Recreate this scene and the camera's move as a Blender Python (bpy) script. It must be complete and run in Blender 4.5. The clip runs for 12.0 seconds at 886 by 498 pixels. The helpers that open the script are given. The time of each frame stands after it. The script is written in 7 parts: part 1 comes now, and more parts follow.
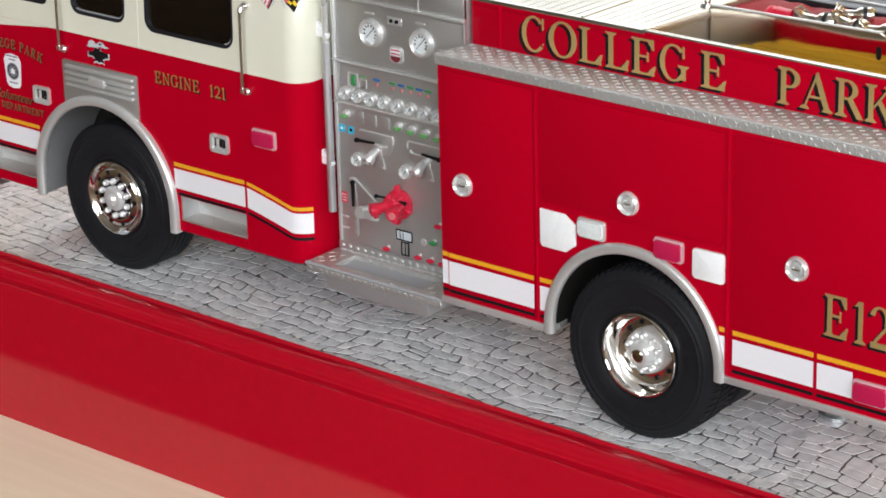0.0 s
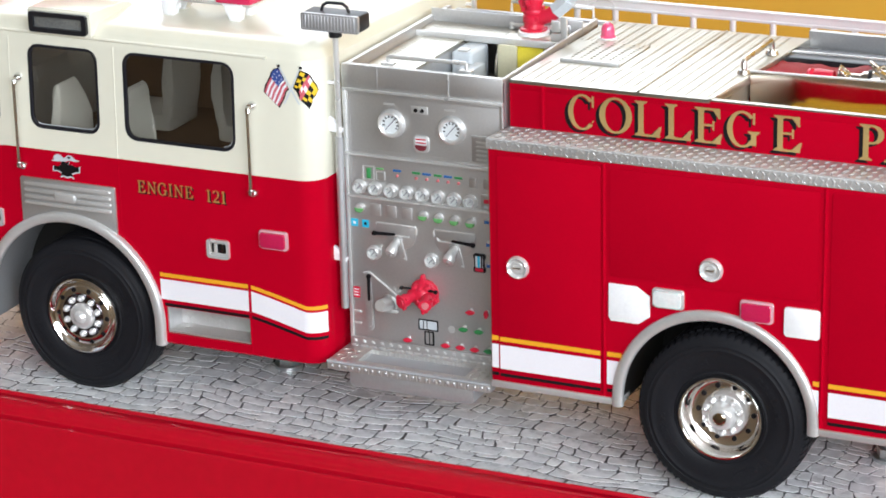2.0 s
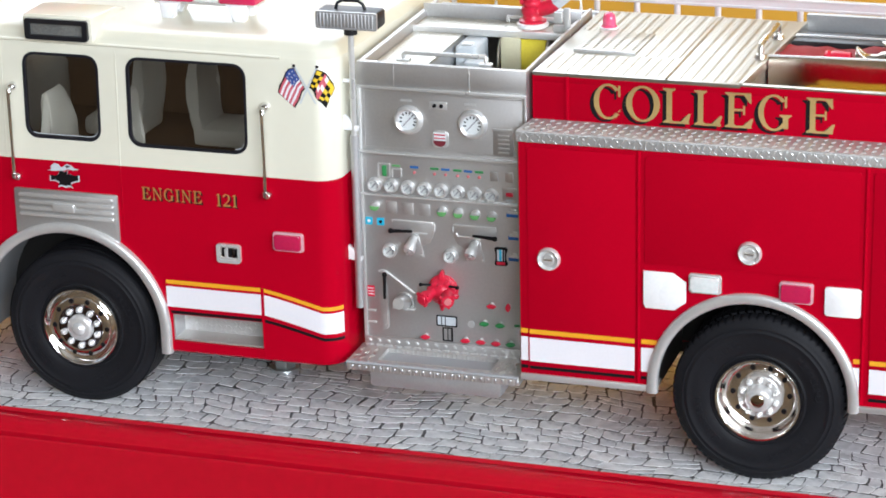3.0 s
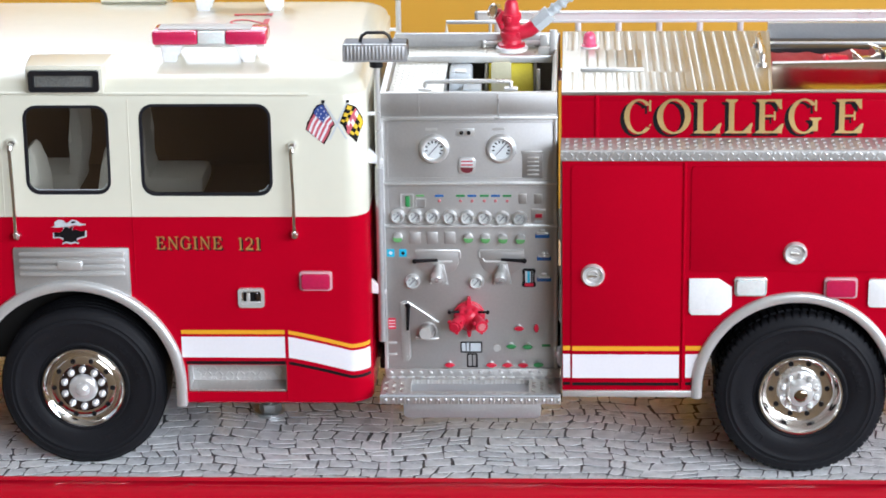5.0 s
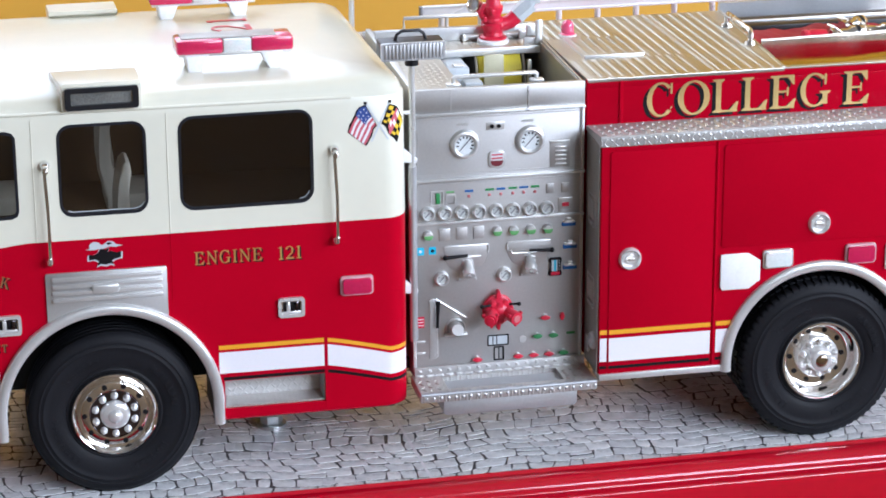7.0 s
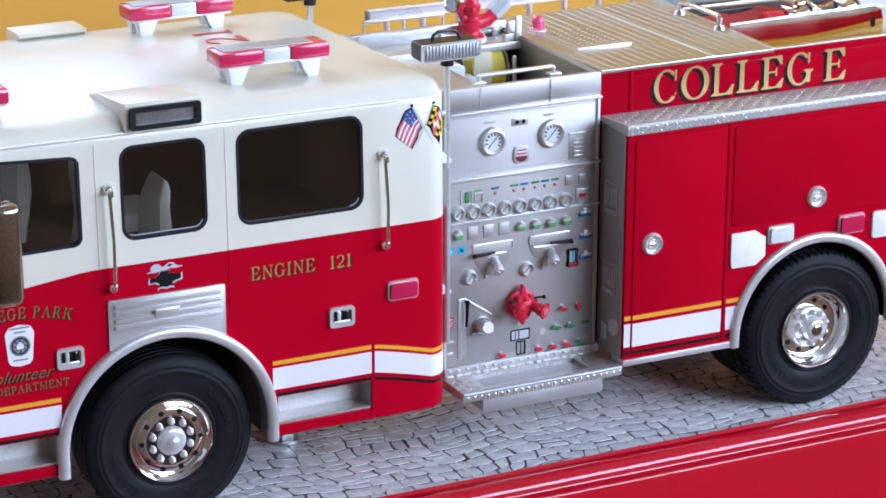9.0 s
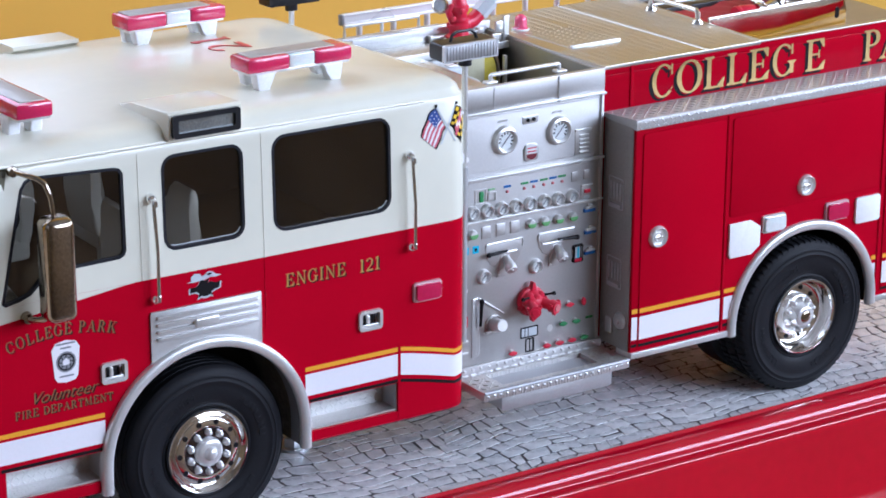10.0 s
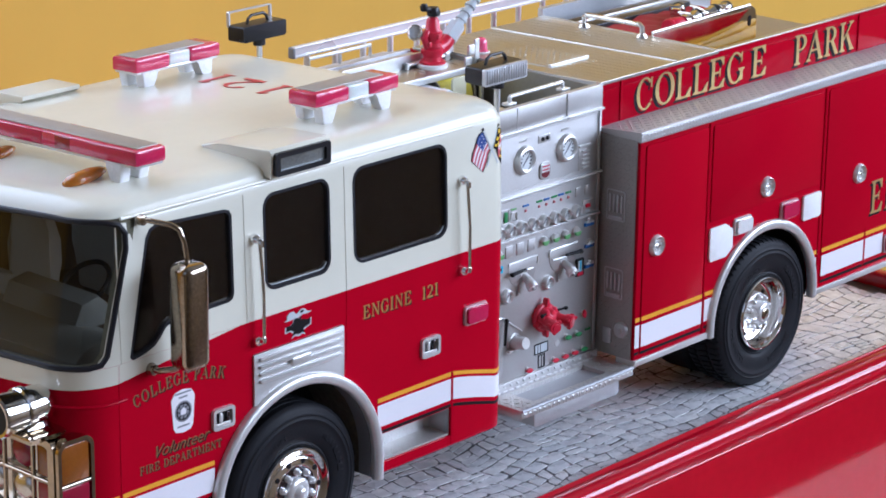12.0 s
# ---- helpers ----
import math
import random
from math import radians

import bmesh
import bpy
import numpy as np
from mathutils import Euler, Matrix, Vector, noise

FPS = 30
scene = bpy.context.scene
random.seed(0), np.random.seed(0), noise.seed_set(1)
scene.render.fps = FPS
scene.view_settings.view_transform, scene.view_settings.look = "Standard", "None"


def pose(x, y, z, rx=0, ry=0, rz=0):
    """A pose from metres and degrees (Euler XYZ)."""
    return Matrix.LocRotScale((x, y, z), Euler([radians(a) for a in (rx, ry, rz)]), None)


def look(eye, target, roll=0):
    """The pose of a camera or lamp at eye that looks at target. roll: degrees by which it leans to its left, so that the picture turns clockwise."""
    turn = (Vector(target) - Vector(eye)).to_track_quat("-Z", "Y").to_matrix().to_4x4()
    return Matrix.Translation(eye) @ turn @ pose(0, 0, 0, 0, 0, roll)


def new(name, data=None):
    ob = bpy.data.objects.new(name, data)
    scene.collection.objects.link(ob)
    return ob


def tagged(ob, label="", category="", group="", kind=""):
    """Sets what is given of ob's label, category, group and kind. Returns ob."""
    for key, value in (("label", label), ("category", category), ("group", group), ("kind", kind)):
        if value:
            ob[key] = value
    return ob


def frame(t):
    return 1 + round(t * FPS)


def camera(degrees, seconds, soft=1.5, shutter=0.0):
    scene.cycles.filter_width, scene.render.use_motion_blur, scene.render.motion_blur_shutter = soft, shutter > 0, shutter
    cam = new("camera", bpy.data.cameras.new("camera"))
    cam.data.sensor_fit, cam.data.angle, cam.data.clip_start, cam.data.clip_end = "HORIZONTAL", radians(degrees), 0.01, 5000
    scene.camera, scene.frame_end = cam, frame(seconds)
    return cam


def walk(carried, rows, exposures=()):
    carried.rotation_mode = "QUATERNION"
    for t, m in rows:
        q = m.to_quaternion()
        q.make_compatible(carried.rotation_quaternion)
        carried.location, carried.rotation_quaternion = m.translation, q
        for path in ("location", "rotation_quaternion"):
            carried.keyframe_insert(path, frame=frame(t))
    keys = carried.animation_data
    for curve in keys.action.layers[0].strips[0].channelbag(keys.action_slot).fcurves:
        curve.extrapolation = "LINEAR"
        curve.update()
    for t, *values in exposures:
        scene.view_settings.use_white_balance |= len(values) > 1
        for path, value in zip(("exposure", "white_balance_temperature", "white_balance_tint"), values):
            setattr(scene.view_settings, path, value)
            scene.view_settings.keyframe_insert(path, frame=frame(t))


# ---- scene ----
cam = camera(18.918, 12.0, soft=1.75)
PATH = [
    (0.0, look((0.51956, -0.47249, 0.27139), (0.15855, -0.04441, 0.05597), -1.543)),
    (0.5, look((0.48706, -0.49025, 0.26709), (0.15083, -0.04382, 0.04881), -1.417)),
    (1.0, look((0.45083, -0.51856, 0.26821), (0.14469, -0.04609, 0.06072), -1.399)),
    (1.5, look((0.41192, -0.54279, 0.27187), (0.13832, -0.04780, 0.07154), -1.455)),
    (2.0, look((0.37313, -0.56234, 0.27409), (0.13273, -0.05028, 0.07408), -1.396)),
    (2.5, look((0.33305, -0.57807, 0.27563), (0.12648, -0.05224, 0.07357), -1.369)),
    (3.0, look((0.29654, -0.58994, 0.27430), (0.12002, -0.05318, 0.07249), -1.386)),
    (5.0, look((0.12547, -0.62351, 0.27314), (0.09636, -0.05666, 0.07863), -0.922)),
    (5.5, look((0.08315, -0.62468, 0.27331), (0.09029, -0.05700, 0.07918), -0.808)),
    (6.0, look((0.04023, -0.62190, 0.27386), (0.08428, -0.05630, 0.07854), -0.630)),
    (6.5, look((-0.00307, -0.61538, 0.27513), (0.07838, -0.05455, 0.07807), -0.403)),
    (7.0, look((-0.04430, -0.60791, 0.27409), (0.07225, -0.05318, 0.07738), -0.273)),
    (9.0, look((-0.20053, -0.55562, 0.27078), (0.05008, -0.04604, 0.07710), 0.193)),
    (9.5, look((-0.23779, -0.53608, 0.26943), (0.04485, -0.04309, 0.07688), 0.301)),
    (10.0, look((-0.27409, -0.51559, 0.26764), (0.03939, -0.04083, 0.07705), 0.396)),
    (10.5, look((-0.30934, -0.49162, 0.26717), (0.03403, -0.03782, 0.07700), 0.521)),
    (11.0, look((-0.34343, -0.46473, 0.26723), (0.02918, -0.03448, 0.07738), 0.744)),
    (11.5, look((-0.37466, -0.43616, 0.26653), (0.02507, -0.03031, 0.07812), 0.821)),
    (12.0, look((-0.40575, -0.40866, 0.26510), (0.01975, -0.02686, 0.08295), 0.754)),
]
walk(cam, PATH, exposures=[(0.0, -0.5, 6400, 10), (1.0, -0.25, 6300, 10), (2.5, -0.2, 6100, 10), (5.5, -0.22, 5850, 11), (6.5, -0.22, 5700, 12), (9.0, -0.3, 5200, 16), (12.0, -0.46, 5200, 16)])

# ---- daylight through the room's windows ----
world = bpy.data.worlds.new("sky")
scene.world = world
world.use_nodes = True
wn = world.node_tree.nodes
sky = wn.new("ShaderNodeTexSky")
sky.sky_type, sky.sun_disc = "NISHITA", False
sky.sun_elevation, sky.sun_rotation = radians(40), radians(200)
world.node_tree.links.new(sky.outputs[0], wn["Background"].inputs[0])
wn["Background"].inputs[1].default_value = 0.06


def window_light(name, eye, target, w, h, watts, colour):
    """The sky's light in a window opening, in metres."""
    d = bpy.data.lights.new(name, "AREA")
    d.shape, d.size, d.size_y, d.energy, d.color = "RECTANGLE", w, h, watts, colour
    ob = new(name, d)
    ob.matrix_world = look(eye, target)
    return ob


window_light("window_light_north", (-0.1725, 0.37, 0.605), (-0.1725, -1, 0.505), 0.655, 0.88, 7.9, (0.93, 0.97, 1.0))
window_light("window_light_south", (1.35, -1.73, 0.83), (0.1, 0, 0.0), 1.75, 0.95, 80, (0.92, 0.96, 1.0))
window_light("window_light_west", (-2.03, -0.6, 1.0), (0.0, -0.1, 0.0), 1.5, 1.15, 1.9, (1.0, 0.97, 0.93))
window_light("window_light_east", (2.43, -0.7, 0.86), (0.1, -0.1, 0.0), 1.3, 1.0, 38, (0.93, 0.96, 1.0))

# ---- building tools; all sizes below are in millimetres ----
MM = 0.001


def link(name, bm, material, parent=None, label="", smooth=40):
    """One mesh object from a bmesh in millimetres."""
    bmesh.ops.recalc_face_normals(bm, faces=bm.faces)
    for v in bm.verts:
        v.co *= MM
    me = bpy.data.meshes.new(name)
    bm.to_mesh(me)
    bm.free()
    for p in me.polygons:
        p.use_smooth = True
    me.set_sharp_from_angle(angle=radians(smooth))
    for m in material if isinstance(material, (list, tuple)) else [material]:
        me.materials.append(m)
    ob = new(name, me)
    ob.parent = parent
    return tagged(ob, label) if label else ob


def part(name, bm, material, parent, label=""):
    return link(name, bm, material, parent, label)


def again(ob, name, parent, m):
    """A further part on the same mesh, moved by m (millimetres in its translation)."""
    c = new(name, ob.data)
    c.parent = parent
    m = m.copy()
    m.translation *= MM
    c.matrix_basis = m
    return c


def joined(*bms):
    out = bms[0]
    for b in bms[1:]:
        me = bpy.data.meshes.new("tmp")
        b.to_mesh(me)
        b.free()
        out.from_mesh(me)
        bpy.data.meshes.remove(me)
    return out


def bevelled(bm, width, segments=2):
    if width > 0:
        bmesh.ops.bevel(bm, geom=bm.edges[:] + bm.verts[:], offset=width, segments=segments, profile=0.5, affect="EDGES")
    return bm


def block(x0, x1, y0, y1, z0, z1, bevel=0.0, segments=2):
    bm = bmesh.new()
    bmesh.ops.create_cube(bm, size=1)
    for v in bm.verts:
        v.co = Vector(((x0 + x1) / 2 + v.co.x * (x1 - x0), (y0 + y1) / 2 + v.co.y * (y1 - y0), (z0 + z1) / 2 + v.co.z * (z1 - z0)))
    return bevelled(bm, bevel, segments)


def prism(points, lo, hi, axis="y", bevel=0.0, segments=2):
    """A polygon pushed along an axis. points: (x, z) for y, (x, y) for z, (y, z) for x."""
    place = {"y": lambda a, b, c: (a, c, b), "z": lambda a, b, c: (a, b, c), "x": lambda a, b, c: (c, a, b)}[axis]
    bm = bmesh.new()
    low = [bm.verts.new(place(a, b, lo)) for a, b in points]
    high = [bm.verts.new(place(a, b, hi)) for a, b in points]
    n = len(points)
    bm.faces.new(low[::-1])
    bm.faces.new(high)
    for i in range(n):
        bm.faces.new((low[i], low[(i + 1) % n], high[(i + 1) % n], high[i]))
    if bevel:
        rim = [e for e in bm.edges if all(v in high for v in e.verts) or all(v in low for v in e.verts)]
        bmesh.ops.bevel(bm, geom=rim, offset=bevel, segments=segments, profile=0.5, affect="EDGES")
    return bm


def round_rect(x0, x1, z0, z1, r, n=5):
    r = min(r, (x1 - x0) / 2 - 1e-4, (z1 - z0) / 2 - 1e-4)
    out = []
    for cx, cz, a0 in ((x1 - r, z1 - r, 0), (x0 + r, z1 - r, 90), (x0 + r, z0 + r, 180), (x1 - r, z0 + r, 270)):
        for i in range(n + 1):
            a = radians(a0 + 90 * i / n)
            out.append((cx + r * math.cos(a), cz + r * math.sin(a)))
    return out


def frame_ring(outer, inner, lo, hi, axis="y"):
    """The band between two outlines with the same count of points."""
    place = {"y": lambda a, b, c: (a, c, b), "z": lambda a, b, c: (a, b, c), "x": lambda a, b, c: (c, a, b)}[axis]
    bm = bmesh.new()
    rows = [[bm.verts.new(place(a, b, h)) for a, b in loop] for loop, h in ((outer, hi), (outer, lo), (inner, lo), (inner, hi))]
    n = len(outer)
    for k in range(4):
        for i in range(n):
            bm.faces.new((rows[k][i], rows[k][(i + 1) % n], rows[(k + 1) % 4][(i + 1) % n], rows[(k + 1) % 4][i]))
    return bm


def grown(points, by):
    """An outline moved outwards by a width (points anticlockwise or clockwise)."""
    n = len(points)
    area = sum(points[i][0] * points[(i + 1) % n][1] - points[(i + 1) % n][0] * points[i][1] for i in range(n))
    s = 1 if area > 0 else -1
    out = []
    for i in range(n):
        a, b, c = Vector(points[i - 1]), Vector(points[i]), Vector(points[(i + 1) % n])
        d1, d2 = (b - a), (c - b)
        d1 = d1.normalized() if d1.length > 1e-6 else d2.normalized()
        d2 = d2.normalized() if d2.length > 1e-6 else d1
        n1, n2 = Vector((d1.y, -d1.x)) * s, Vector((d2.y, -d2.x)) * s
        m = (n1 + n2)
        m = m.normalized() if m.length > 1e-6 else n1
        k = by / max(0.5, m.dot(n1))
        out.append((b.x + m.x * k, b.y + m.y * k))
    return out


def tube(points, r, n=10, closed=False, taper=None):
    """A round bar along a line of points."""
    pts = [Vector(p) for p in points]
    bm = bmesh.new()
    rows = []
    count = len(pts)
    last = None
    for i, p in enumerate(pts):
        if closed:
            d = (pts[(i + 1) % count] - pts[i - 1]).normalized()
        else:
            d = (pts[min(i + 1, count - 1)] - pts[max(i - 1, 0)]).normalized()
        if last is None:
            ref = Vector((0, 0, 1)) if abs(d.z) < 0.9 else Vector((1, 0, 0))
            u = d.cross(ref).normalized()
        else:
            u = (last - d * last.dot(d)).normalized()
        last = u
        w = d.cross(u)
        rr = r if taper is None else r + (taper - r) * i / (count - 1)
        rows.append([bm.verts.new(p + (u * math.cos(2 * math.pi * k / n) + w * math.sin(2 * math.pi * k / n)) * rr) for k in range(n)])
    for i in range(count if closed else count - 1):
        a, b = rows[i], rows[(i + 1) % count]
        for k in range(n):
            bm.faces.new((a[k], a[(k + 1) % n], b[(k + 1) % n], b[k]))
    if not closed:
        bm.faces.new(rows[0][::-1])
        bm.faces.new(rows[-1])
    return bm


def lathe(profile, axis="y", centre=(0, 0, 0), n=48):
    """A profile of (radius, along) turned about an axis through centre."""
    place = {"y": lambda r, h, a: (r * math.cos(a), h, r * math.sin(a)), "z": lambda r, h, a: (r * math.cos(a), r * math.sin(a), h), "x": lambda r, h, a: (h, r * math.cos(a), r * math.sin(a))}[axis]
    bm = bmesh.new()
    c = Vector(centre)
    rows = []
    for r, h in profile:
        if r < 1e-6:
            rows.append([bm.verts.new(c + Vector(place(0, h, 0)))])
        else:
            rows.append([bm.verts.new(c + Vector(place(r, h, 2 * math.pi * k / n))) for k in range(n)])
    for a, b in zip(rows, rows[1:]):
        for k in range(n):
            f = [a[k % len(a)], a[(k + 1) % len(a)], b[(k + 1) % len(b)], b[k % len(b)]]
            f = list(dict.fromkeys(f))
            if len(f) > 2:
                bm.faces.new(f)
    return bm


def rod(a, b, r, n=12):
    return tube([a, b], r, n)


def turned(bm, m):
    bmesh.ops.transform(bm, matrix=m, verts=bm.verts)
    return bm


def cut(bm, *tools):
    """bm without the solids of the tools."""
    def solid(b):
        bmesh.ops.recalc_face_normals(b, faces=b.faces)
        me = bpy.data.meshes.new("tmp")
        b.to_mesh(me)
        b.free()
        return new("tmp", me)
    base = solid(bm)
    others = [solid(t) for t in tools]
    for o in others:
        mod = base.modifiers.new("cut", "BOOLEAN")
        mod.operation, mod.object, mod.solver = "DIFFERENCE", o, "EXACT"
    done = bpy.data.meshes.new_from_object(base.evaluated_get(bpy.context.evaluated_depsgraph_get()))
    out = bmesh.new()
    out.from_mesh(done)
    for o in [base] + others:
        me = o.data
        bpy.data.objects.remove(o)
        bpy.data.meshes.remove(me)
    bpy.data.meshes.remove(done)
    return out


def words(text, size, depth=0.06, thick=0.0, lean=0.0):
    """Writing in the built-in font, lying in the x-z plane and facing -y, from x = 0 on."""
    cu = bpy.data.curves.new("tmp", "FONT")
    cu.body, cu.size, cu.extrude, cu.offset, cu.shear = text, size, depth, thick, lean
    cu.resolution_u = 4
    ob = new("tmp", cu)
    me = bpy.data.meshes.new_from_object(ob.evaluated_get(bpy.context.evaluated_depsgraph_get()))
    bm = bmesh.new()
    bm.from_mesh(me)
    bpy.data.objects.remove(ob)
    bpy.data.curves.remove(cu)
    bpy.data.meshes.remove(me)
    return turned(bm, Matrix.Rotation(math.pi / 2, 4, "X"))


# letters with serifs, one unit high: closed outlines, laid over one another
def bar(x0, x1, z0, z1):
    return [(x0, z0), (x1, z0), (x1, z1), (x0, z1)]


def bow(cx, cz, rx, rz, ix, iz, a0, a1, n=18):
    """A swelling stroke: part of a ring between two ellipses."""
    out = [(cx + rx * math.cos(radians(a0 + (a1 - a0) * i / n)), cz + rz * math.sin(radians(a0 + (a1 - a0) * i / n))) for i in range(n + 1)]
    return out + [(cx + ix * math.cos(radians(a1 + (a0 - a1) * i / n)), cz + iz * math.sin(radians(a1 + (a0 - a1) * i / n))) for i in range(n + 1)]


def serif(x, z, w=0.34, up=True):
    h = 0.05 if up else -0.05
    return [(x - w / 2, z), (x + w / 2, z), (x + w / 2, z + h * 0.7), (x + w * 0.24, z + h * 1.9), (x - w * 0.24, z + h * 1.9), (x - w / 2, z + h * 0.7)]


def glyph(ch):
    stem = lambda x: [bar(x - 0.075, x + 0.075, 0, 1), serif(x, 0), serif(x, 1, up=False)]
    if ch == "C":
        return 0.82, [bow(0.42, 0.5, 0.42, 0.52, 0.27, 0.46, 42, 318), bar(0.70, 0.76, 0.66, 0.98), [(0.70, 0.2), (0.76, 0.24), (0.76, 0.3), (0.70, 0.24)]]
    if ch == "G":
        return 0.9, [bow(0.42, 0.5, 0.42, 0.52, 0.27, 0.46, 42, 322), bar(0.70, 0.76, 0.66, 0.98), bar(0.66, 0.80, 0.06, 0.42), serif(0.73, 0.46, 0.32, False)]
    if ch == "O":
        return 0.9, [bow(0.45, 0.5, 0.45, 0.52, 0.29, 0.46, 0, 180), bow(0.45, 0.5, 0.45, 0.52, 0.29, 0.46, 180, 360)]
    if ch == "D":
        return 0.86, stem(0.17) + [bow(0.3, 0.5, 0.56, 0.5, 0.4, 0.44, -90, 90), bar(0.1, 0.32, 0.0, 0.06), bar(0.1, 0.32, 0.94, 1)]
    if ch == "L":
        return 0.78, stem(0.19) + [bar(0.1, 0.74, 0, 0.06), [(0.5, 0.05), (0.72, 0.05), (0.78, 0.3), (0.72, 0.3)]]
    if ch in "EF":
        s = stem(0.19) + [bar(0.1, 0.72, 0.94, 1), bar(0.2, 0.55, 0.48, 0.54), bar(0.51, 0.56, 0.38, 0.64), [(0.52, 0.95), (0.72, 0.95), (0.73, 0.72), (0.68, 0.72)]]
        if ch == "E":
            s += [bar(0.1, 0.74, 0, 0.06), [(0.5, 0.05), (0.73, 0.05), (0.79, 0.28), (0.73, 0.28)]]
        return 0.8, s
    if ch == "T":
        return 0.8, [bar(0.325, 0.475, 0, 1), serif(0.4, 0), bar(0.02, 0.78, 0.94, 1), [(0.02, 0.95), (0.02, 0.72), (0.07, 0.72), (0.2, 0.95)], [(0.78, 0.95), (0.6, 0.95), (0.73, 0.72), (0.78, 0.72)]]
    if ch in "PR":
        s = stem(0.19) + [bow(0.34, 0.73, 0.34, 0.27, 0.18, 0.21, -90, 90), bar(0.2, 0.36, 0.94, 1), bar(0.2, 0.36, 0.46, 0.52)]
        if ch == "R":
            s += [[(0.36, 0.48), (0.52, 0.5), (0.82, 0.04), (0.86, 0), (0.66, 0)]]
        return 0.86 if ch == "R" else 0.72, s
    if ch == "A":
        return 0.92, [[(0.08, 0.03), (0.13, 0.03), (0.47, 0.9), (0.46, 1.02)], [(0.44, 1.02), (0.5, 1.02), (0.86, 0.03), (0.69, 0.03), (0.40, 0.86)], bar(0.22, 0.68, 0.32, 0.38), serif(0.11, 0, 0.26), serif(0.78, 0, 0.3)]
    if ch == "K":
        return 0.92, stem(0.19) + [[(0.26, 0.42), (0.3, 0.38), (0.76, 0.95), (0.68, 0.95)], [(0.38, 0.56), (0.5, 0.62), (0.9, 0.03), (0.7, 0.03)], serif(0.72, 1, 0.28, False), serif(0.8, 0, 0.28)]
    if ch == "N":
        return 0.96, [bar(0.15, 0.21, 0, 1), bar(0.75, 0.81, 0, 1), [(0.08, 1), (0.25, 1), (0.81, 0.12), (0.81, 0), (0.74, 0)], serif(0.18, 0, 0.28), serif(0.78, 1, 0.28, False)]
    if ch == "M":
        return 1.1, [bar(0.12, 0.18, 0, 1), bar(0.82, 0.97, 0, 1), [(0.06, 1), (0.26, 1), (0.54, 0.2), (0.5, 0)], [(0.5, 0), (0.54, 0.2), (0.86, 1), (0.82, 1)], serif(0.15, 0, 0.26), serif(0.9, 0, 0.34)]
    if ch == "I":
        return 0.4, stem(0.2)
    if ch == "1":
        return 0.42, [bar(0.15, 0.29, 0, 1), serif(0.22, 0), [(0.02, 0.86), (0.16, 0.88), (0.2, 1), (0.15, 1)]]
    if ch == "2":
        return 0.66, [bow(0.31, 0.7, 0.3, 0.3, 0.16, 0.25, -30, 165), [(0.5, 0.58), (0.58, 0.54), (0.22, 0.14), (0.04, 0.0), (0.06, 0.08)], bar(0.05, 0.62, 0, 0.14)]
    return 0.4, []


def letter(ch, x, y, z, w, h, deep=0.1):
    """One letter of that width and height with its foot at x, z, its face at y."""
    adv, shapes = glyph(ch)
    bms = [prism([(x + a * w / adv, z + b * h) for a, b in s], y - 0.004 * k, y + deep) for k, s in enumerate(shapes)]
    return joined(*bms)


def lettering(text, x, y, z, h, gap=0.12, narrow=0.9, deep=0.08):
    bms = []
    for ch in text:
        if ch == " ":
            x += h * 0.5
            continue
        adv, _ = glyph(ch)
        bms.append(letter(ch, x, y, z, adv * h * narrow, h, deep))
        x += adv * h * narrow + gap * h
    return joined(*bms), x


def lozenges(x0, x1, y0, y1, z, px=2.4, py=2.4, long=0.95, wide=0.3, high=0.22, rows=False):
    """Raised treads set crosswise in rows; z is a height or a function of y."""
    vs, fs = [], []
    top = z if callable(z) else (lambda y: z)
    nx, ny = int((x1 - x0) / px), int((y1 - y0) / py)
    for i in range(nx):
        for j in range(ny):
            cx, cy = x0 + px * (i + 0.5), y0 + py * (j + 0.5)
            s = 1 if (i if rows else i + j) % 2 else -1
            ux, uy = 0.707, 0.707 * s
            h = top(cy)
            o = len(vs)
            for a, b, c in ((long, 0, 0), (0, wide, 0), (-long, 0, 0), (0, -wide, 0), (long * 0.55, 0, high), (-long * 0.55, 0, high)):
                vs.append((cx + ux * a - uy * b, cy + uy * a + ux * b, h + c))
            fs += [tuple(o + k for k in f) for f in ((0, 1, 4), (1, 5, 4), (1, 2, 5), (2, 3, 5), (3, 4, 5), (3, 0, 4))]
    me = bpy.data.meshes.new("tmp")
    me.from_pydata(vs, [], fs)
    bm = bmesh.new()
    bm.from_mesh(me)
    bpy.data.meshes.remove(me)
    return bm


def thing(name, label, category, at=(0, 0, 0), group=""):
    ob = new(name)
    ob.empty_display_size = 0.01
    return tagged(ob, label, category, group)

# ---- materials ----
def nodes_of(m):
    nt = m.node_tree
    return nt, nt.nodes, nt.links, nt.nodes["Principled BSDF"]


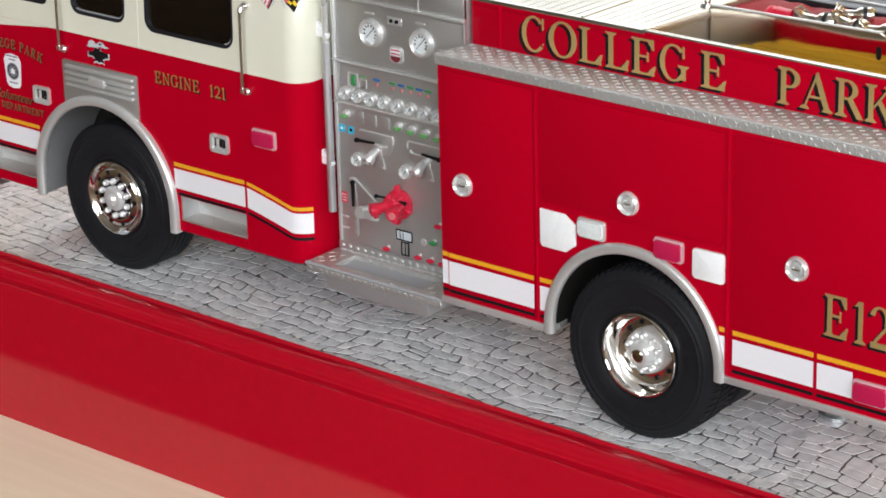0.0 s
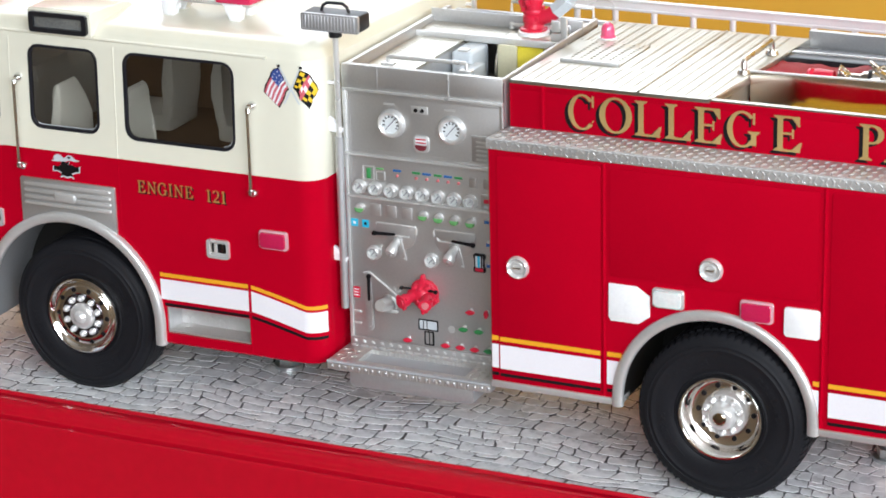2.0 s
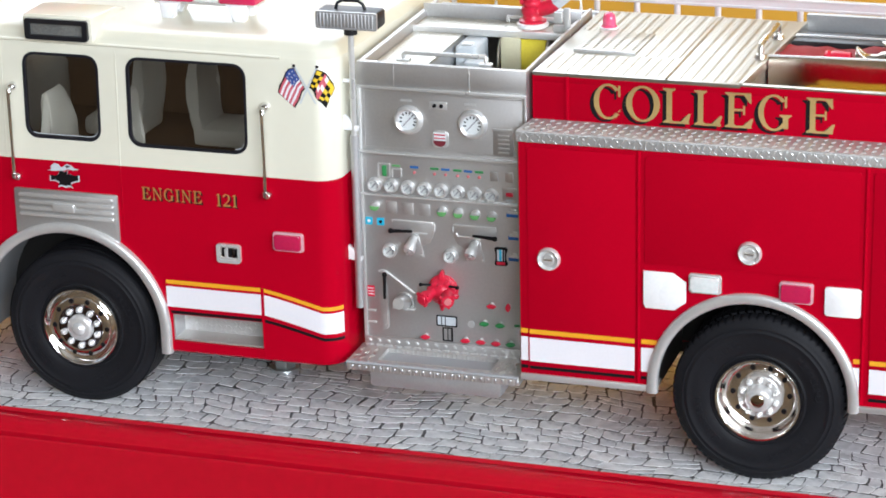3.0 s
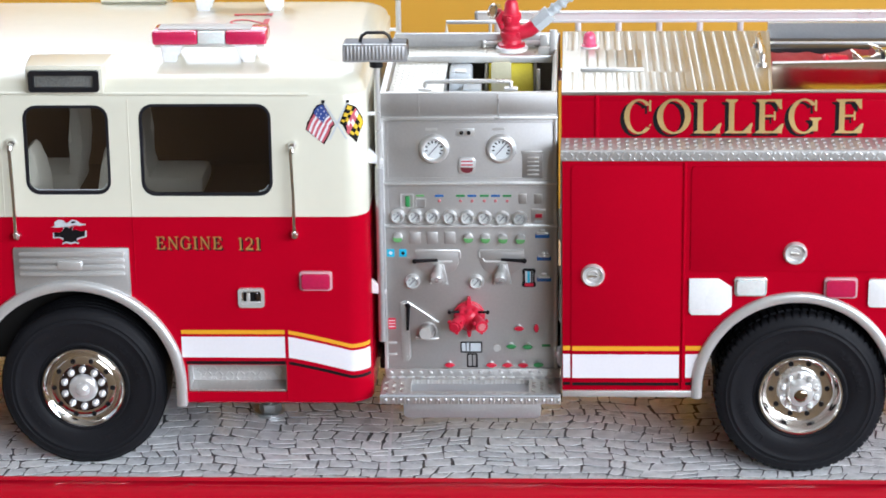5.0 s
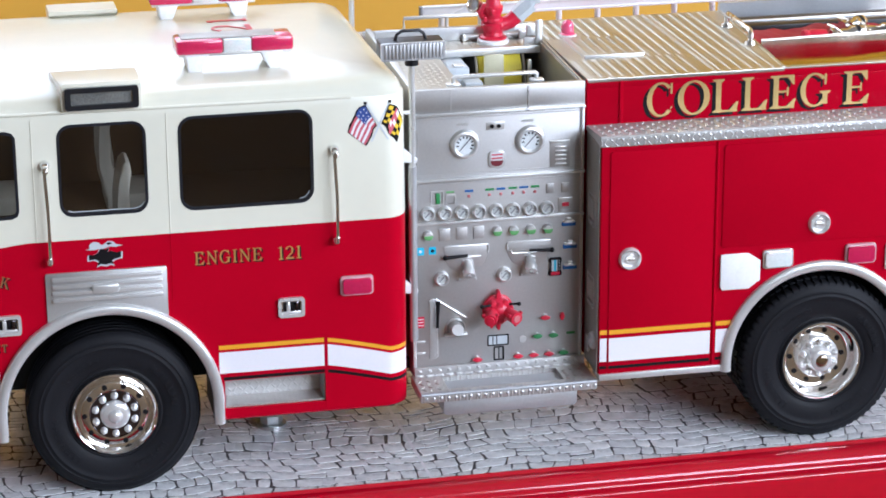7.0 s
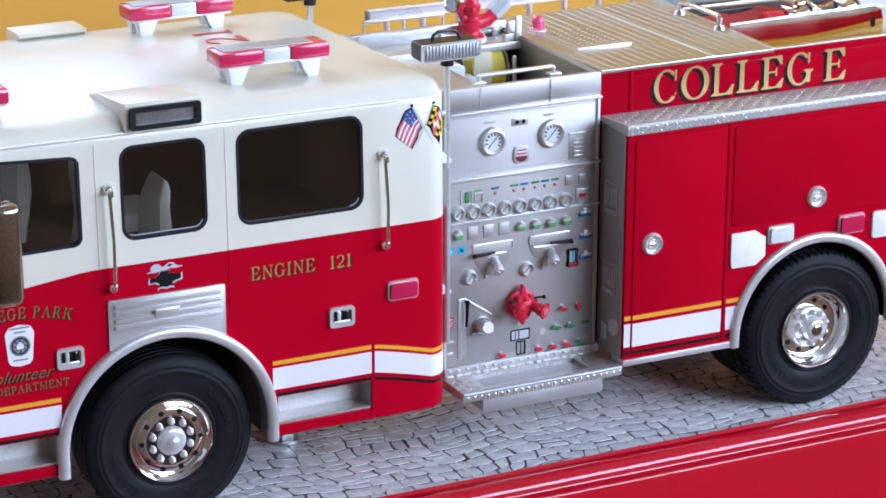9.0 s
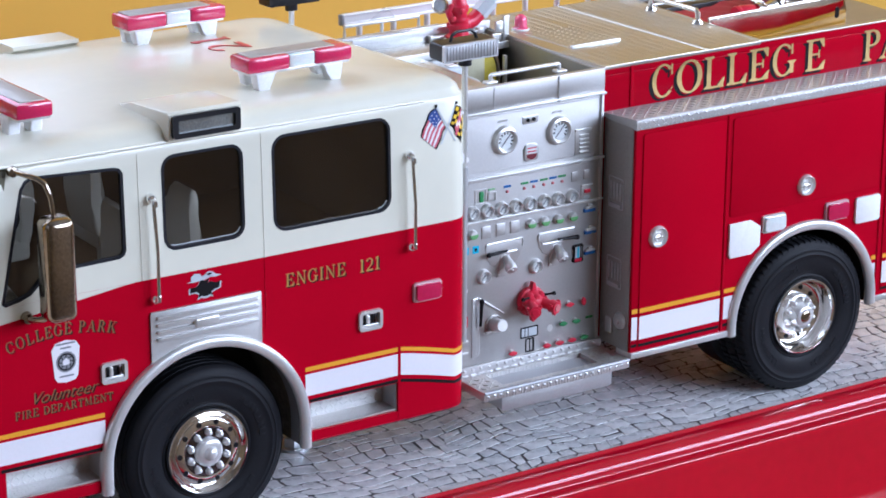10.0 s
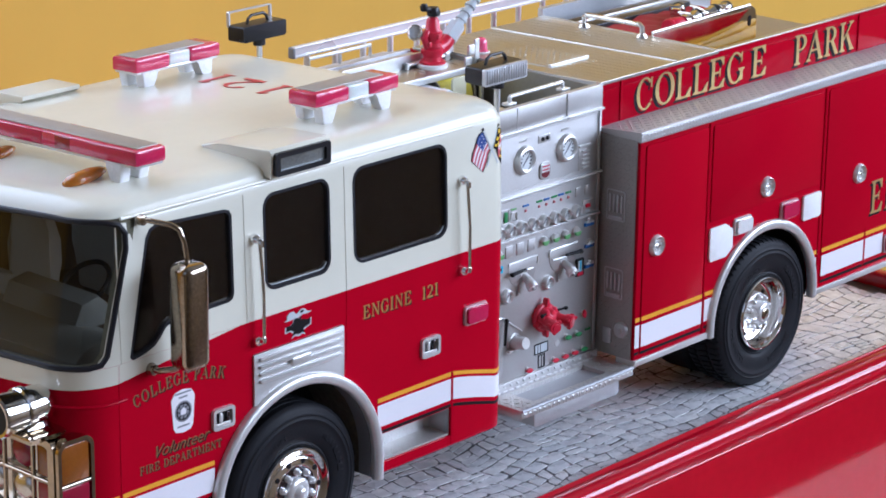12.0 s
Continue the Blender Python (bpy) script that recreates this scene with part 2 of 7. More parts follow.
def surface(name, colour, rough=0.4, metal=0.0, vary=0.08, scale=400.0, bump=0.0, bump_scale=2500.0, coat=0.0, rough_vary=0.08, shine=0.5):
    """A painted, printed or metal surface with variation at two scales and a fine relief."""
    m = bpy.data.materials.new(name)
    m.use_nodes = True
    nt, N, L, b = nodes_of(m)
    b.inputs["Metallic"].default_value = metal
    b.inputs["Specular IOR Level"].default_value = shine
    b.inputs["Coat Weight"].default_value = coat
    b.inputs["Coat Roughness"].default_value = 0.08
    co = N.new("ShaderNodeTexCoord")
    n1 = N.new("ShaderNodeTexNoise")
    n1.inputs["Scale"].default_value, n1.inputs["Detail"].default_value = scale * 0.12, 3
    n2 = N.new("ShaderNodeTexNoise")
    n2.inputs["Scale"].default_value, n2.inputs["Detail"].default_value = scale * 4, 2
    L.new(co.outputs["Object"], n1.inputs["Vector"])
    L.new(co.outputs["Object"], n2.inputs["Vector"])
    add = N.new("ShaderNodeMath")
    add.operation = "ADD"
    L.new(n1.outputs["Fac"], add.inputs[0])
    L.new(n2.outputs["Fac"], add.inputs[1])
    ramp = N.new("ShaderNodeMapRange")
    ramp.inputs["From Min"].default_value, ramp.inputs["From Max"].default_value = 0.6, 1.4
    ramp.inputs["To Min"].default_value, ramp.inputs["To Max"].default_value = 1 - vary, 1 + vary
    L.new(add.outputs[0], ramp.inputs["Value"])
    mul = N.new("ShaderNodeVectorMath")
    mul.operation = "SCALE"
    mul.inputs[0].default_value = colour
    L.new(ramp.outputs[0], mul.inputs["Scale"])
    L.new(mul.outputs[0], b.inputs["Base Color"])
    rr = N.new("ShaderNodeMapRange")
    rr.inputs["From Min"].default_value, rr.inputs["From Max"].default_value = 0.3, 0.7
    rr.inputs["To Min"].default_value, rr.inputs["To Max"].default_value = max(0.02, rough - rough_vary), rough + rough_vary
    L.new(n1.outputs["Fac"], rr.inputs["Value"])
    L.new(rr.outputs[0], b.inputs["Roughness"])
    if bump:
        n3 = N.new("ShaderNodeTexNoise")
        n3.inputs["Scale"].default_value, n3.inputs["Detail"].default_value = bump_scale, 2
        L.new(co.outputs["Object"], n3.inputs["Vector"])
        bp = N.new("ShaderNodeBump")
        bp.inputs["Strength"].default_value, bp.inputs["Distance"].default_value = bump, 0.0001
        L.new(n3.outputs["Fac"], bp.inputs["Height"])
        L.new(bp.outputs[0], b.inputs["Normal"])
    return m


def tread_plate(name, colour, rough, metal, axes, size, depth=0.00018):
    """Metal with raised lozenges set crosswise. axes: the two object axes that lie in the plate; size: the pitch in metres."""
    m = surface(name, colour, rough, metal, vary=0.06)
    nt, N, L, b = nodes_of(m)
    co = N.new("ShaderNodeTexCoord")
    sep = N.new("ShaderNodeSeparateXYZ")
    L.new(co.outputs["Object"], sep.inputs[0])

    def calc(op, a, c=None):
        n = N.new("ShaderNodeMath")
        n.operation = op
        for i, v in enumerate((a, c)):
            if v is None:
                continue
            if isinstance(v, (int, float)):
                n.inputs[i].default_value = v
            else:
                L.new(v, n.inputs[i])
        return n.outputs[0]
    u = calc("DIVIDE", sep.outputs[axes[0]], size)
    v = calc("DIVIDE", sep.outputs[axes[1]], size)
    fu, fv = calc("SUBTRACT", calc("FRACT", u), 0.5), calc("SUBTRACT", calc("FRACT", v), 0.5)
    par = calc("FLOORED_MODULO", calc("ADD", calc("FLOOR", u), calc("FLOOR", v)), 2.0)
    sg = calc("SUBTRACT", 1.0, calc("MULTIPLY", par, 2.0))
    sv = calc("MULTIPLY", fv, sg)
    a, c = calc("ADD", fu, sv), calc("SUBTRACT", fu, sv)
    d = calc("ADD", calc("POWER", calc("DIVIDE", calc("ABSOLUTE", a), 0.7), 2.0), calc("POWER", calc("DIVIDE", calc("ABSOLUTE", c), 0.24), 2.0))
    h = calc("MAXIMUM", calc("SUBTRACT", 1.0, d), 0.0)
    h = calc("POWER", h, 0.5)
    bp = N.new("ShaderNodeBump")
    bp.inputs["Strength"].default_value, bp.inputs["Distance"].default_value = 1.0, depth
    L.new(h, bp.inputs["Height"])
    L.new(bp.outputs[0], b.inputs["Normal"])
    return m


def tinted_glass(name, tint, gloss=0.03, film_colour=(0.34, 0.2, 0.13)):
    """A thin dark pane with a brown film: it lets some light through and mirrors the rest as glass does."""
    m = bpy.data.materials.new(name)
    m.use_nodes = True
    nt, N, L, b = nodes_of(m)
    N.remove(b)
    tr, gl, fr, mix = N.new("ShaderNodeBsdfTransparent"), N.new("ShaderNodeBsdfGlossy"), N.new("ShaderNodeFresnel"), N.new("ShaderNodeMixShader")
    tr.inputs["Color"].default_value = (*tint, 1)
    gl.inputs["Roughness"].default_value = gloss
    fr.inputs["IOR"].default_value = 1.5
    L.new(fr.outputs[0], mix.inputs[0])
    L.new(tr.outputs[0], mix.inputs[1])
    L.new(gl.outputs[0], mix.inputs[2])
    df, film = N.new("ShaderNodeBsdfDiffuse"), N.new("ShaderNodeMixShader")
    df.inputs["Color"].default_value = (*film_colour, 1)
    film.inputs[0].default_value = 0.006
    L.new(mix.outputs[0], film.inputs[1])
    L.new(df.outputs[0], film.inputs[2])
    L.new(film.outputs[0], N["Material Output"].inputs["Surface"])
    return m


def lens(name, colour, rough=0.12):
    """Coloured clear plastic over a bright backing."""
    m = surface(name, colour, rough, 0.0, vary=0.1, coat=0.6, bump=0.25, bump_scale=1600)
    b = m.node_tree.nodes["Principled BSDF"]
    b.inputs["Subsurface Weight"].default_value = 0.25
    b.inputs["Subsurface Radius"].default_value = (0.002, 0.0006, 0.0006)
    return m


RED = surface("red_paint", (0.41, 0.0005, 0.013), 0.15, vary=0.05, bump=0.05, shine=0.05, rough_vary=0.04)
BASE_RED = surface("base_red_gloss", (0.42, 0.002, 0.014), 0.09, vary=0.08, scale=90, bump=0.05, bump_scale=420, shine=0.6, rough_vary=0.03)
CREAM = surface("cream_white_paint", (0.705, 0.685, 0.56), 0.26, vary=0.02, scale=60, bump=0.03, coat=0.35, rough_vary=0.015)
SILVER = surface("silver_paint", (0.56, 0.565, 0.57), 0.4, 0.72, vary=0.08, bump=0.1, bump_scale=6000)
SILVER_LT = surface("bright_silver_trim", (0.69, 0.69, 0.67), 0.34, 0.6, vary=0.06, bump=0.08, bump_scale=5000)
ARCH_GREY = surface("grey_arch_lining", (0.24, 0.24, 0.24), 0.5, 0.3)
# darker, mottled copy of the arch lining with the arch's shade in its colour
ARCH_DARK = surface("shaded_arch_lining", (0.12, 0.10, 0.07), 0.6, vary=0.6, scale=200, shine=0.2)
GREY_SIDE = surface("grey_bay_lining", (0.36, 0.33, 0.27), 0.4, 0.75)
STEP_GREY = surface("step_tray_grey", (0.40, 0.41, 0.42), 0.45, 0.25, vary=0.05)
PANEL = surface("pump_panel_silver", (0.55, 0.54, 0.525), 0.48, 0.85, vary=0.06, bump=0.1, bump_scale=6000)
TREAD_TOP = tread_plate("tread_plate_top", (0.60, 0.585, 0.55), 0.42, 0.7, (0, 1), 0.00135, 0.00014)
# the end plate is toned darker for the shadowed gap beside the panel
TREAD_SIDE = tread_plate("tread_plate_end_shaded", (0.38, 0.365, 0.34), 0.4, 0.7, (1, 2), 0.0013, 0.0001)
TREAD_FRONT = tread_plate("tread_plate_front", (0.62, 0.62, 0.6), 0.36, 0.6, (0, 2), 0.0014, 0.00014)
TREAD_METAL = surface("tread_plate_metal", (0.54, 0.52, 0.46), 0.38, 1.0, vary=0.06)
SHELF_METAL = surface("shelf_tread_plate", (0.50, 0.495, 0.48), 0.46, 0.45, vary=0.06)
# chrome with the dark surroundings it mirrors put into its colour
SHADED = surface("shaded_chrome", (0.16, 0.14, 0.16), 0.12, 1.0)
CHROME = surface("chrome", (0.83, 0.83, 0.82), 0.09, 1.0, vary=0.03, rough_vary=0.03)
# chrome browned in its colour to carry the reflection of a dark room
TONED_CHROME = surface("toned_chrome", (0.50, 0.425, 0.325), 0.12, 1.0, vary=0.22, scale=250, rough_vary=0.05)
# the mirror's chrome: reflected darkness and streaks put into the colour
MIRROR = surface("toned_mirror_chrome", (0.33, 0.28, 0.22), 0.13, 1.0, vary=0.45, scale=350, rough_vary=0.07)
FOIL = surface("bright_plated_plastic", (0.80, 0.80, 0.78), 0.22, 0.55, vary=0.06, bump=0.1, bump_scale=2500)
RIM = surface("plated_wheel_rim", (0.90, 0.88, 0.85), 0.09, 1.0, vary=0.03, rough_vary=0.03)
POLISHED = surface("polished_aluminium", (0.68, 0.66, 0.62), 0.26, 1.0, vary=0.05, rough_vary=0.05)
RUBBER = surface("tyre_rubber", (0.012, 0.012, 0.014), 0.55, vary=0.25, scale=500, bump=0.25, bump_scale=3000, shine=0.13)
BLACK = surface("black_plastic", (0.012, 0.012, 0.014), 0.35, shine=0.35)
GASKET = surface("black_rubber_seal", (0.012, 0.012, 0.016), 0.4, shine=0.3)
DARK = surface("dark_chassis", (0.012, 0.011, 0.01), 0.6, shine=0.2)
GLASS = tinted_glass("smoked_window", (0.74, 0.71, 0.64))
SCREEN = tinted_glass("windscreen_glass", (0.22, 0.21, 0.17))
SEAT = surface("grey_seat_plastic", (0.82, 0.85, 0.87), 0.5)
DASH = surface("grey_dashboard", (0.42, 0.44, 0.45), 0.5)
TRIM_DARK = surface("brown_cab_lining", (0.15, 0.09, 0.05), 0.7)
GOLD = surface("gold_lettering", (0.60, 0.425, 0.165), 0.38, 0.55, vary=0.1)
DULL_GOLD = surface("old_gold_lettering", (0.56, 0.38, 0.10), 0.38, 0.6, vary=0.12)
BRONZE = surface("bronze_lettering", (0.26, 0.14, 0.05), 0.45, 0.2, vary=0.12)
INK = surface("black_print", (0.008, 0.007, 0.008), 0.5, shine=0.15)
WHITE_TAPE = surface("white_stripe", (0.80, 0.78, 0.80), 0.4, vary=0.03)
REFLECT = surface("white_reflector", (0.85, 0.85, 0.84), 0.3, vary=0.05, bump=0.3, bump_scale=2600)
YELLOW = surface("yellow_stripe", (0.78, 0.36, 0.015), 0.4, vary=0.06)
LENS_RED = lens("red_lens", (0.56, 0.018, 0.09), 0.2)
MARKER_EDGE = lens("pale_pink_lens_edge", (0.60, 0.34, 0.37))
MARKER_RED = lens("marker_red_lens", (0.50, 0.012, 0.075))
LENS_CLEAR = lens("clear_lens", (0.72, 0.74, 0.72))
LENS_AMBER = lens("amber_lens", (0.50, 0.17, 0.01))
CORNER_AMBER = lens("dark_amber_lens", (0.22, 0.065, 0.005))
CORNER_RED = lens("dark_red_lens", (0.26, 0.006, 0.03))
LADDER = surface("pale_ladder_aluminium", (0.80, 0.80, 0.79), 0.32, 0.35, vary=0.05)
LENS_DARK = surface("dark_floodlight_glass", (0.26, 0.27, 0.26), 0.12, 0.6, vary=0.5, scale=700, bump=0.5, bump_scale=1800)
WHITE_PLASTIC = surface("white_plastic", (0.82, 0.82, 0.82), 0.3)
DIAL = surface("white_dial", (0.70, 0.73, 0.73), 0.35)
DIAL_GREY = surface("small_grey_dial", (0.60, 0.62, 0.60), 0.3, 0.2)
HOSE_YELLOW = surface("yellow_hose", (0.74, 0.62, 0.05), 0.5, bump=0.5, bump_scale=1500)
HOSE_RED = surface("red_cloth", (0.33, 0.012, 0.02), 0.75, vary=0.2, bump=0.6, bump_scale=1800)
VALVE_RED = surface("red_valve_paint", (0.60, 0.014, 0.045), 0.3, bump=0.15)
GREEN = surface("green_handle", (0.035, 0.24, 0.07), 0.4)
KNOB_GREEN = surface("pale_green_mark", (0.13, 0.36, 0.12), 0.4)
PILOT = surface("pink_pilot_lens", (0.58, 0.17, 0.18), 0.3)
BLUE = surface("blue_label", (0.02, 0.12, 0.36), 0.4)
CYAN = surface("light_blue_label", (0.03, 0.42, 0.62), 0.4)
PALE_GREY = surface("pale_grey_plastic", (0.52, 0.56, 0.58), 0.4)
FLAG_BLUE = surface("flag_blue", (0.03, 0.07, 0.28), 0.45)
FLAG_RED = surface("flag_red", (0.5, 0.04, 0.06), 0.45)
FLAG_PINK = surface("flag_pink_red", (0.55, 0.10, 0.13), 0.45)
FLAG_GOLD = surface("flag_gold", (0.75, 0.5, 0.02), 0.45)
PATCH_GREY = surface("grey_print", (0.22, 0.22, 0.24), 0.5)
BAR_PLATE = surface("dull_bar_plate", (0.36, 0.33, 0.30), 0.45, 0.35)
TIN = surface("zinc_bolt", (0.5, 0.52, 0.52), 0.35, 0.9)

# ---- the room round the table ----
def slab(name, x0, x1, y0, y1, z0, z1, material, label, category):
    ob = link(name, block(x0, x1, y0, y1, z0, z1), material)
    return tagged(ob, label, category, kind="structure")


OCHRE = surface("ochre_wall_paint", (0.60, 0.335, 0.028), 0.7, vary=0.04, scale=6, bump=0.3, bump_scale=300)
# unseen walls and ceiling: tones lowered to hold down bounce light and reflections
PLASTER = surface("dimmed_ochre_wall_paint", (0.26, 0.19, 0.10), 0.8, vary=0.04, scale=6)
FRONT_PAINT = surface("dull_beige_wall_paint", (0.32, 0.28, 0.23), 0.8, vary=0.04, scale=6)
CEIL = surface("dimmed_ceiling_paint", (0.30, 0.29, 0.27), 0.85, vary=0.03, scale=6)
FLOORING = surface("brown_floor", (0.13, 0.09, 0.065), 0.45, vary=0.15, scale=12)


def table_wood():
    m = surface("pale_beech_veneer", (0.62, 0.43, 0.26), 0.38, vary=0.05, scale=60)
    nt, N, L, b = nodes_of(m)
    co, mp, wv, mix = N.new("ShaderNodeTexCoord"), N.new("ShaderNodeMapping"), N.new("ShaderNodeTexNoise"), N.new("ShaderNodeMixRGB")
    mp.inputs["Scale"].default_value = (10, 160, 160)
    wv.inputs["Scale"].default_value, wv.inputs["Detail"].default_value, wv.inputs["Distortion"].default_value = 2.0, 5, 0.6
    L.new(co.outputs["Object"], mp.inputs["Vector"])
    L.new(mp.outputs[0], wv.inputs["Vector"])
    mix.inputs["Color1"].default_value = (0.78, 0.64, 0.48, 1)
    mix.inputs["Color2"].default_value = (0.68, 0.54, 0.39, 1)
    L.new(wv.outputs["Fac"], mix.inputs["Fac"])
    L.new(mix.outputs[0], b.inputs["Base Color"])
    return m


BASE_Z = -40.8
WALL_Y = 340.0
table = thing("table", "pale beech table standing against the ochre wall", "table")
part("tabletop", block(-1100, 330, -66, WALL_Y - 5, BASE_Z - 28, BASE_Z, 2), table_wood(), table)
for lx in (-1040, 270):
    for ly in (-30, WALL_Y - 65):
        part("leg", block(lx - 25, lx + 25, ly - 25, ly + 25, BASE_Z - 750, BASE_Z - 28, 2), PLASTER, table)
ROOM = (-2000, 2400, -1700, WALL_Y, BASE_Z - 750, 1750)
X0, X1, Y0, Y1, Z0, Z1 = ROOM
slab("floor", X0, X1, Y0, Y1, Z0 - 60, Z0, FLOORING, "brown floor of the room", "floor")
slab("ceiling", X0, X1, Y0, Y1, Z1, Z1 + 60, CEIL, "plain ceiling, toned dark to cut its bounce light", "ceiling")


def wall_with_window(name, lo, hi, across, thick, hole, material, label, along="x"):
    """A wall pierced by one opening. hole: from, to, sill, head."""
    a0, a1, s, h = hole
    if along == "x":
        body, tool = block(lo, hi, across, across + thick, Z0, Z1), block(a0, a1, across - 50, across + thick + 50, s, h)
    else:
        body, tool = block(across, across + thick, lo, hi, Z0, Z1), block(across - 50, across + thick + 50, a0, a1, s, h)
    return tagged(link(name, cut(body, tool), material), label, "wall", kind="structure")


BACK_WIN = (-520, 175, 150, 1064)
FRONT_WIN = (450, 2250, 330, 1330)
WEST_WIN = (-1400, 200, 400, 1600)
wall_with_window("wall_north", X0 - 100, X1 + 100, WALL_Y, 120, BACK_WIN, OCHRE, "ochre painted wall with a wide window")
wall_with_window("wall_south", X0 - 100, X1 + 100, Y0 - 120, 120, FRONT_WIN, FRONT_PAINT, "dull beige wall with a wide window")
EAST_WIN = (-1400, 0, 330, 1390)
wall_with_window("wall_east", Y0, Y1, X1, 120, EAST_WIN, PLASTER, "ochre side wall with a window, toned dark to cut bounce light", "y")
wall_with_window("wall_west", Y0, Y1, X0 - 120, 120, WEST_WIN, PLASTER, "ochre side wall with a window, toned dark to cut bounce light", "y")


def window(name, hole, across, along):
    a0, a1, s, h = hole
    ob = thing(name, "white painted window frame set in the wall", "window")
    tagged(ob, kind="structure")
    for p, q, r, t in ((a0, a1, s, s + 45), (a0, a1, h - 45, h), (a0, a0 + 45, s + 45, h - 45), (a1 - 45, a1, s + 45, h - 45), ((a0 + a1) / 2 - 22, (a0 + a1) / 2 + 22, s + 45, h - 45)):
        if along == "x":
            part("window_frame", block(p, q, across, across + 50, r, t, 3), WHITE_PLASTIC, ob)
        else:
            part("window_frame", block(across, across + 50, p, q, r, t, 3), WHITE_PLASTIC, ob)
    return ob


window("window_1", BACK_WIN, WALL_Y + 40, "x")
window("window_2", FRONT_WIN, Y0 - 90, "x")
window("window_4", EAST_WIN, X1 + 40, "y")
window("window_3", WEST_WIN, X0 - 90, "y")

# ---- the display base: red gloss frame round a printed cobble sheet ----
base = thing("display_base", "glossy red wooden display base with moulded edge and printed cobblestones", "display base")
BX0, BX1, BY0, BY1 = -96.0, 292.0, -27.0, 130.0
MOULD = [(0.0, -40.8), (0.0, 0.1), (0.12, 0.55), (0.4, 0.8), (0.75, 0.85), (1.05, 0.7), (1.2, 0.5), (3.2, 0.6), (3.6, 0.75), (3.8, 1.2)]
MOULD += [(7.4 - 3.6 * math.cos(radians(a)), 1.2 + 3.0 * math.sin(radians(a))) for a in range(6, 91, 6)]
MOULD += [(8.6, 4.2), (9.2, 4.0), (9.5, 3.85), (9.75, 3.95), (10.05, 4.4), (10.45, 4.55), (10.85, 4.4), (11.15, 4.0), (11.3, 3.4), (11.3, -3.0), (11.3, -40.8)]


def moulding(p, q, inward):
    """The frame's profile along one side, mitred at both ends. p, q: outer corners; inward: unit vector."""
    bm = bmesh.new()
    p, q, inward = Vector(p), Vector(q), Vector(inward)
    d = (q - p).normalized()
    a = [bm.verts.new((*(p + inward * o + d * o), z)) for o, z in MOULD]
    b = [bm.verts.new((*(q + inward * o - d * o), z)) for o, z in MOULD]
    n = len(MOULD)
    for i in range(n):
        bm.faces.new((a[i], a[(i + 1) % n], b[(i + 1) % n], b[i]))
    bm.faces.new(a[::-1])
    bm.faces.new(b)
    return bm


part("frame_rail", moulding((BX0, BY0), (BX1, BY0), (0, 1)), BASE_RED, base)
part("frame_rail", moulding((BX1, BY0), (BX1, BY1), (-1, 0)), BASE_RED, base)
part("frame_rail", moulding((BX1, BY1), (BX0, BY1), (0, -1)), BASE_RED, base)
part("frame_rail", moulding((BX0, BY1), (BX0, BY0), (1, 0)), BASE_RED, base)
MORTAR = surface("dark_printed_joints", (0.055, 0.053, 0.055), 0.5, vary=0.45, scale=300)


def cobble_print():
    m = surface("printed_cobble_grey", (0.6, 0.6, 0.62), 0.3, vary=0.1, scale=900, shine=0.95, coat=0.8)
    m.node_tree.nodes["Principled BSDF"].inputs["Coat Roughness"].default_value = 0.16
    nt, N, L, b = nodes_of(m)
    geo, obi, add, fr = N.new("ShaderNodeNewGeometry"), N.new("ShaderNodeObjectInfo"), N.new("ShaderNodeMath"), N.new("ShaderNodeMath")
    L.new(geo.outputs["Random Per Island"], add.inputs[0])
    L.new(obi.outputs["Random"], add.inputs[1])
    fr.operation = "FRACT"
    L.new(add.outputs[0], fr.inputs[0])
    ramp = N.new("ShaderNodeValToRGB")
    ramp.color_ramp.elements[0].color = (0.76, 0.77, 0.78, 1)
    ramp.color_ramp.elements[1].color = (0.95, 0.95, 0.94, 1)
    L.new(fr.outputs[0], ramp.inputs[0])
    co, nz, mr, mx = N.new("ShaderNodeTexCoord"), N.new("ShaderNodeTexNoise"), N.new("ShaderNodeMapRange"), N.new("ShaderNodeVectorMath")
    nz.inputs["Scale"].default_value, nz.inputs["Detail"].default_value = 260, 4
    L.new(co.outputs["Object"], nz.inputs["Vector"])
    mr.inputs["From Min"].default_value, mr.inputs["From Max"].default_value = 0.3, 0.7
    mr.inputs["To Min"].default_value, mr.inputs["To Max"].default_value = 0.8, 1.16
    L.new(nz.outputs["Fac"], mr.inputs["Value"])
    mx.operation = "SCALE"
    L.new(ramp.outputs[0], mx.inputs[0])
    L.new(mr.outputs[0], mx.inputs["Scale"])
    L.new(mx.outputs[0], b.inputs["Base Color"])
    return m


COBBLE = cobble_print()
sheet = part("printed_sheet", block(BX0 + 11, BX1 - 11, BY0 + 11, BY1 - 11, -3.0, -0.12), MORTAR, base, "dark joints of the printed cobblestone sheet")

# ---- the model fire engine ----
engine = thing("model_fire_engine", "red and cream scale model pumper fire engine on a display base", "model fire engine")
CAB_W = 101.0


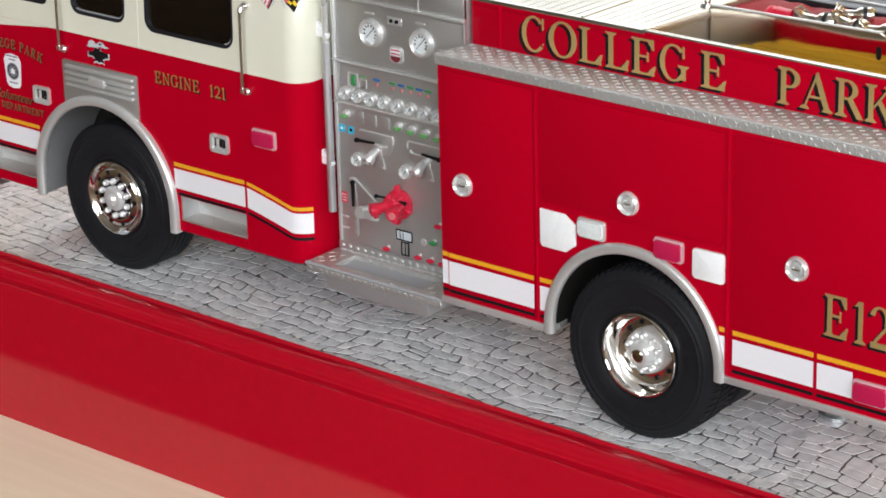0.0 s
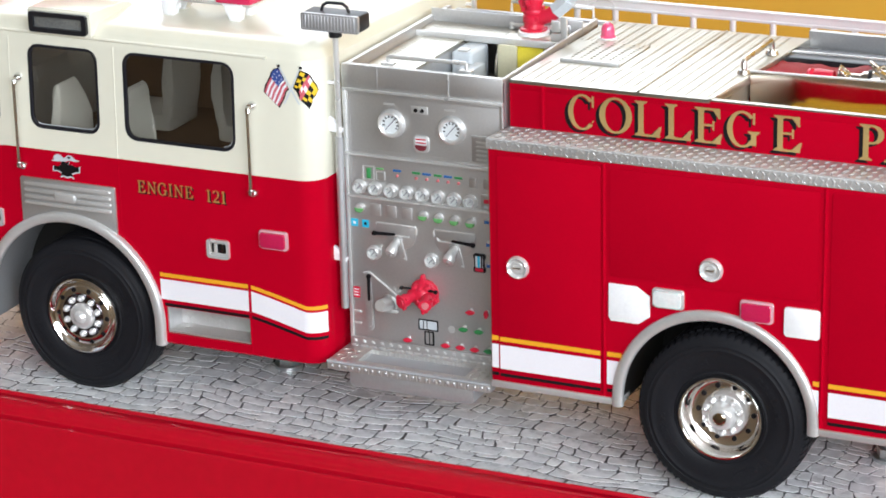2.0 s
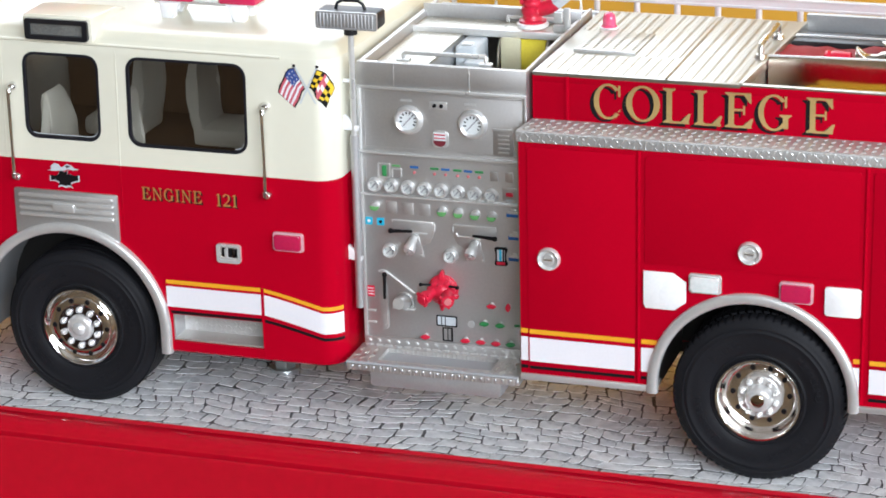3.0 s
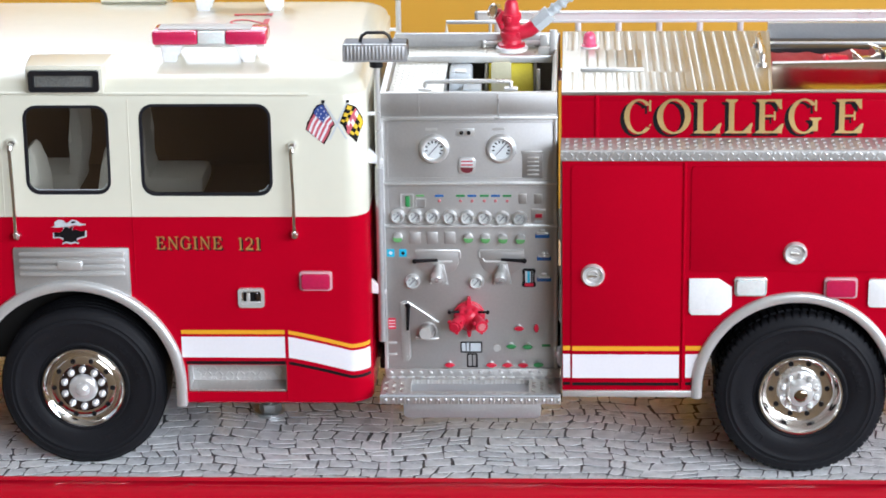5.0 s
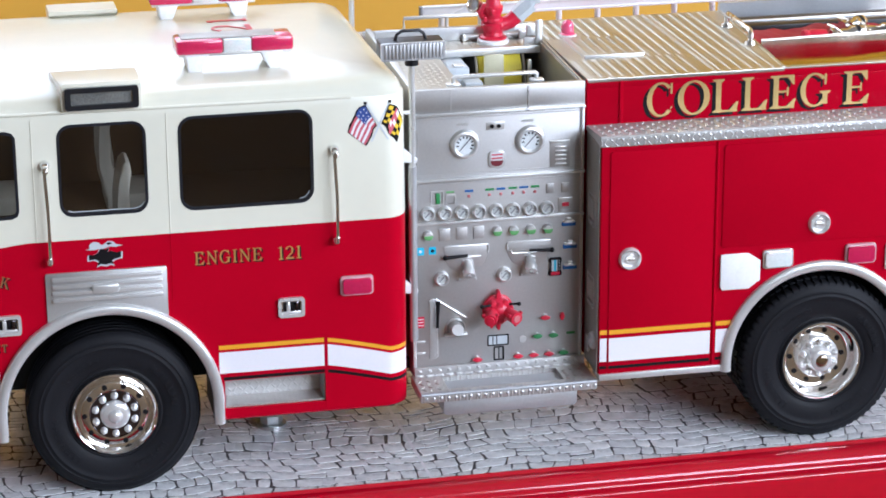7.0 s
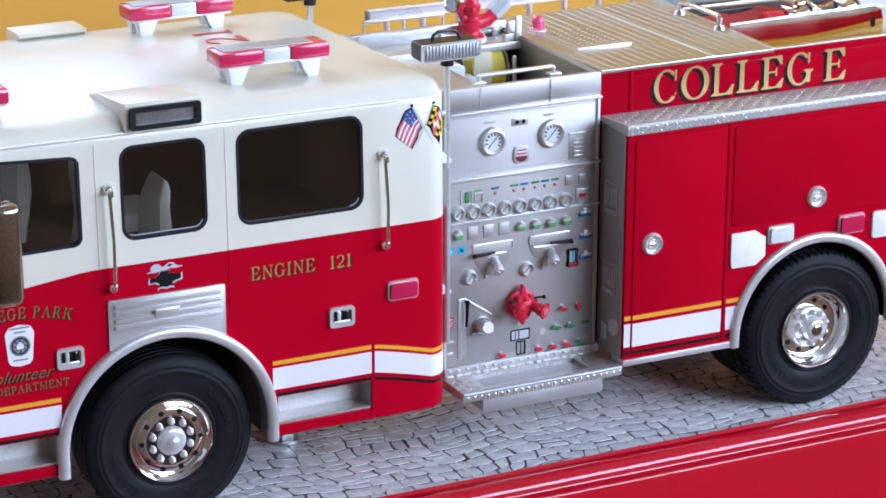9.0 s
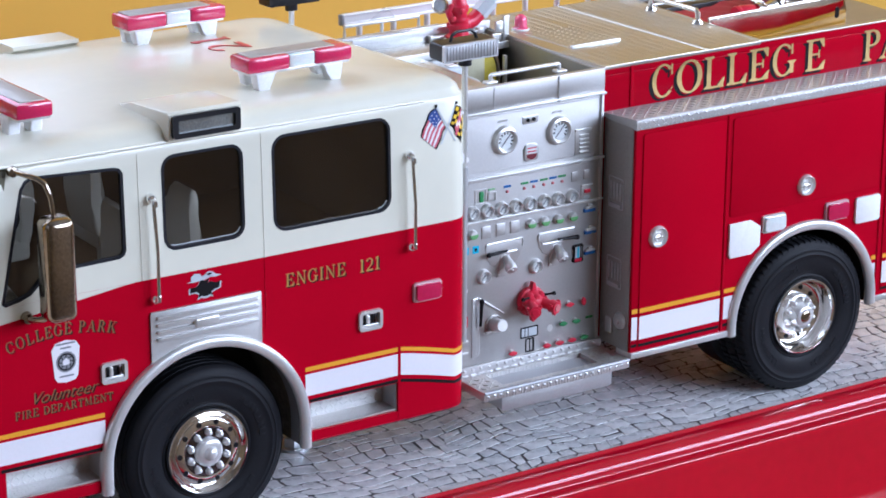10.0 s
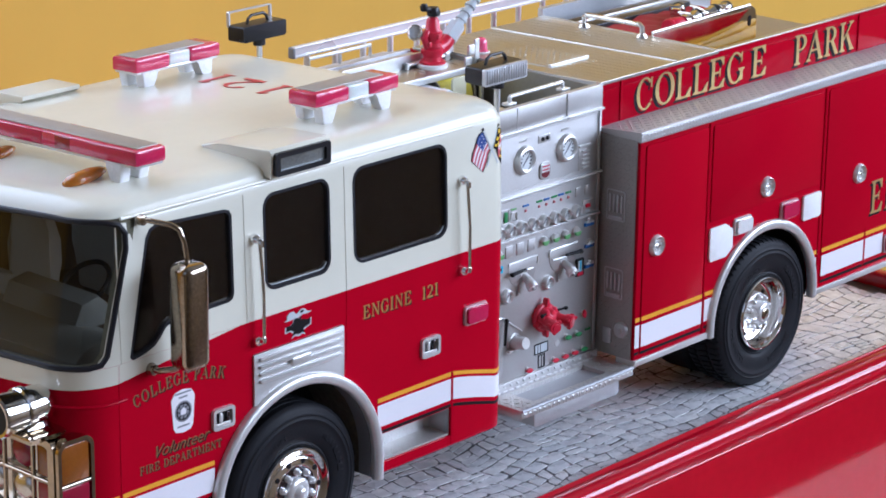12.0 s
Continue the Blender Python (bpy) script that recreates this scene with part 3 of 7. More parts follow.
def cab_ring(inset, z):
    """The cab's outline at a height, as points (x, y), from the rear corner forward along the near side and round."""
    back, front = 75.0 - inset, -66.0 + inset + max(0.0, z - 66) * 0.17
    r1, r2 = 6.0, 12.0
    y0, y1 = inset, CAB_W - inset
    pts = []
    for i in range(9):
        a = radians(0 - 90 * i / 8)
        pts.append((back - r1 + r1 * math.cos(a), y0 + r1 + r1 * math.sin(a)))
    for i in range(13):
        a = radians(-90 - 90 * i / 12)
        pts.append((front + r2 + r2 * math.cos(a), y0 + r2 + r2 * math.sin(a)))
    for i in range(1, 12):
        s = i / 12
        pts.append((front - 4.0 * math.sin(math.pi * s), y0 + r2 + (y1 - y0 - 2 * r2) * s))
    for i in range(13):
        a = radians(180 - 90 * i / 12)
        pts.append((front + r2 + r2 * math.cos(a), y1 - r2 + r2 * math.sin(a)))
    for i in range(9):
        a = radians(90 - 90 * i / 8)
        pts.append((back - r1 + r1 * math.cos(a), y1 - r1 + r1 * math.sin(a)))
    return pts


def lofted(levels, ring=cab_ring):
    bm = bmesh.new()
    rows = [[bm.verts.new((x, y, z)) for x, y in ring(i, z)] for z, i in levels]
    n = len(rows[0])
    bm.faces.new(rows[0][::-1])
    bm.faces.new(rows[-1])
    for a, b in zip(rows, rows[1:]):
        for k in range(n):
            bm.faces.new((a[k], a[(k + 1) % n], b[(k + 1) % n], b[k]))
    return bm


BELT = 67.6
ARCH = (0.0, 23.1)
ROOF = [(BELT, 0), (98.4, 0), (98.7, 0.15), (99.0, 0.5), (100.4, 0.9), (101.5, 1.9), (102.4, 3.4), (102.9, 5.6), (103.1, 9), (103.4, 15), (103.9, 24), (104.3, 34)]
WIN_REAR = round_rect(19.1, 51.5, 73.1, 96.3, 3.4)
WIN_MID = round_rect(-9.7, 11.3, 73.5, 96.0, 3.2)
WIN_DOOR = [(-19.5, 75.6), (-19.5, 93.6), (-20.2, 94.7), (-21.6, 95.2), (-41.5, 96.3), (-43.4, 95.6), (-44.6, 93.8), (-50.4, 68.4), (-49.6, 67.75), (-46.2, 68.4), (-43.4, 69.4), (-41.6, 71.0), (-40.0, 72.8), (-38.0, 73.6), (-21.2, 73.9), (-20.0, 74.5)]
SCREEN_SIDE = [(-95, 67.9), (-60.5, 67.9), (-58.0, 68.4), (-56.6, 70.2), (-51.0, 93.0), (-51.0, 96.6), (-52.4, 98.6), (-55.0, 99.3), (-95, 99.3)]

upper = cut(lofted(ROOF),
            lofted([(BELT - 5, 1.6), (98.4, 1.6), (101.5, 4.5), (102.6, 9)]),
            prism(WIN_REAR, -8, CAB_W + 8), prism(WIN_MID, -8, CAB_W + 8), prism(WIN_DOOR, -8, CAB_W + 8), prism(SCREEN_SIDE, -8, CAB_W + 8))
cab_top = part("cab_upper", upper, CREAM, engine, "cream white painted cab top with rounded roof")


def arch_solid(r, y0, y1, c=ARCH, foot=0.0):
    pts = [(c[0] + r, foot)] + [(c[0] + r * math.cos(radians(a)), c[1] + r * math.sin(radians(a))) for a in range(0, 181, 6)] + [(c[0] - r, foot)]
    return prism(pts, y0, y1)


NICHES = ((28.2, 53.4), (-51.5, -27.2))
lower = cut(lofted([(17.5, 0.8), (18.2, 0.0), (BELT, 0)]),
            arch_solid(26.4, -8, 18), arch_solid(26.4, CAB_W - 18, CAB_W + 8),
            block(-50, 68, 16.5, CAB_W - 16.5, 10, BELT + 5), block(-50, -28, 5, CAB_W - 5, 38, BELT + 5), block(30, 66, 5, CAB_W - 5, 38, BELT + 5), lofted([(50.5, 1.6), (BELT + 5, 1.6)]),
            *[block(a, b, y0, y1, 20.7, 28.2) for a, b in NICHES for y0, y1 in ((-4, 7.5), (CAB_W - 7.5, CAB_W + 4))])
cab_low = part("cab_lower", lower, RED, engine, "glossy red painted lower cab with side steps")


def near_y(x):
    """Where the cab's near side lies at a length x, round its corners too."""
    if x > 69:
        return 6 - math.sqrt(max(0.0, 36 - (x - 69) ** 2))
    if x < -54:
        return 12 - math.sqrt(max(0.0, 144 - (x + 54) ** 2))
    return 0.0


def wrapped(x0, x1, low, high, proud=0.09, steps=None):
    """A thin band laid on the near side between two heights, which may change along it."""
    n = steps or max(2, int(abs(x1 - x0) / 1.5))
    bm = bmesh.new()
    rows = []
    for i in range(n + 1):
        x = x0 + (x1 - x0) * i / n
        d = 1.0
        nx, ny = (near_y(x + 0.02) - near_y(x - 0.02)) / 0.04, -1.0
        k = math.hypot(nx, ny)
        nx, ny = nx / k, ny / k
        y = near_y(x)
        rows.append([bm.verts.new((x + nx * p, y + ny * p, z)) for p in (-0.1, proud) for z in (low(x), high(x))])
    for a, b in zip(rows, rows[1:]):
        for q in ((2, 3), (3, 1), (1, 0), (0, 2)):
            bm.faces.new((a[q[0]], a[q[1]], b[q[1]], b[q[0]]))
    for r in (rows[0], rows[-1]):
        bm.faces.new((r[0], r[1], r[3], r[2]))
    return bm


flat = lambda v: (lambda x: v)
# step niches, lined with tread plate
for a, b in NICHES:
    niche = part("side_step", block(a + 0.1, b - 0.1, 0.6, 7.4, 20.8, 21.3), TREAD_TOP, cab_low, "silver tread plate step set into the cab side")
    part("riser", block(a + 0.1, b - 0.1, 7.0, 7.4, 21.3, 28.1), TREAD_FRONT, niche)
    part("cheek", block(a + 0.05, a + 0.4, 0.6, 7.0, 21.3, 28.1), SILVER, niche)
    part("cheek", block(b - 0.4, b - 0.05, 0.6, 7.0, 21.3, 28.1), SILVER, niche)
# stripes
for x0, x1 in ((27.0, 53.2), (-53.6, -26.4)):
    part("yellow_stripe", wrapped(x0, x1, flat(36.5), flat(37.6)), YELLOW, cab_low)
    part("white_stripe", wrapped(x0, x1, flat(30.2), flat(35.8)), WHITE_TAPE, cab_low)
    part("black_line", wrapped(x0 + 1.0, x1, flat(28.4), flat(29.2)), INK, cab_low)
dip = lambda x: 3.7 * max(0.0, min(1.0, (x - 54) / 16)) ** 1.15
for nm, a, b, m in (("yellow_stripe", 36.5, 37.5, YELLOW), ("white_stripe", 30.2, 35.8, WHITE_TAPE), ("black_line", 28.3, 29.1, INK)):
    part(nm, wrapped(54.1, 74.4, lambda x, a=a: a - dip(x), lambda x, b=b: b - dip(x), steps=40), m, cab_low)
    part(nm, wrapped(-64.5, -54.6, flat(a), flat(b), steps=20), m, cab_low)
# door seams and the gutter under the roof
for x, z0, z1, m, p in ((16.3, BELT, 97.4, CREAM, cab_top), (-15.7, BELT, 97.4, CREAM, cab_top), (-53.0, BELT, 98.0, CREAM, cab_top), (53.5, 18.4, 38.2, RED, cab_low), (16.3, 50, BELT, RED, cab_low), (-53.9, 22, BELT, RED, cab_low)):
    part("door_seam", tube([(x, 0.02, z0), (x, 0.02, z1)], 0.16, 6), m, p)
part("rain_gutter", tube([(-51.5, -0.02, 99.6), (-30, -0.02, 99.3), (30, -0.02, 98.9), (61, -0.02, 98.7)], 0.42, 8), CREAM, cab_top)
# windows
def pane(outline, y, name, parent, far=False):
    s = -1 if not far else 1
    ring = part("window_seal", frame_ring(grown(outline, 0.12), grown(outline, -0.6), y - 0.06, y + 1.0), GASKET, parent)
    glass = part("window_pane", prism(grown(outline, -0.5), y + 0.5, y + 0.75), GLASS, parent, "dark smoked side window")
    glass.visible_shadow = False
    if not far:
        low = min(b for a, b in outline)
        edge = [(a, y + 0.42, b) for a, b in grown(outline, -0.95) if b < low + 3.2 and a > sum(p for p, q in outline) / len(outline) - 9]
        if len(edge) > 2:
            part("glass_edge", tube(sorted(edge), 0.14, 6), DASH, parent)
    return glass


for outline in (WIN_REAR, WIN_MID, WIN_DOOR):
    pane(outline, 0.0, "window", cab_top)
    pane(outline, CAB_W - 0.7, "window", cab_top, True)


def bent_pane(z0, z1, inset, rows=6):
    bm = bmesh.new()
    grid = []
    for i in range(rows + 1):
        z = z0 + (z1 - z0) * i / rows
        ring = cab_ring(inset, z)
        grid.append([bm.verts.new((x, y, z)) for x, y in ring[9:46]])
    for a, b in zip(grid, grid[1:]):
        for k in range(len(a) - 1):
            bm.faces.new((a[k], a[k + 1], b[k + 1], b[k]))
    return bm


ws = part("windscreen", bent_pane(67.7, 99.6, 0.9), SCREEN, cab_top, "curved clear windscreen with black rubber seal")
ws.visible_shadow = False
near_edge = [(-60.5, 67.9), (-58.0, 68.4), (-56.6, 70.2), (-53.8, 81.6), (-51.0, 93.0), (-51.0, 96.6), (-52.4, 98.6), (-55.0, 99.3)]


def on_near(x, z):
    f = -66.0 + max(0.0, z - 66) * 0.17 + 12
    return 0.0 if x > f else 12 - math.sqrt(max(0.0, 144 - (x - f) ** 2))


def seal_line():
    pts = [(x, on_near(x, z) - 0.05, z) for x, z in near_edge]
    top = [(x, y, 99.3) for x, y in cab_ring(0.45, 99.3) if x < -55.6]
    low = [(x, y, 67.9) for x, y in cab_ring(-0.05, 67.9) if x < -61.0]
    return pts + top + [(x, CAB_W - y, z) for x, y, z in pts[::-1]] + low[::-1]


part("windscreen_seal", tube(seal_line(), 0.68, 8, closed=True), GASKET, cab_top)



# below the windscreen the cream paint comes down over the red, falling from the doors to the front
def apron():
    side = [(-18.0 - 2.0 * k, -0.11) for k in range(19)]
    ring = [p for p in cab_ring(-0.11, 66.0)[9:46] if p[0] < -55]
    path = side + ring + [(x, CAB_W - y) for x, y in side[::-1]]
    bm = bmesh.new()
    rows = []
    for x, y in path:
        fall = 4.2 * max(0.0, min(1.0, (-19.0 - x) / 35.0)) + (1.2 * math.sin(math.pi * y / CAB_W) if x < -55 else 0.0)
        inward = 0.5 if y < CAB_W / 2 else -0.5
        rows.append([bm.verts.new(p) for p in ((x, y, BELT + 0.02), (x, y, BELT - 0.03 - fall), (x + (0.3 if x < -55 else 0.0), y + inward, BELT - 0.03 - fall))])
    for a, b in zip(rows, rows[1:]):
        for k in (0, 1):
            bm.faces.new((a[k], a[k + 1], b[k + 1], b[k]))
    return bm


part("cream_apron", apron(), CREAM, cab_top, "cream paint below the windscreen")
part("front_rib", tube([(-52.0 - k, 0.0, 59.2) for k in range(3)] + [(x, y, 59.2) for x, y in cab_ring(0.0, 59.2)[9:46]], 0.42, 8), RED, cab_low)

# inside the cab
inside = part("cab_lining", cut(lofted([(50.4, 2.0), (98.0, 2.0), (101.2, 5.2)]), lofted([(49, 2.8), (97.6, 2.8), (100.2, 7)]), prism(grown(WIN_REAR, 0.6), -8, CAB_W + 8), prism(grown(WIN_MID, 0.6), -8, CAB_W + 8), prism(grown(WIN_DOOR, 0.8), -8, CAB_W + 8), prism([(-95, 66), (-51, 66), (-46, 99.6), (-95, 99.6)], -8, CAB_W + 8)), TRIM_DARK, engine, "dark brown cab lining")
part("cab_floor", block(-52, 72, 3, CAB_W - 3, 50.4, 51.2), TRIM_DARK, inside)
dash = part("dashboard", prism([(-61, 50), (-43, 50), (-43, 66), (-46, 70.5), (-52, 72), (-58, 70.5), (-61, 68)], 6, CAB_W - 6, bevel=1.2), DASH, engine, "grey moulded dashboard")
part("binnacle", prism([(-53, 70), (-42, 70), (-42, 75), (-45, 77.5), (-50, 76.5)], 16, 42, bevel=1.5), DASH, dash)
part("centre_console", prism([(-56, 69), (-40, 69), (-41, 74), (-48, 76), (-54, 74)], 50, 68, bevel=1.5), DASH, dash)
part("steering_wheel", turned(lathe([(6.2 + 0.6 * math.cos(radians(a)), 0.6 * math.sin(radians(a))) for a in range(0, 361, 45)], "z", n=32), Matrix.Translation((-39, 28, 76)) @ Matrix.Rotation(radians(-38), 4, "Y")), BLACK, engine)


def seat(x, y, facing):
    """A thin moulded shell: cushion, curved back and rounded shoulders."""
    side = [(-3.0, 54), (0.6, 54), (1.8, 58), (2.4, 64), (2.3, 70), (1.6, 75.6), (0.8, 79.2), (-0.4, 80.4), (-1.4, 79.8), (-1.7, 77.6), (-0.7, 73), (-0.4, 66), (-1.2, 60)]
    bm = prism([(x + a * facing, b) for a, b in side], y - 8, y + 8, bevel=1.0, segments=3)
    for v in bm.verts:
        if v.co.z > 70:
            v.co.y = y + (v.co.y - y) * (1 - 0.04 * (v.co.z - 70))
    s = part("seat_back", bm, SEAT, engine, "pale grey moulded seat")
    lo, hi = sorted((x + 1 * facing, x - 17 * facing))
    part("seat_cushion", block(lo, hi, y - 8.5, y + 8.5, 51, 56.5, 1.6), SEAT, s)


seat(-11.5, 21, 1)
seat(-11.5, 80, 1)
seat(7.5, 24, -1)
seat(7.5, 77, -1)

# hand rails beside the doors
for x in (56.7, -12.9):
    top, foot = (85.4, 63.5) if x > 0 else (86.2, 63.2)
    rail = part("hand_rail", tube([(x - 0.3, -2.2, top), (x + 0.1, -2.5, (top + foot) / 2), (x + 0.1, -2.3, foot)], 0.46, 10), CHROME, engine, "thin chrome hand rail")
    for z, up in ((top, 1), (foot, -1)):
        part("bracket", joined(lathe([(0, -1.7), (0.7, -1.55), (1.1, -1.0), (1.2, -0.4), (1.3, 0.5)], "y", (x, 0, z + 0.5 * up), 16), tube([(x, -1.2, z + 0.4 * up), (x, -2.4, z + 0.1 * up), (x, -2.4, z - 0.9 * up)], 0.62, 10)), CHROME, rail)

# louvred plate over the front wheel
plate = part("louvre_plate", cut(prism(round_rect(-14.2, 15.0, 45.0, 59.6, 0.5), -0.55, 0.2, bevel=0.15), arch_solid(26.8, -3, 3)), PANEL, engine, "silver louvred plate with a small handle")
for i in range(4):
    z = 58.1 - i * 1.75
    part("louvre", prism(round_rect(-12.8, 13.8, z - 0.42, z + 0.42, 0.4), -1.35, -0.4, bevel=0.2), SILVER_LT, plate)
part("handle", block(-3.3, 3.3, -1.7, -0.5, 54.0, 56.5, 0.6, 3), SILVER_LT, plate)


# wheel arches
def wheel_arch(c, r, foot, y_face=0.0, proud=1.8):
    """A rolled silver lip standing proud round the wheel."""
    bm = bmesh.new()
    p = y_face - proud
    prof = [(r, y_face + 0.9), (r, p + 0.7), (r - 0.25, p + 0.25), (r - 0.7, p), (r - 1.5, p - 0.05), (r - 2.3, p + 0.15), (r - 2.7, p + 0.6), (r - 2.75, p + 1.6), (r - 2.3, p + 2.4), (r - 1.6, y_face + 1.4)]
    line = [(c[0] + 1, foot, 1, 0)] + [(c[0] + math.cos(radians(a)), c[1] + math.sin(radians(a)), math.cos(radians(a)), math.sin(radians(a))) for a in range(0, 181, 4)] + [(c[0] - 1, foot, -1, 0)]
    rows = []
    for x, z, nx, nz in line:
        rows.append([bm.verts.new((x + nx * (q - 1), y, z + nz * (q - 1) if nz else z)) for q, y in prof])
    n = len(prof)
    for a, b in zip(rows, rows[1:]):
        for k in range(n):
            bm.faces.new((a[k], a[(k + 1) % n], b[(k + 1) % n], b[k]))
    bm.faces.new(rows[0])
    bm.faces.new(rows[-1][::-1])
    return bm


def liner(c, r, foot, y0, y1, first=0, last=180):
    """The thin inner shell of a wheel arch."""
    line = ([(r, foot - c[1])] if first == 0 else []) + [(r * math.cos(radians(a)), r * math.sin(radians(a))) for a in range(first, last + 1, 6)] + ([(-r, foot - c[1])] if last == 180 else [])
    inner = [(x * (r - 0.6) / r, z * (r - 0.6) / r if z > 0 else z) for x, z in line]
    bm = bmesh.new()
    rows = [[bm.verts.new((c[0] + x, y, c[1] + z)) for x, z in l] for l, y in ((line, y0), (line, y1), (inner, y1), (inner, y0))]
    for k in range(4):
        for i in range(len(line) - 1):
            bm.faces.new((rows[k][i], rows[k][i + 1], rows[(k + 1) % 4][i + 1], rows[(k + 1) % 4][i]))
    return bm


part("arch_liner", liner(ARCH, 26.3, 17.6, 1.0, 5.0), ARCH_GREY, engine)
# deep liner: shade painted in at top and rear, paler where light enters
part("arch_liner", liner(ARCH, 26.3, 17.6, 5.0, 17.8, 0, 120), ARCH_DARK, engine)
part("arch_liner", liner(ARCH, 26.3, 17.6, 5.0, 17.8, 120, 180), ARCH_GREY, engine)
# added dark sheet that stands for the shade deep in the front arch
part("arch_back", prism([(26.2 * math.cos(radians(a)), ARCH[1] + 26.2 * math.sin(radians(a))) for a in range(0, 181, 10)], 18.1, 18.7), DARK, engine)
part("arch_liner", liner(ARCH, 26.3, 17.6, CAB_W - 10.5, CAB_W - 1.0), ARCH_GREY, engine)
part("front_wheel_arch", wheel_arch(ARCH, 27.9, 17.4), SILVER_LT, engine, "silver rolled wheel arch lip")
part("front_wheel_arch", turned(wheel_arch(ARCH, 27.9, 17.4), Matrix.Translation((0, CAB_W, 0)) @ Matrix.Diagonal((1, -1, 1, 1))), SILVER_LT, engine, "silver rolled wheel arch lip")


# lamps on the sides
def side_lamp(name, x, z, w, h, y, lens_mat, label):
    body = part(name, prism(round_rect(x - w / 2, x + w / 2, z - h / 2, z + h / 2, 0.7), y - 0.7, y + 0.2, bevel=0.25), MARKER_EDGE if lens_mat is MARKER_RED else FOIL, engine, label)
    part("lens", prism(round_rect(x - w / 2 + 0.55, x + w / 2 - 0.55, z - h / 2 + 0.55, z + h / 2 - 0.55, 0.5), y - 1.5, y - 0.5, bevel=0.4, segments=3), lens_mat, body)
    return body


def door_latch(x, z, y):
    body = part("door_latch", frame_ring(round_rect(x - 3.3, x + 3.3, z - 2.55, z + 2.55, 0.9), round_rect(x - 2.5, x + 2.5, z - 1.75, z + 1.75, 0.5), y - 0.8, y + 0.2), FOIL, engine, "chrome recessed door latch")
    part("backplate", prism(round_rect(x - 2.6, x + 2.6, z - 1.85, z + 1.85, 0.5), y - 0.16, y + 0.15), POLISHED, body)
    part("latch_sill", block(x - 2.4, x + 2.4, y - 0.6, y - 0.1, z - 1.75, z - 1.0, 0.25), FOIL, body)
    for a, b in ((-2.0, -1.2), (-0.3, 0.9), (1.9, 2.2)):
        part("latch_gap", block(x + a, x + b, y - 0.22, y, z - 1.4, z + 1.4, 0.05), INK, body)
    part("pull", block(x - 1.25, x - 0.25, y - 0.7, y - 0.1, z - 1.1, z + 1.4, 0.4), FOIL, body)
    part("pull", block(x + 0.9, x + 1.85, y - 0.7, y - 0.1, z - 1.1, z + 1.4, 0.4), SHADED, body)


door_latch(45.2, 46.4, 0)
door_latch(-23.8, 47.2, 0)
side_lamp("marker_lamp", 61.6, 50.9, 8.2, 5.0, 0, MARKER_RED, "red marker lamp with a pale pink bevelled edge")

# writing and emblems on the cab
for text, x, z, narrow in (("ENGINE", 21.8, 59.1, 0.92), ("121", 42.3, 58.9, 1.0)):
    bm, _ = lettering(text, x + 0.42, -0.05, z - 0.36, 3.3, 0.12, narrow, 0.08)
    part("letter_shadow", bm, INK, cab_low)
bm, _ = lettering("ENGINE", 21.8, -0.1, 59.1, 3.3, 0.12, 0.92)
part("lettering", bm, DULL_GOLD, cab_low, "gold letters reading ENGINE 121")
bm, _ = lettering("121", 42.3, -0.1, 58.9, 3.3, 0.12, 1.0)
part("lettering", bm, DULL_GOLD, cab_low)


def arched(text, x0, x1, z, rise, h, y):
    """Letters set along a low arch."""
    adv = [h * 0.45 if c == " " else glyph(c)[0] * h * 0.92 + 0.1 * h for c in text]
    k = (x1 - x0) / sum(adv)
    x, out = x0, []
    for c, a in zip(text, adv):
        if c != " ":
            s = ((x + a * k / 2) - (x0 + x1) / 2) / ((x1 - x0) / 2)
            out.append(turned(letter(c, -a * k * 0.42, y, 0, a * k * 0.84, h, 0.08), Matrix.Translation((x + a * k / 2, 0, z + rise * (1 - s * s))) @ Matrix.Rotation(math.atan(rise * 2 * s / ((x1 - x0) / 2)), 4, "Y")))
        x += a * k
    return joined(*out)


part("letter_shadow", arched("COLLEGE PARK", -49.45, -22.65, 56.1, 2.2, 2.75, -0.05), INK, cab_low)
part("lettering", arched("COLLEGE PARK", -49.8, -23.0, 56.4, 2.2, 2.75, -0.1), BRONZE, cab_low, "gold arched letters reading COLLEGE PARK")
part("letter_shadow", turned(words("Volunteer", 4.1, 0.02, 0.0, 0.45), Matrix.Translation((-44.65, -0.04, 43.0))), INK, cab_low)
part("lettering", turned(words("Volunteer", 4.1, 0.05, -0.045, 0.45), Matrix.Translation((-45.0, -0.08, 43.3))), BRONZE, cab_low, "gold script reading Volunteer")
bm, _ = lettering("FIRE DEPARTMENT", -48.35, -0.05, 40.18, 1.95, 0.13, 0.9)
part("letter_shadow", bm, INK, cab_low)
bm, _ = lettering("FIRE DEPARTMENT", -48.6, -0.1, 40.4, 1.95, 0.13, 0.9)
part("lettering", bm, BRONZE, cab_low, "small gold letters reading FIRE DEPARTMENT")
badge = part("shield_badge", prism([(-39.1, 55.2), (-38.1, 56.7), (-35.6, 57.2), (-33.1, 56.7), (-32.1, 55.2), (-32.7, 48.4), (-33.4, 47.4), (-35.6, 47.0), (-37.8, 47.4), (-38.5, 48.4)], -0.12, 0.05), WHITE_TAPE, cab_low, "white shield badge with a grey roundel")
part("roundel", lathe([(0, -0.17), (2.5, -0.17), (2.5, -0.1)], "y", (-35.6, 0, 52.0), 20), PATCH_GREY, badge)
part("roundel_ring", lathe([(1.75, -0.17), (1.75, -0.2), (2.1, -0.2), (2.1, -0.17)], "y", (-35.6, 0, 52.0), 20), INK, badge)
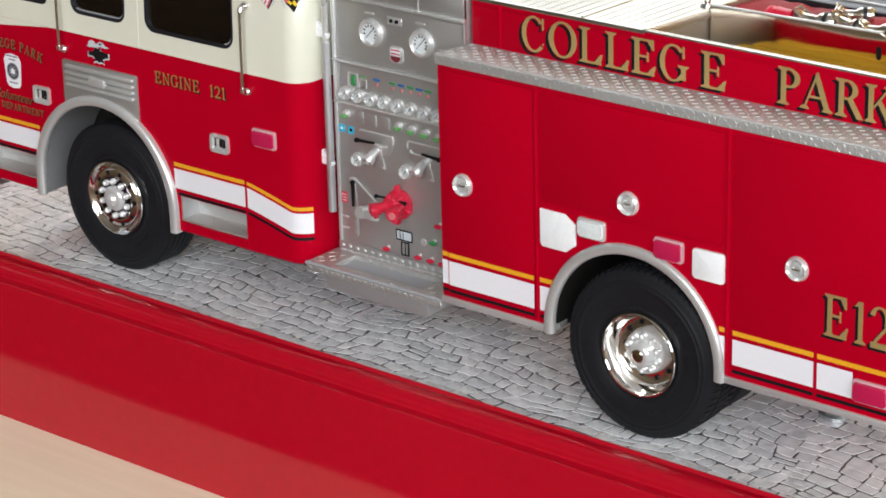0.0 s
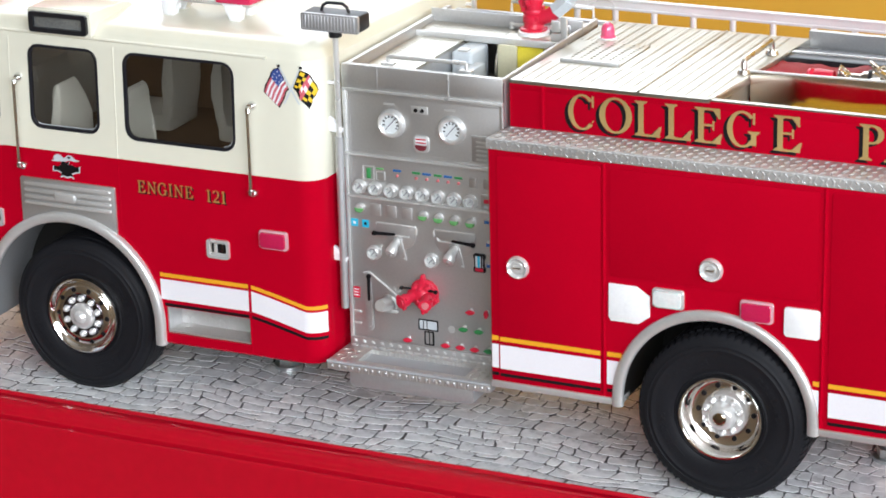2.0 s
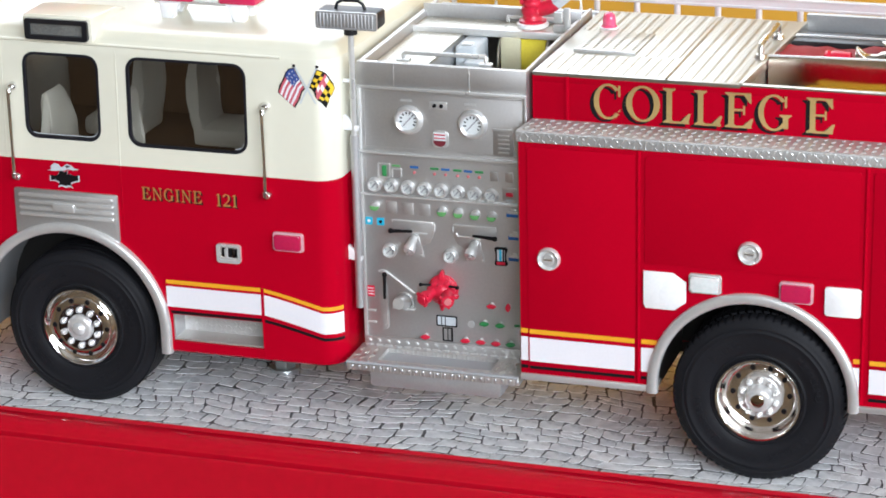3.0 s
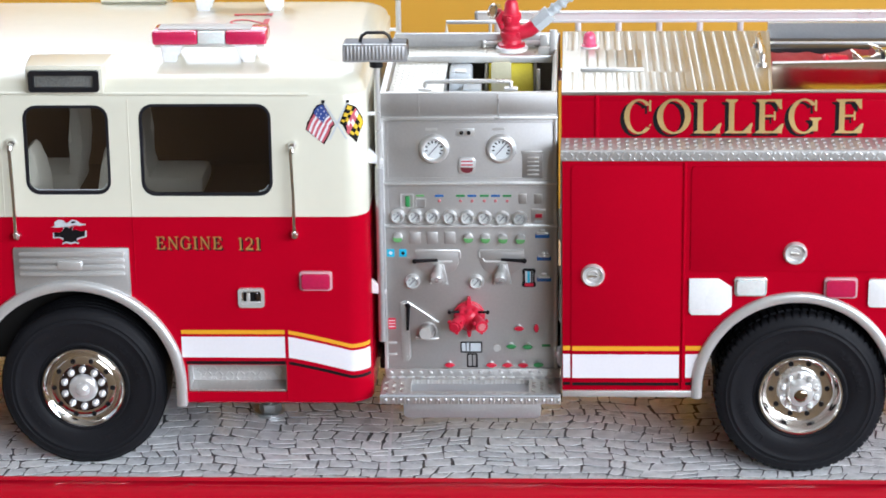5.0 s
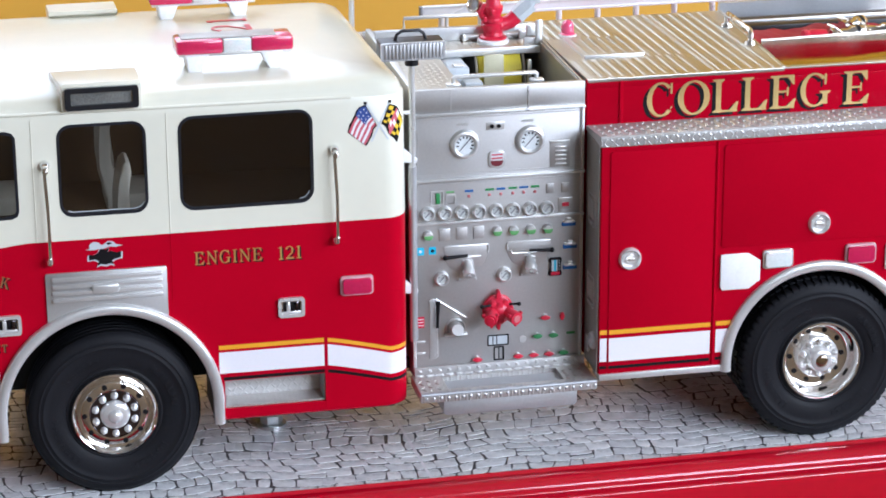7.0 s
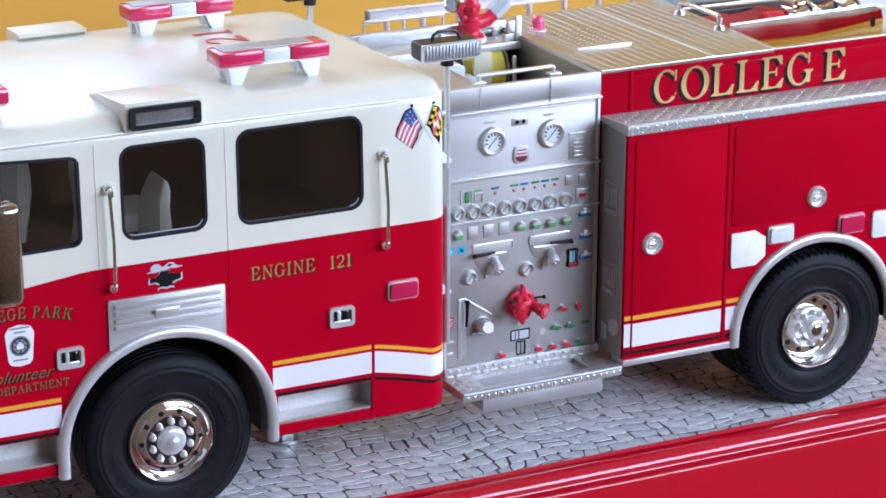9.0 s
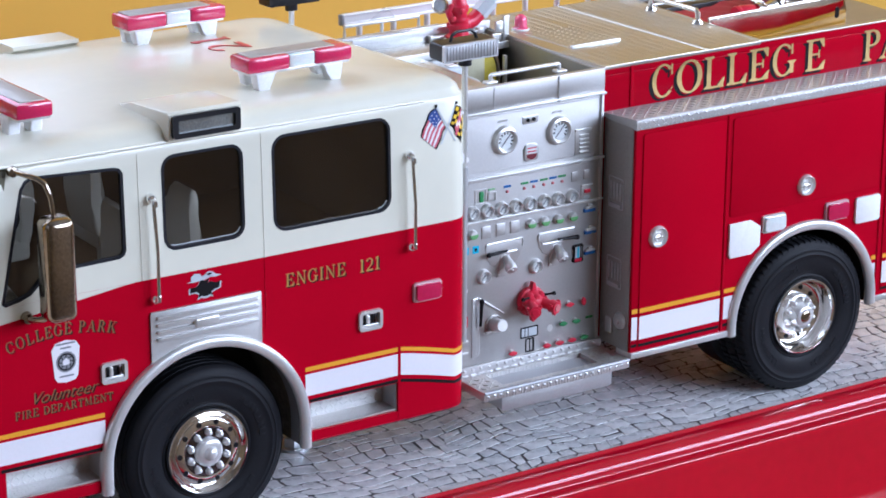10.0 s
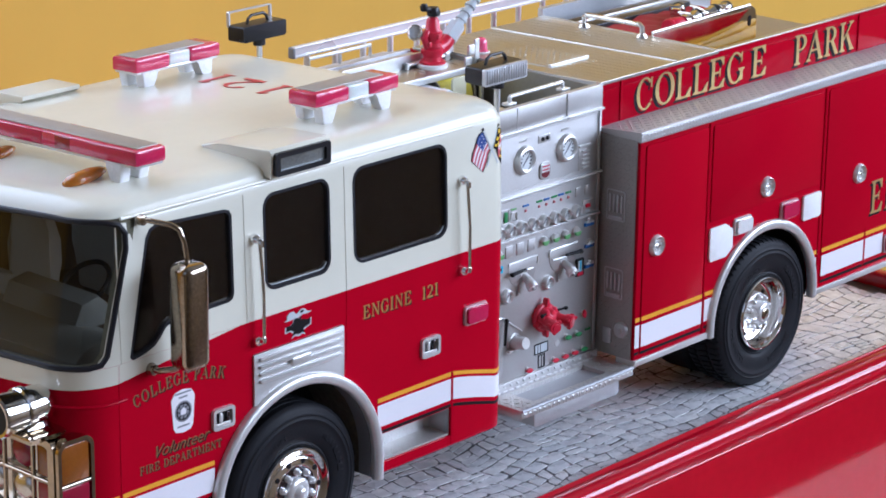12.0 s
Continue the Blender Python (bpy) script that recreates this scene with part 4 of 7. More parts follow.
for a in range(0, 360, 45):
    part("print_bar", turned(block(-0.5, 0.5, -0.2, -0.16, -0.12, 0.12), Matrix.Translation((-35.6 + 1.45 * math.cos(radians(a)), -0.02, 52.0 + 1.45 * math.sin(radians(a)))) @ Matrix.Rotation(radians(-a + 20), 4, "Y")), INK, badge)
part("roundel_centre", prism([(-36.4, 51.3), (-34.8, 51.3), (-34.8, 52.3), (-35.6, 53.0), (-36.4, 52.3)], -0.22, -0.15), WHITE_TAPE, badge)
for z, w in ((56.4, 2.4), (55.4, 1.3), (48.6, 1.8)):
    part("print_bar", prism(round_rect(-35.6 - w, -35.6 + w, z - 0.2, z + 0.2, 0.1), -0.17, -0.1), PATCH_GREY, badge)
CROSS = [(0.7, 0.9), (1.5, 1.1), (3.0, 0.6), (3.9, 0.9), (3.8, -0.6), (2.5, -0.9), (1.6, -1.3), (2.0, -2.3), (1.2, -2.0), (0.2, -2.3), (-1.0, -2.0), (-1.9, -2.4), (-1.5, -1.3), (-2.4, -0.8), (-3.9, -0.9), (-3.8, 0.4), (-2.6, 0.3), (-1.6, 0.9), (-1.1, 2.0), (0.2, 1.5), (1.1, 2.0)]
outline = part("emblem_outline", prism([(0.3 + a * 1.1, 63.0 + b * 1.14) for a, b in CROSS], -0.08, 0.05), PALE_GREY, cab_low, "black cross emblem with a white outline and grey wings")
part("emblem", prism([(0.3 + a, 63.2 + b) for a, b in CROSS], -0.14, 0.0), INK, outline)
part("wing", prism([(-4.3, 64.9), (-3.3, 65.2), (-3.4, 66.1), (-2.4, 66.9), (-1.2, 66.7), (-0.4, 65.9), (0.3, 66.3), (1.1, 66.9), (2.3, 66.7), (3.2, 65.9), (4.6, 65.6), (3.0, 65.3), (1.5, 65.5), (0.4, 65.1), (-0.9, 65.0), (-2.6, 64.8)], -0.2, -0.06), PALE_GREY, outline)
part("wing_shade", prism([(0.7, 66.2), (1.3, 66.6), (2.2, 66.3), (1.3, 65.9)], -0.23, -0.18), INK, outline)


# crossed flags on the rear corner
def decal(name, corners, material, parent, proud, nu=6, nv=1):
    """A printed patch laid on the cab side between four corners (x, z)."""
    bm = bmesh.new()
    a, b, c, d = [Vector(p) for p in corners]
    grid = []
    for j in range(nv + 1):
        row = []
        for i in range(nu + 1):
            u, v = i / nu, j / nv
            p = a.lerp(b, u).lerp(d.lerp(c, u), v)
            x = min(p.x, 74.9)
            nx, ny = (near_y(x + 0.02) - near_y(x - 0.02)) / 0.04, -1.0
            k = math.hypot(nx, ny)
            row.append(bm.verts.new((x + nx / k * proud, near_y(x) + ny / k * proud, p.y)))
        grid.append(row)
    for p, q in zip(grid, grid[1:]):
        for i in range(nu):
            bm.faces.new((p[i], p[i + 1], q[i + 1], q[i]))
    return part(name, bm, material, parent)


def flags():
    """Two draped flags on crossed staffs: u runs down the staff, v out along the cloth."""
    def curve(p, q, r, t):
        p, q, r = Vector(p), Vector(q), Vector(r)
        return p.lerp(q, t).lerp(q.lerp(r, t), t)

    def cloth(top, low):
        return lambda u, v: curve(*top, v).lerp(curve(*low, v), u)

    def cell(at, u0, u1, v0, v1, material, name, proud):
        n = 4
        for k in range(n):
            a, b = v0 + (v1 - v0) * k / n, v0 + (v1 - v0) * (k + 1) / n
            yield decal(name, [at(u0, a), at(u0, b), at(u1, b), at(u1, a)], material, cab_top, proud, 1)

    def outline(at, name):
        for k in range(6):
            a, b = k / 6, (k + 1) / 6
            c = [at(-0.07, a - 0.03), at(-0.07, b + 0.03), at(1.07, b + 0.03), at(1.07, a - 0.03)]
            decal(name, c, INK, cab_top, 0.09, 3)

    staff = decal("flag_staff", [(64.45, 96.8), (64.95, 96.8), (70.4, 87.5), (69.9, 87.5)], PALE_GREY, cab_top, 0.12)
    tagged(staff, "two crossed flags printed on the cab corner")
    decal("flag_staff", [(70.35, 96.8), (70.85, 96.8), (66.2, 87.3), (65.7, 87.3)], PALE_GREY, cab_top, 0.14)
    for x in (64.6, 70.6):
        decal("staff_tip", [(x - 0.4, 97.3), (x + 0.4, 97.3), (x + 0.4, 96.6), (x - 0.4, 96.6)], INK, cab_top, 0.16, 1)
    def rippled(at, deep):
        """The cloth swings to and fro on its way out from the staff, most at the free edge."""
        def place(u, v):
            p = at(u, v).copy()
            p.x -= deep * math.sin(v * 7.4 + 0.5) * (0.35 + 0.65 * v)
            p.y += 0.35 * deep * math.sin(v * 9.0 + u * 3.0)
            return p
        return place

    first = rippled(cloth(((64.6, 96.2), (61.0, 94.6), (60.9, 89.9)), ((67.2, 91.4), (65.6, 90.2), (64.9, 86.6))), 0.5)
    outline(first, "flag_edge")
    for k in range(9):
        list(cell(first, k / 9, (k + 1) / 9, 0.0, 1.0, FLAG_PINK if k % 2 == 0 else WHITE_TAPE, "flag_stripe", 0.12))
    list(cell(first, 0.0, 0.6, 0.0, 0.46, FLAG_BLUE, "flag_corner", 0.16))
    for k in range(9):
        u, v = 0.1 + 0.19 * (k % 3), 0.07 + 0.14 * (k // 3)
        decal("flag_star", [first(u, v), first(u, v + 0.035), first(u + 0.06, v + 0.035), first(u + 0.06, v)], WHITE_TAPE, cab_top, 0.19, 1)
    second = rippled(cloth(((70.5, 96.0), (73.8, 95.2), (73.6, 91.0)), ((68.7, 91.8), (70.6, 90.0), (72.0, 86.8))), -0.45)
    outline(second, "flag_edge")
    for i in range(5):
        for j in range(6):
            pair = (FLAG_GOLD, INK) if j < 2 or j > 3 else (FLAG_PINK, WHITE_TAPE)
            u1 = (i + 1) / 5 if i < 4 else 0.94 + 0.1 * (j % 2)
            decal("flag_quarter", [second(i / 5, j / 6), second(i / 5, (j + 1) / 6), second(u1, (j + 1) / 6), second(u1, j / 6)], pair[(i + j) % 2 if (i + 2 * j) % 5 else 0], cab_top, 0.13, 1)


flags()

# ---- the pump house behind the cab ----
PY = 10.0
pump = part("pump_house", cut(block(77.8, 121.7, PY, 80.0, 20.5, 96.5, 0.3), block(79.2, 121.0, 11.6, 73.0, 78.0, 99), block(70, 130, 73.0, 90, 93.6, 99)), PANEL, engine, "silver pump house with control panel and open top")
part("panel_cap", block(77.7, 121.8, PY - 0.55, PY + 0.6, 90.4, 96.7, 0.2), PANEL, pump)
part("cap_seam", block(107.0, 107.35, PY - 0.8, PY, 90.6, 96.6), SILVER_LT, pump)
part("cap_seam", block(87.4, 87.7, PY - 0.7, PY, 90.6, 96.6), PANEL, pump)
for z, d in ((90.3, 1.3), (73.3, 1.2), (62.0, 0.9)):
    ledge = part("ledge", block(77.8, 121.9, PY - d, PY + 0.1, z - 0.32, z + 0.32, 0.15), SILVER_LT, pump)
    if z < 80:
        dots = [lathe([(0, -0.16), (0.14, -0.1), (0.2, 0.05)], "y", (79.2 + i * 1.06, PY - d, z), 6) for i in range(40)]
        part("rivet_row", joined(*dots), SILVER_LT, ledge)
part("panel_edge", block(77.6, 78.5, PY - 0.5, PY + 0.4, 22.5, 96, 0.2), SILVER_LT, pump)
part("panel_edge", block(120.9, 121.8, PY - 0.5, PY + 0.4, 22.5, 96, 0.2), PANEL, pump)
for z0, z1 in ((74.4, 89.2), (63.0, 72.2)):
    part("panel_field", frame_ring(round_rect(79.2, 120.9, z0, z1, 0.4), round_rect(79.45, 120.65, z0 + 0.25, z1 - 0.25, 0.3), PY - 0.12, PY + 0.1), PANEL, pump)


def gauge(x, z, r, big=False):
    body = part("pressure_gauge", lathe([(r * 0.68, -0.5), (r * 0.72, -1.15), (r * 0.84, -1.45), (r * 0.98, -1.25), (r * 1.06, -0.5), (r * 1.1, 0.1)], "y", (x, PY, z), 28), SILVER_LT, engine, "white-faced pressure gauge with silver rim" if big else "")
    part("dial", lathe([(0, -0.72), (r * 0.71, -0.72), (r * 0.71, -0.4)], "y", (x, PY, z), 28), DIAL if big else DIAL_GREY, body)
    at = Matrix.Translation((x, PY, z))
    ticks = [turned(block(-0.17, 0.17, -0.8, -0.7, r * 0.46, r * 0.64), at @ Matrix.Rotation(radians(t), 4, "Y")) for t in ((-100, -70, -40, -12, 15, 42, 70, 98, 124) if big else (-60, 10, 80, 120))]
    part("scale_marks", joined(*ticks), INK if big else PATCH_GREY, body)
    part("needle", turned(prism([(-0.09, -r * 0.62), (0.09, -r * 0.62), (0.15, r * 0.3), (0.0, r * 0.62), (-0.15, r * 0.3)], -0.9, -0.78), at @ Matrix.Rotation(radians(42), 4, "Y")), PATCH_GREY, body)


for x, z in ((91.1, 82.2), (107.8, 82.2)):
    gauge(x, z, 3.5, True)
    part("name_plate", block(x - 2.1, x + 0.9, PY - 0.12, PY + 0.1, 86.9, 87.5), SILVER_LT, pump)
for i in range(8):
    gauge(81.6 + i * 4.386, 64.6 - i * 0.085, 1.72)
for x, z in ((85.1, 47.2), (101.3, 47.1)):
    gauge(x, z, 1.8)
plate2 = part("switch_plate", block(96.6, 101.2, PY - 0.25, PY + 0.1, 85.4, 87.4, 0.1), SILVER_LT, pump)
for x in (98.0, 99.8):
    part("switch", lathe([(0, -0.7), (0.5, -0.6), (0.5, 0)], "y", (x, PY, 86.4), 12), INK, plate2)
bdg = part("maker_badge", prism(round_rect(97.2, 101.4, 75.6, 80.0, 1.0), PY - 0.5, PY + 0.1, bevel=0.2), SILVER_LT, pump, "small white badge with red bars")
part("badge_face", prism(round_rect(97.7, 100.9, 77.6, 79.6, 0.2), PY - 0.56, PY - 0.45), DIAL, bdg)
for z in (78.1, 79.0):
    part("badge_bar", block(97.9, 100.7, PY - 0.62, PY - 0.5, z - 0.18, z + 0.18), FLAG_RED, bdg)
part("badge_foot", prism([(97.6, 77.4), (100.9, 77.4), (100.6, 76.5), (99.8, 76.0), (98.8, 76.0), (97.9, 76.5)], PY - 0.6, PY - 0.45), surface("dark_red_print", (0.16, 0.02, 0.03), 0.4), bdg)
vent = part("panel_vent", block(113.0, 118.2, PY - 0.12, PY + 0.1, 74.6, 81.6, 0.1), PANEL, pump)
part("vent_head", block(112.9, 118.0, PY - 0.6, PY, 81.0, 81.6, 0.15), SILVER_LT, vent)
for i in range(5):
    part("vent_slat", block(114.3, 117.2, PY - 0.6, PY - 0.05, 79.6 - i * 1.1, 80.05 - i * 1.1, 0.1), SILVER_LT, vent)
# small labels, lamps and switches
holder = part("label_holder", frame_ring(round_rect(82.4, 85.8, 66.6, 70.4, 0.3), round_rect(82.75, 85.5, 66.9, 70.1, 0.2), PY - 0.25, PY + 0.05), SILVER_LT, pump)
part("green_label", block(83.7, 84.8, PY - 0.45, PY + 0.1, 67.0, 69.8, 0.15), GREEN, holder)
part("label_plate", block(86.4, 88.4, PY - 0.2, PY + 0.1, 69.7, 70.1), KNOB_GREEN, pump)
part("label_holder", frame_ring(round_rect(86.3, 88.8, 66.9, 69.2, 0.2), round_rect(86.4, 88.5, 66.9, 68.9, 0.15), PY - 0.3, PY + 0.05), SILVER_LT, pump)
for x, m in ((92.2, BLUE), (97.5, GREEN), (100.4, BLUE), (103.5, GREEN), (106.3, BLUE), (109.2, GREEN)):
    part("label_plate", block(x - 1.1, x + 1.1, PY - 0.2, PY + 0.1, 69.6, 70.15), m, pump)
    part("pilot_lamp", lathe([(0, -0.45), (0.35, -0.3), (0.42, 0)], "y", (x, PY, 68.5), 10), PILOT, pump)
for x in (113.1, 117.0):
    part("blank_plate", block(x - 1.0, x + 1.0, PY - 0.3, PY + 0.1, 67.8, 70.4, 0.18), PANEL, pump)
btn = part("button_plate", block(115.2, 118.9, PY - 0.25, PY + 0.1, 62.7, 66.4, 0.1), PANEL, pump)
part("stop_button", block(116.2, 118.0, PY - 0.7, PY - 0.2, 64.2, 65.2, 0.15), VALVE_RED, btn)
part("button_label", block(116.0, 118.2, PY - 0.33, PY - 0.2, 62.95, 63.4), PALE_GREY, btn)
part("button_rim", block(115.3, 118.9, PY - 0.55, PY - 0.1, 66.0, 66.5, 0.15), SILVER_LT, btn)
for i, x in enumerate((81.6, 99.4, 103.7, 108.1, 112.5)):
    z = 59.0 - i * 0.1
    k = part("drain_knob", lathe([(0, -1.3), (0.9, -1.2), (1.25, -0.7), (1.2, 0)], "y", (x, PY, z), 16), SILVER_LT, pump, "round silver knob with a green mark")
    part("knob_mark", prism([(x - 1.18, z + 0.05), (x - 1.1, z - 0.5), (x - 0.75, z - 0.95), (x, z - 1.15), (x + 0.75, z - 0.95), (x + 1.1, z - 0.5), (x + 1.18, z + 0.05)], PY - 1.4, PY - 0.6, bevel=0.12), KNOB_GREEN, k)
for x in (85.9, 90.3, 94.7):
    pl = part("socket_plate", block(x - 1.4, x + 1.4, PY - 0.3, PY + 0.1, 57.2, 60.4, 0.15), PANEL, pump)
    for dx, dz in ((-0.8, 0.4), (0, 0.4), (0.8, 0.4), (0, -0.6)):
        part("socket", lathe([(0, -0.3), (0.24, -0.28), (0.24, -0.1)], "y", (x + dx, PY, 58.9 + dz), 8), INK, pl)
for x, z, m in ((118.0, 59.4, BLUE), (118.4, 53.4, BLUE), (118.4, 47.8, BLUE)):
    tab = part("control_tab", joined(block(x - 1.5, x + 1.5, PY - 0.9, PY + 0.1, z + 0.35, z + 0.95, 0.2), block(x - 0.7, x + 0.7, PY - 0.7, PY + 0.1, z + 0.9, z + 1.7, 0.3)), SILVER_LT, pump)
    part("label_plate", block(x - 1.8, x + 1.8, PY - 0.6, PY + 0.1, z - 0.55, z + 0.4, 0.12), m, tab)
for x in (79.7, 82.8):
    s = part("blue_sticker", prism(round_rect(x - 0.95, x + 0.95, 53.7, 55.7, 0.15), PY - 0.1, PY + 0.1), CYAN, pump)
    part("sticker_sign", lathe([(0, -0.14), (0.45, -0.14), (0.45, -0.08)], "y", (x, PY, 54.7), 10), INK if x > 80 else DIAL, s)
part("red_sticker", prism(round_rect(78.7, 80.6, 34.2, 37.2, 0.15), PY - 0.1, PY + 0.1), VALVE_RED, pump)
for z in (34.9, 35.7, 36.5):
    part("print_bar", block(78.9, 80.4, PY - 0.14, PY, z - 0.12, z + 0.12), DIAL, pump)
for z in (30.4, 27.3):
    part("label_plate", block(78.6, 80.8, PY - 0.2, PY + 0.1, z - 0.3, z + 0.3, 0.1), SILVER_LT, pump)
ph = part("level_display", prism([(112.9, 50.2), (113.3, 50.6), (115.9, 50.6), (116.3, 50.2), (116.2, 49.4), (115.9, 48.9), (115.9, 47.4), (116.3, 46.6), (116.3, 46.0), (115.9, 45.7), (113.3, 45.7), (112.9, 46.0), (112.9, 46.6), (113.3, 47.4), (113.3, 48.9), (113.0, 49.4)], PY - 0.5, PY + 0.1, bevel=0.12), INK, pump, "black level display with striped screen")
part("display_screen", block(113.6, 115.6, PY - 0.58, PY - 0.45, 47.0, 50.0), PALE_GREY, ph)
part("display_stripe", block(114.2, 114.8, PY - 0.63, PY - 0.5, 47.0, 50.0), CYAN, ph)
part("display_stripe", block(115.1, 115.5, PY - 0.63, PY - 0.5, 47.0, 50.0), INK, ph)
part("display_foot", block(113.5, 115.7, PY - 0.6, PY - 0.45, 46.0, 46.8), VALVE_RED, ph)


# lever quadrants: low raised plates with a lip, and their black levers
def quadrant(plate, lips, lever, ball):
    q = part("lever_quadrant", prism(plate, PY - 0.22, PY + 0.1, bevel=0.18), PANEL, pump)
    for lip_ in lips:
        part("quadrant_lip", tube([(x, PY - 0.25, z) for x, z in lip_], 0.27, 8), SILVER_LT, q)
    part("lever", tube([(lever[0][0], PY - 1.5, lever[0][1]), (lever[1][0], PY - 1.3, lever[1][1])], 0.5, 8, taper=0.36), INK, q, "black lever")
    part("lever_ball", lathe([(0, -0.7), (0.5, -0.5), (0.7, 0), (0.5, 0.5), (0, 0.7)], "y", (ball[0], PY - 1.5, ball[1]), 12), INK, q)


quadrant([(85.8, 55.6), (97.2, 55.6), (97.2, 54.0), (96.8, 51.8), (95.8, 50.0), (93.4, 48.9), (89.0, 48.9), (87.4, 49.8), (86.2, 51.6), (85.8, 53.4)], (((85.9, 55.2), (86.3, 55.5), (97.0, 55.5), (97.2, 54.8), (97.1, 53.4)), ((87.2, 52.5), (95.2, 52.5))), ((85.9, 53.0), (91.6, 53.2)), (85.9, 53.0))
quadrant([(102.0, 55.6), (113.4, 55.6), (113.6, 53.6), (113.0, 51.6), (111.8, 49.8), (109.6, 48.9), (105.6, 48.9), (103.6, 49.9), (102.4, 51.8), (102.0, 53.6)], (((102.1, 53.6), (102.0, 55.0), (102.3, 55.5), (113.3, 55.5)), ((102.9, 53.4), (103.3, 52.6), (104.2, 52.5), (112.6, 52.5))), ((113.4, 53.1), (107.6, 53.4)), (113.4, 53.1))
quadrant([(81.8, 25.8), (81.8, 41.2), (82.4, 41.8), (83.6, 41.2), (84.2, 34.0), (84.4, 26.6), (83.8, 25.6), (82.4, 25.4)], (((83.6, 41.7), (91.4, 36.2)), ((81.9, 41.3), (82.4, 41.6), (83.4, 41.7))), ((83.9, 41.2), (83.7, 34.4)), (83.9, 41.0))
part("slot_frame", tube([(83.9, PY - 0.05, 34), (83.9, PY - 0.05, 27.2), (83.2, PY - 0.05, 26.6)], 0.22, 6), SILVER_LT, pump)


# capped outlets: a tapering nozzle over a trapezoid plate
def outlet(x, z):
    base_plate = part("outlet_plate", prism([(x - 2.4, z - 3.0), (x + 2.6, z - 3.0), (x + 1.5, z + 2.6), (x - 1.2, z + 2.6)], PY - 0.4, PY + 0.1, bevel=0.19, segments=3), PANEL, engine)
    part("outlet_pipe", tube([(x + 0.1, PY + 0.2, z + 1.9), (x + 0.1, PY - 0.9, z + 1.7), (x, PY - 2.0, z + 1.1), (x - 0.1, PY - 3.0, z + 0.3)], 0.85, 18, taper=1.35), SILVER_LT, base_plate)
    part("outlet_cap", tube([(x - 0.08, PY - 2.8, z + 0.45), (x - 0.15, PY - 3.7, z - 0.35), (x - 0.18, PY - 3.9, z - 0.5)], 1.55, 18, taper=1.4), SILVER_LT, base_plate, "silver outlet cap")
    part("cap_nut", tube([(x - 0.18, PY - 3.8, z - 0.45), (x - 0.22, PY - 4.3, z - 0.8)], 0.5, 6), PANEL, base_plate)
    for dx in (-1.9, 2.1):
        part("plate_bolt", lathe([(0, -0.3), (0.25, -0.2), (0.3, 0)], "y", (x + dx, PY - 0.4, z - 2.5), 8), SILVER_LT, base_plate)


outlet(91.6, 49.2)
outlet(107.7, 49.2)
stub = part("outlet_plate", lathe([(2.6, 0.1), (2.6, -0.4), (2.3, -0.6)], "y", (88.6, PY, 33.6), 24), PANEL, pump)
part("outlet_pipe", tube([(88.6, PY - 0.2, 33.7), (88.5, PY - 1.8, 34.0), (88.4, PY - 3.6, 34.4)], 2.0, 20, taper=1.5), SILVER_LT, stub)
part("outlet_cap", tube([(88.4, PY - 3.4, 34.35), (88.38, PY - 4.4, 34.55)], 1.75, 20, taper=1.5), SILVER_LT, stub, "silver outlet cap")
part("stub_foot", block(85.6, 91.6, PY - 1.3, PY, 31.6, 32.3, 0.3), SILVER_LT, stub)

# the large red suction intake: a domed body with fins, ears and two capped inlets that stand out side by side
IX, IZ = 99.4, 38.2
intake = part("intake_valve", lathe([(0, -4.6), (1.2, -4.5), (2.3, -3.9), (3.1, -2.8), (3.4, -1.9), (3.9, -1.7), (4.05, -1.0), (3.8, -0.7), (3.6, 0.1)], "y", (IX, PY, IZ), 28), VALVE_RED, pump, "bright red suction intake with two capped inlets")
for a, long in ((90, 5.4), (270, 5.3), (200, 4.5), (340, 4.5)):
    part("lug", turned(prism([(-0.8, 2.8), (0.8, 2.8), (0.4, long - 0.3), (0.15, long), (-0.15, long), (-0.4, long - 0.3)], -2.6, -0.9, bevel=0.2), Matrix.Translation((IX, PY, IZ)) @ Matrix.Rotation(radians(90 - a), 4, "Y")), VALVE_RED, intake)
for side in (-1, 1):
    tip = Vector((IX + side * 3.4, PY - 8.0, IZ - 0.5))
    root = Vector((IX + side * 1.5, PY - 2.2, IZ + 0.1))
    way = (tip - root).normalized()
    inlet = part("inlet", tube([root, root.lerp(tip, 0.5), tip - way * 1.4], 1.5, 18, taper=1.25), VALVE_RED, intake)
    part("inlet_rim", tube([tip - way * 1.9, tip - way * 1.5, tip - way * 0.3, tip], 1.75, 18, taper=1.6), VALVE_RED, inlet)
    part("inlet_cap", tube([tip - way * 0.2, tip + way * 0.25], 1.15, 16, taper=0.9), VALVE_RED if side < 0 else PILOT, inlet)
    turn_to = way.to_track_quat("Z", "Y").to_matrix().to_4x4()
    for t in range(0, 360, 120):
        part("inlet_lug", turned(block(1.5, 2.3, -0.35, 0.35, -1.5, -0.4, 0.18), Matrix.Translation(tip) @ turn_to @ Matrix.Rotation(radians(t + 35), 4, "Z")), VALVE_RED, inlet)
    part("bleeder", tube([(IX + side * 2.4, PY - 3.6, IZ + 2.0), (IX + side * 4.6, PY - 4.4, IZ + 2.2)], 0.32, 8), INK, intake)
    part("bleeder_knob", lathe([(0, -0.5), (0.45, -0.35), (0.55, 0), (0.45, 0.35), (0, 0.5)], "y", (IX + side * 4.8, PY - 4.5, IZ + 2.2), 10), INK, intake)
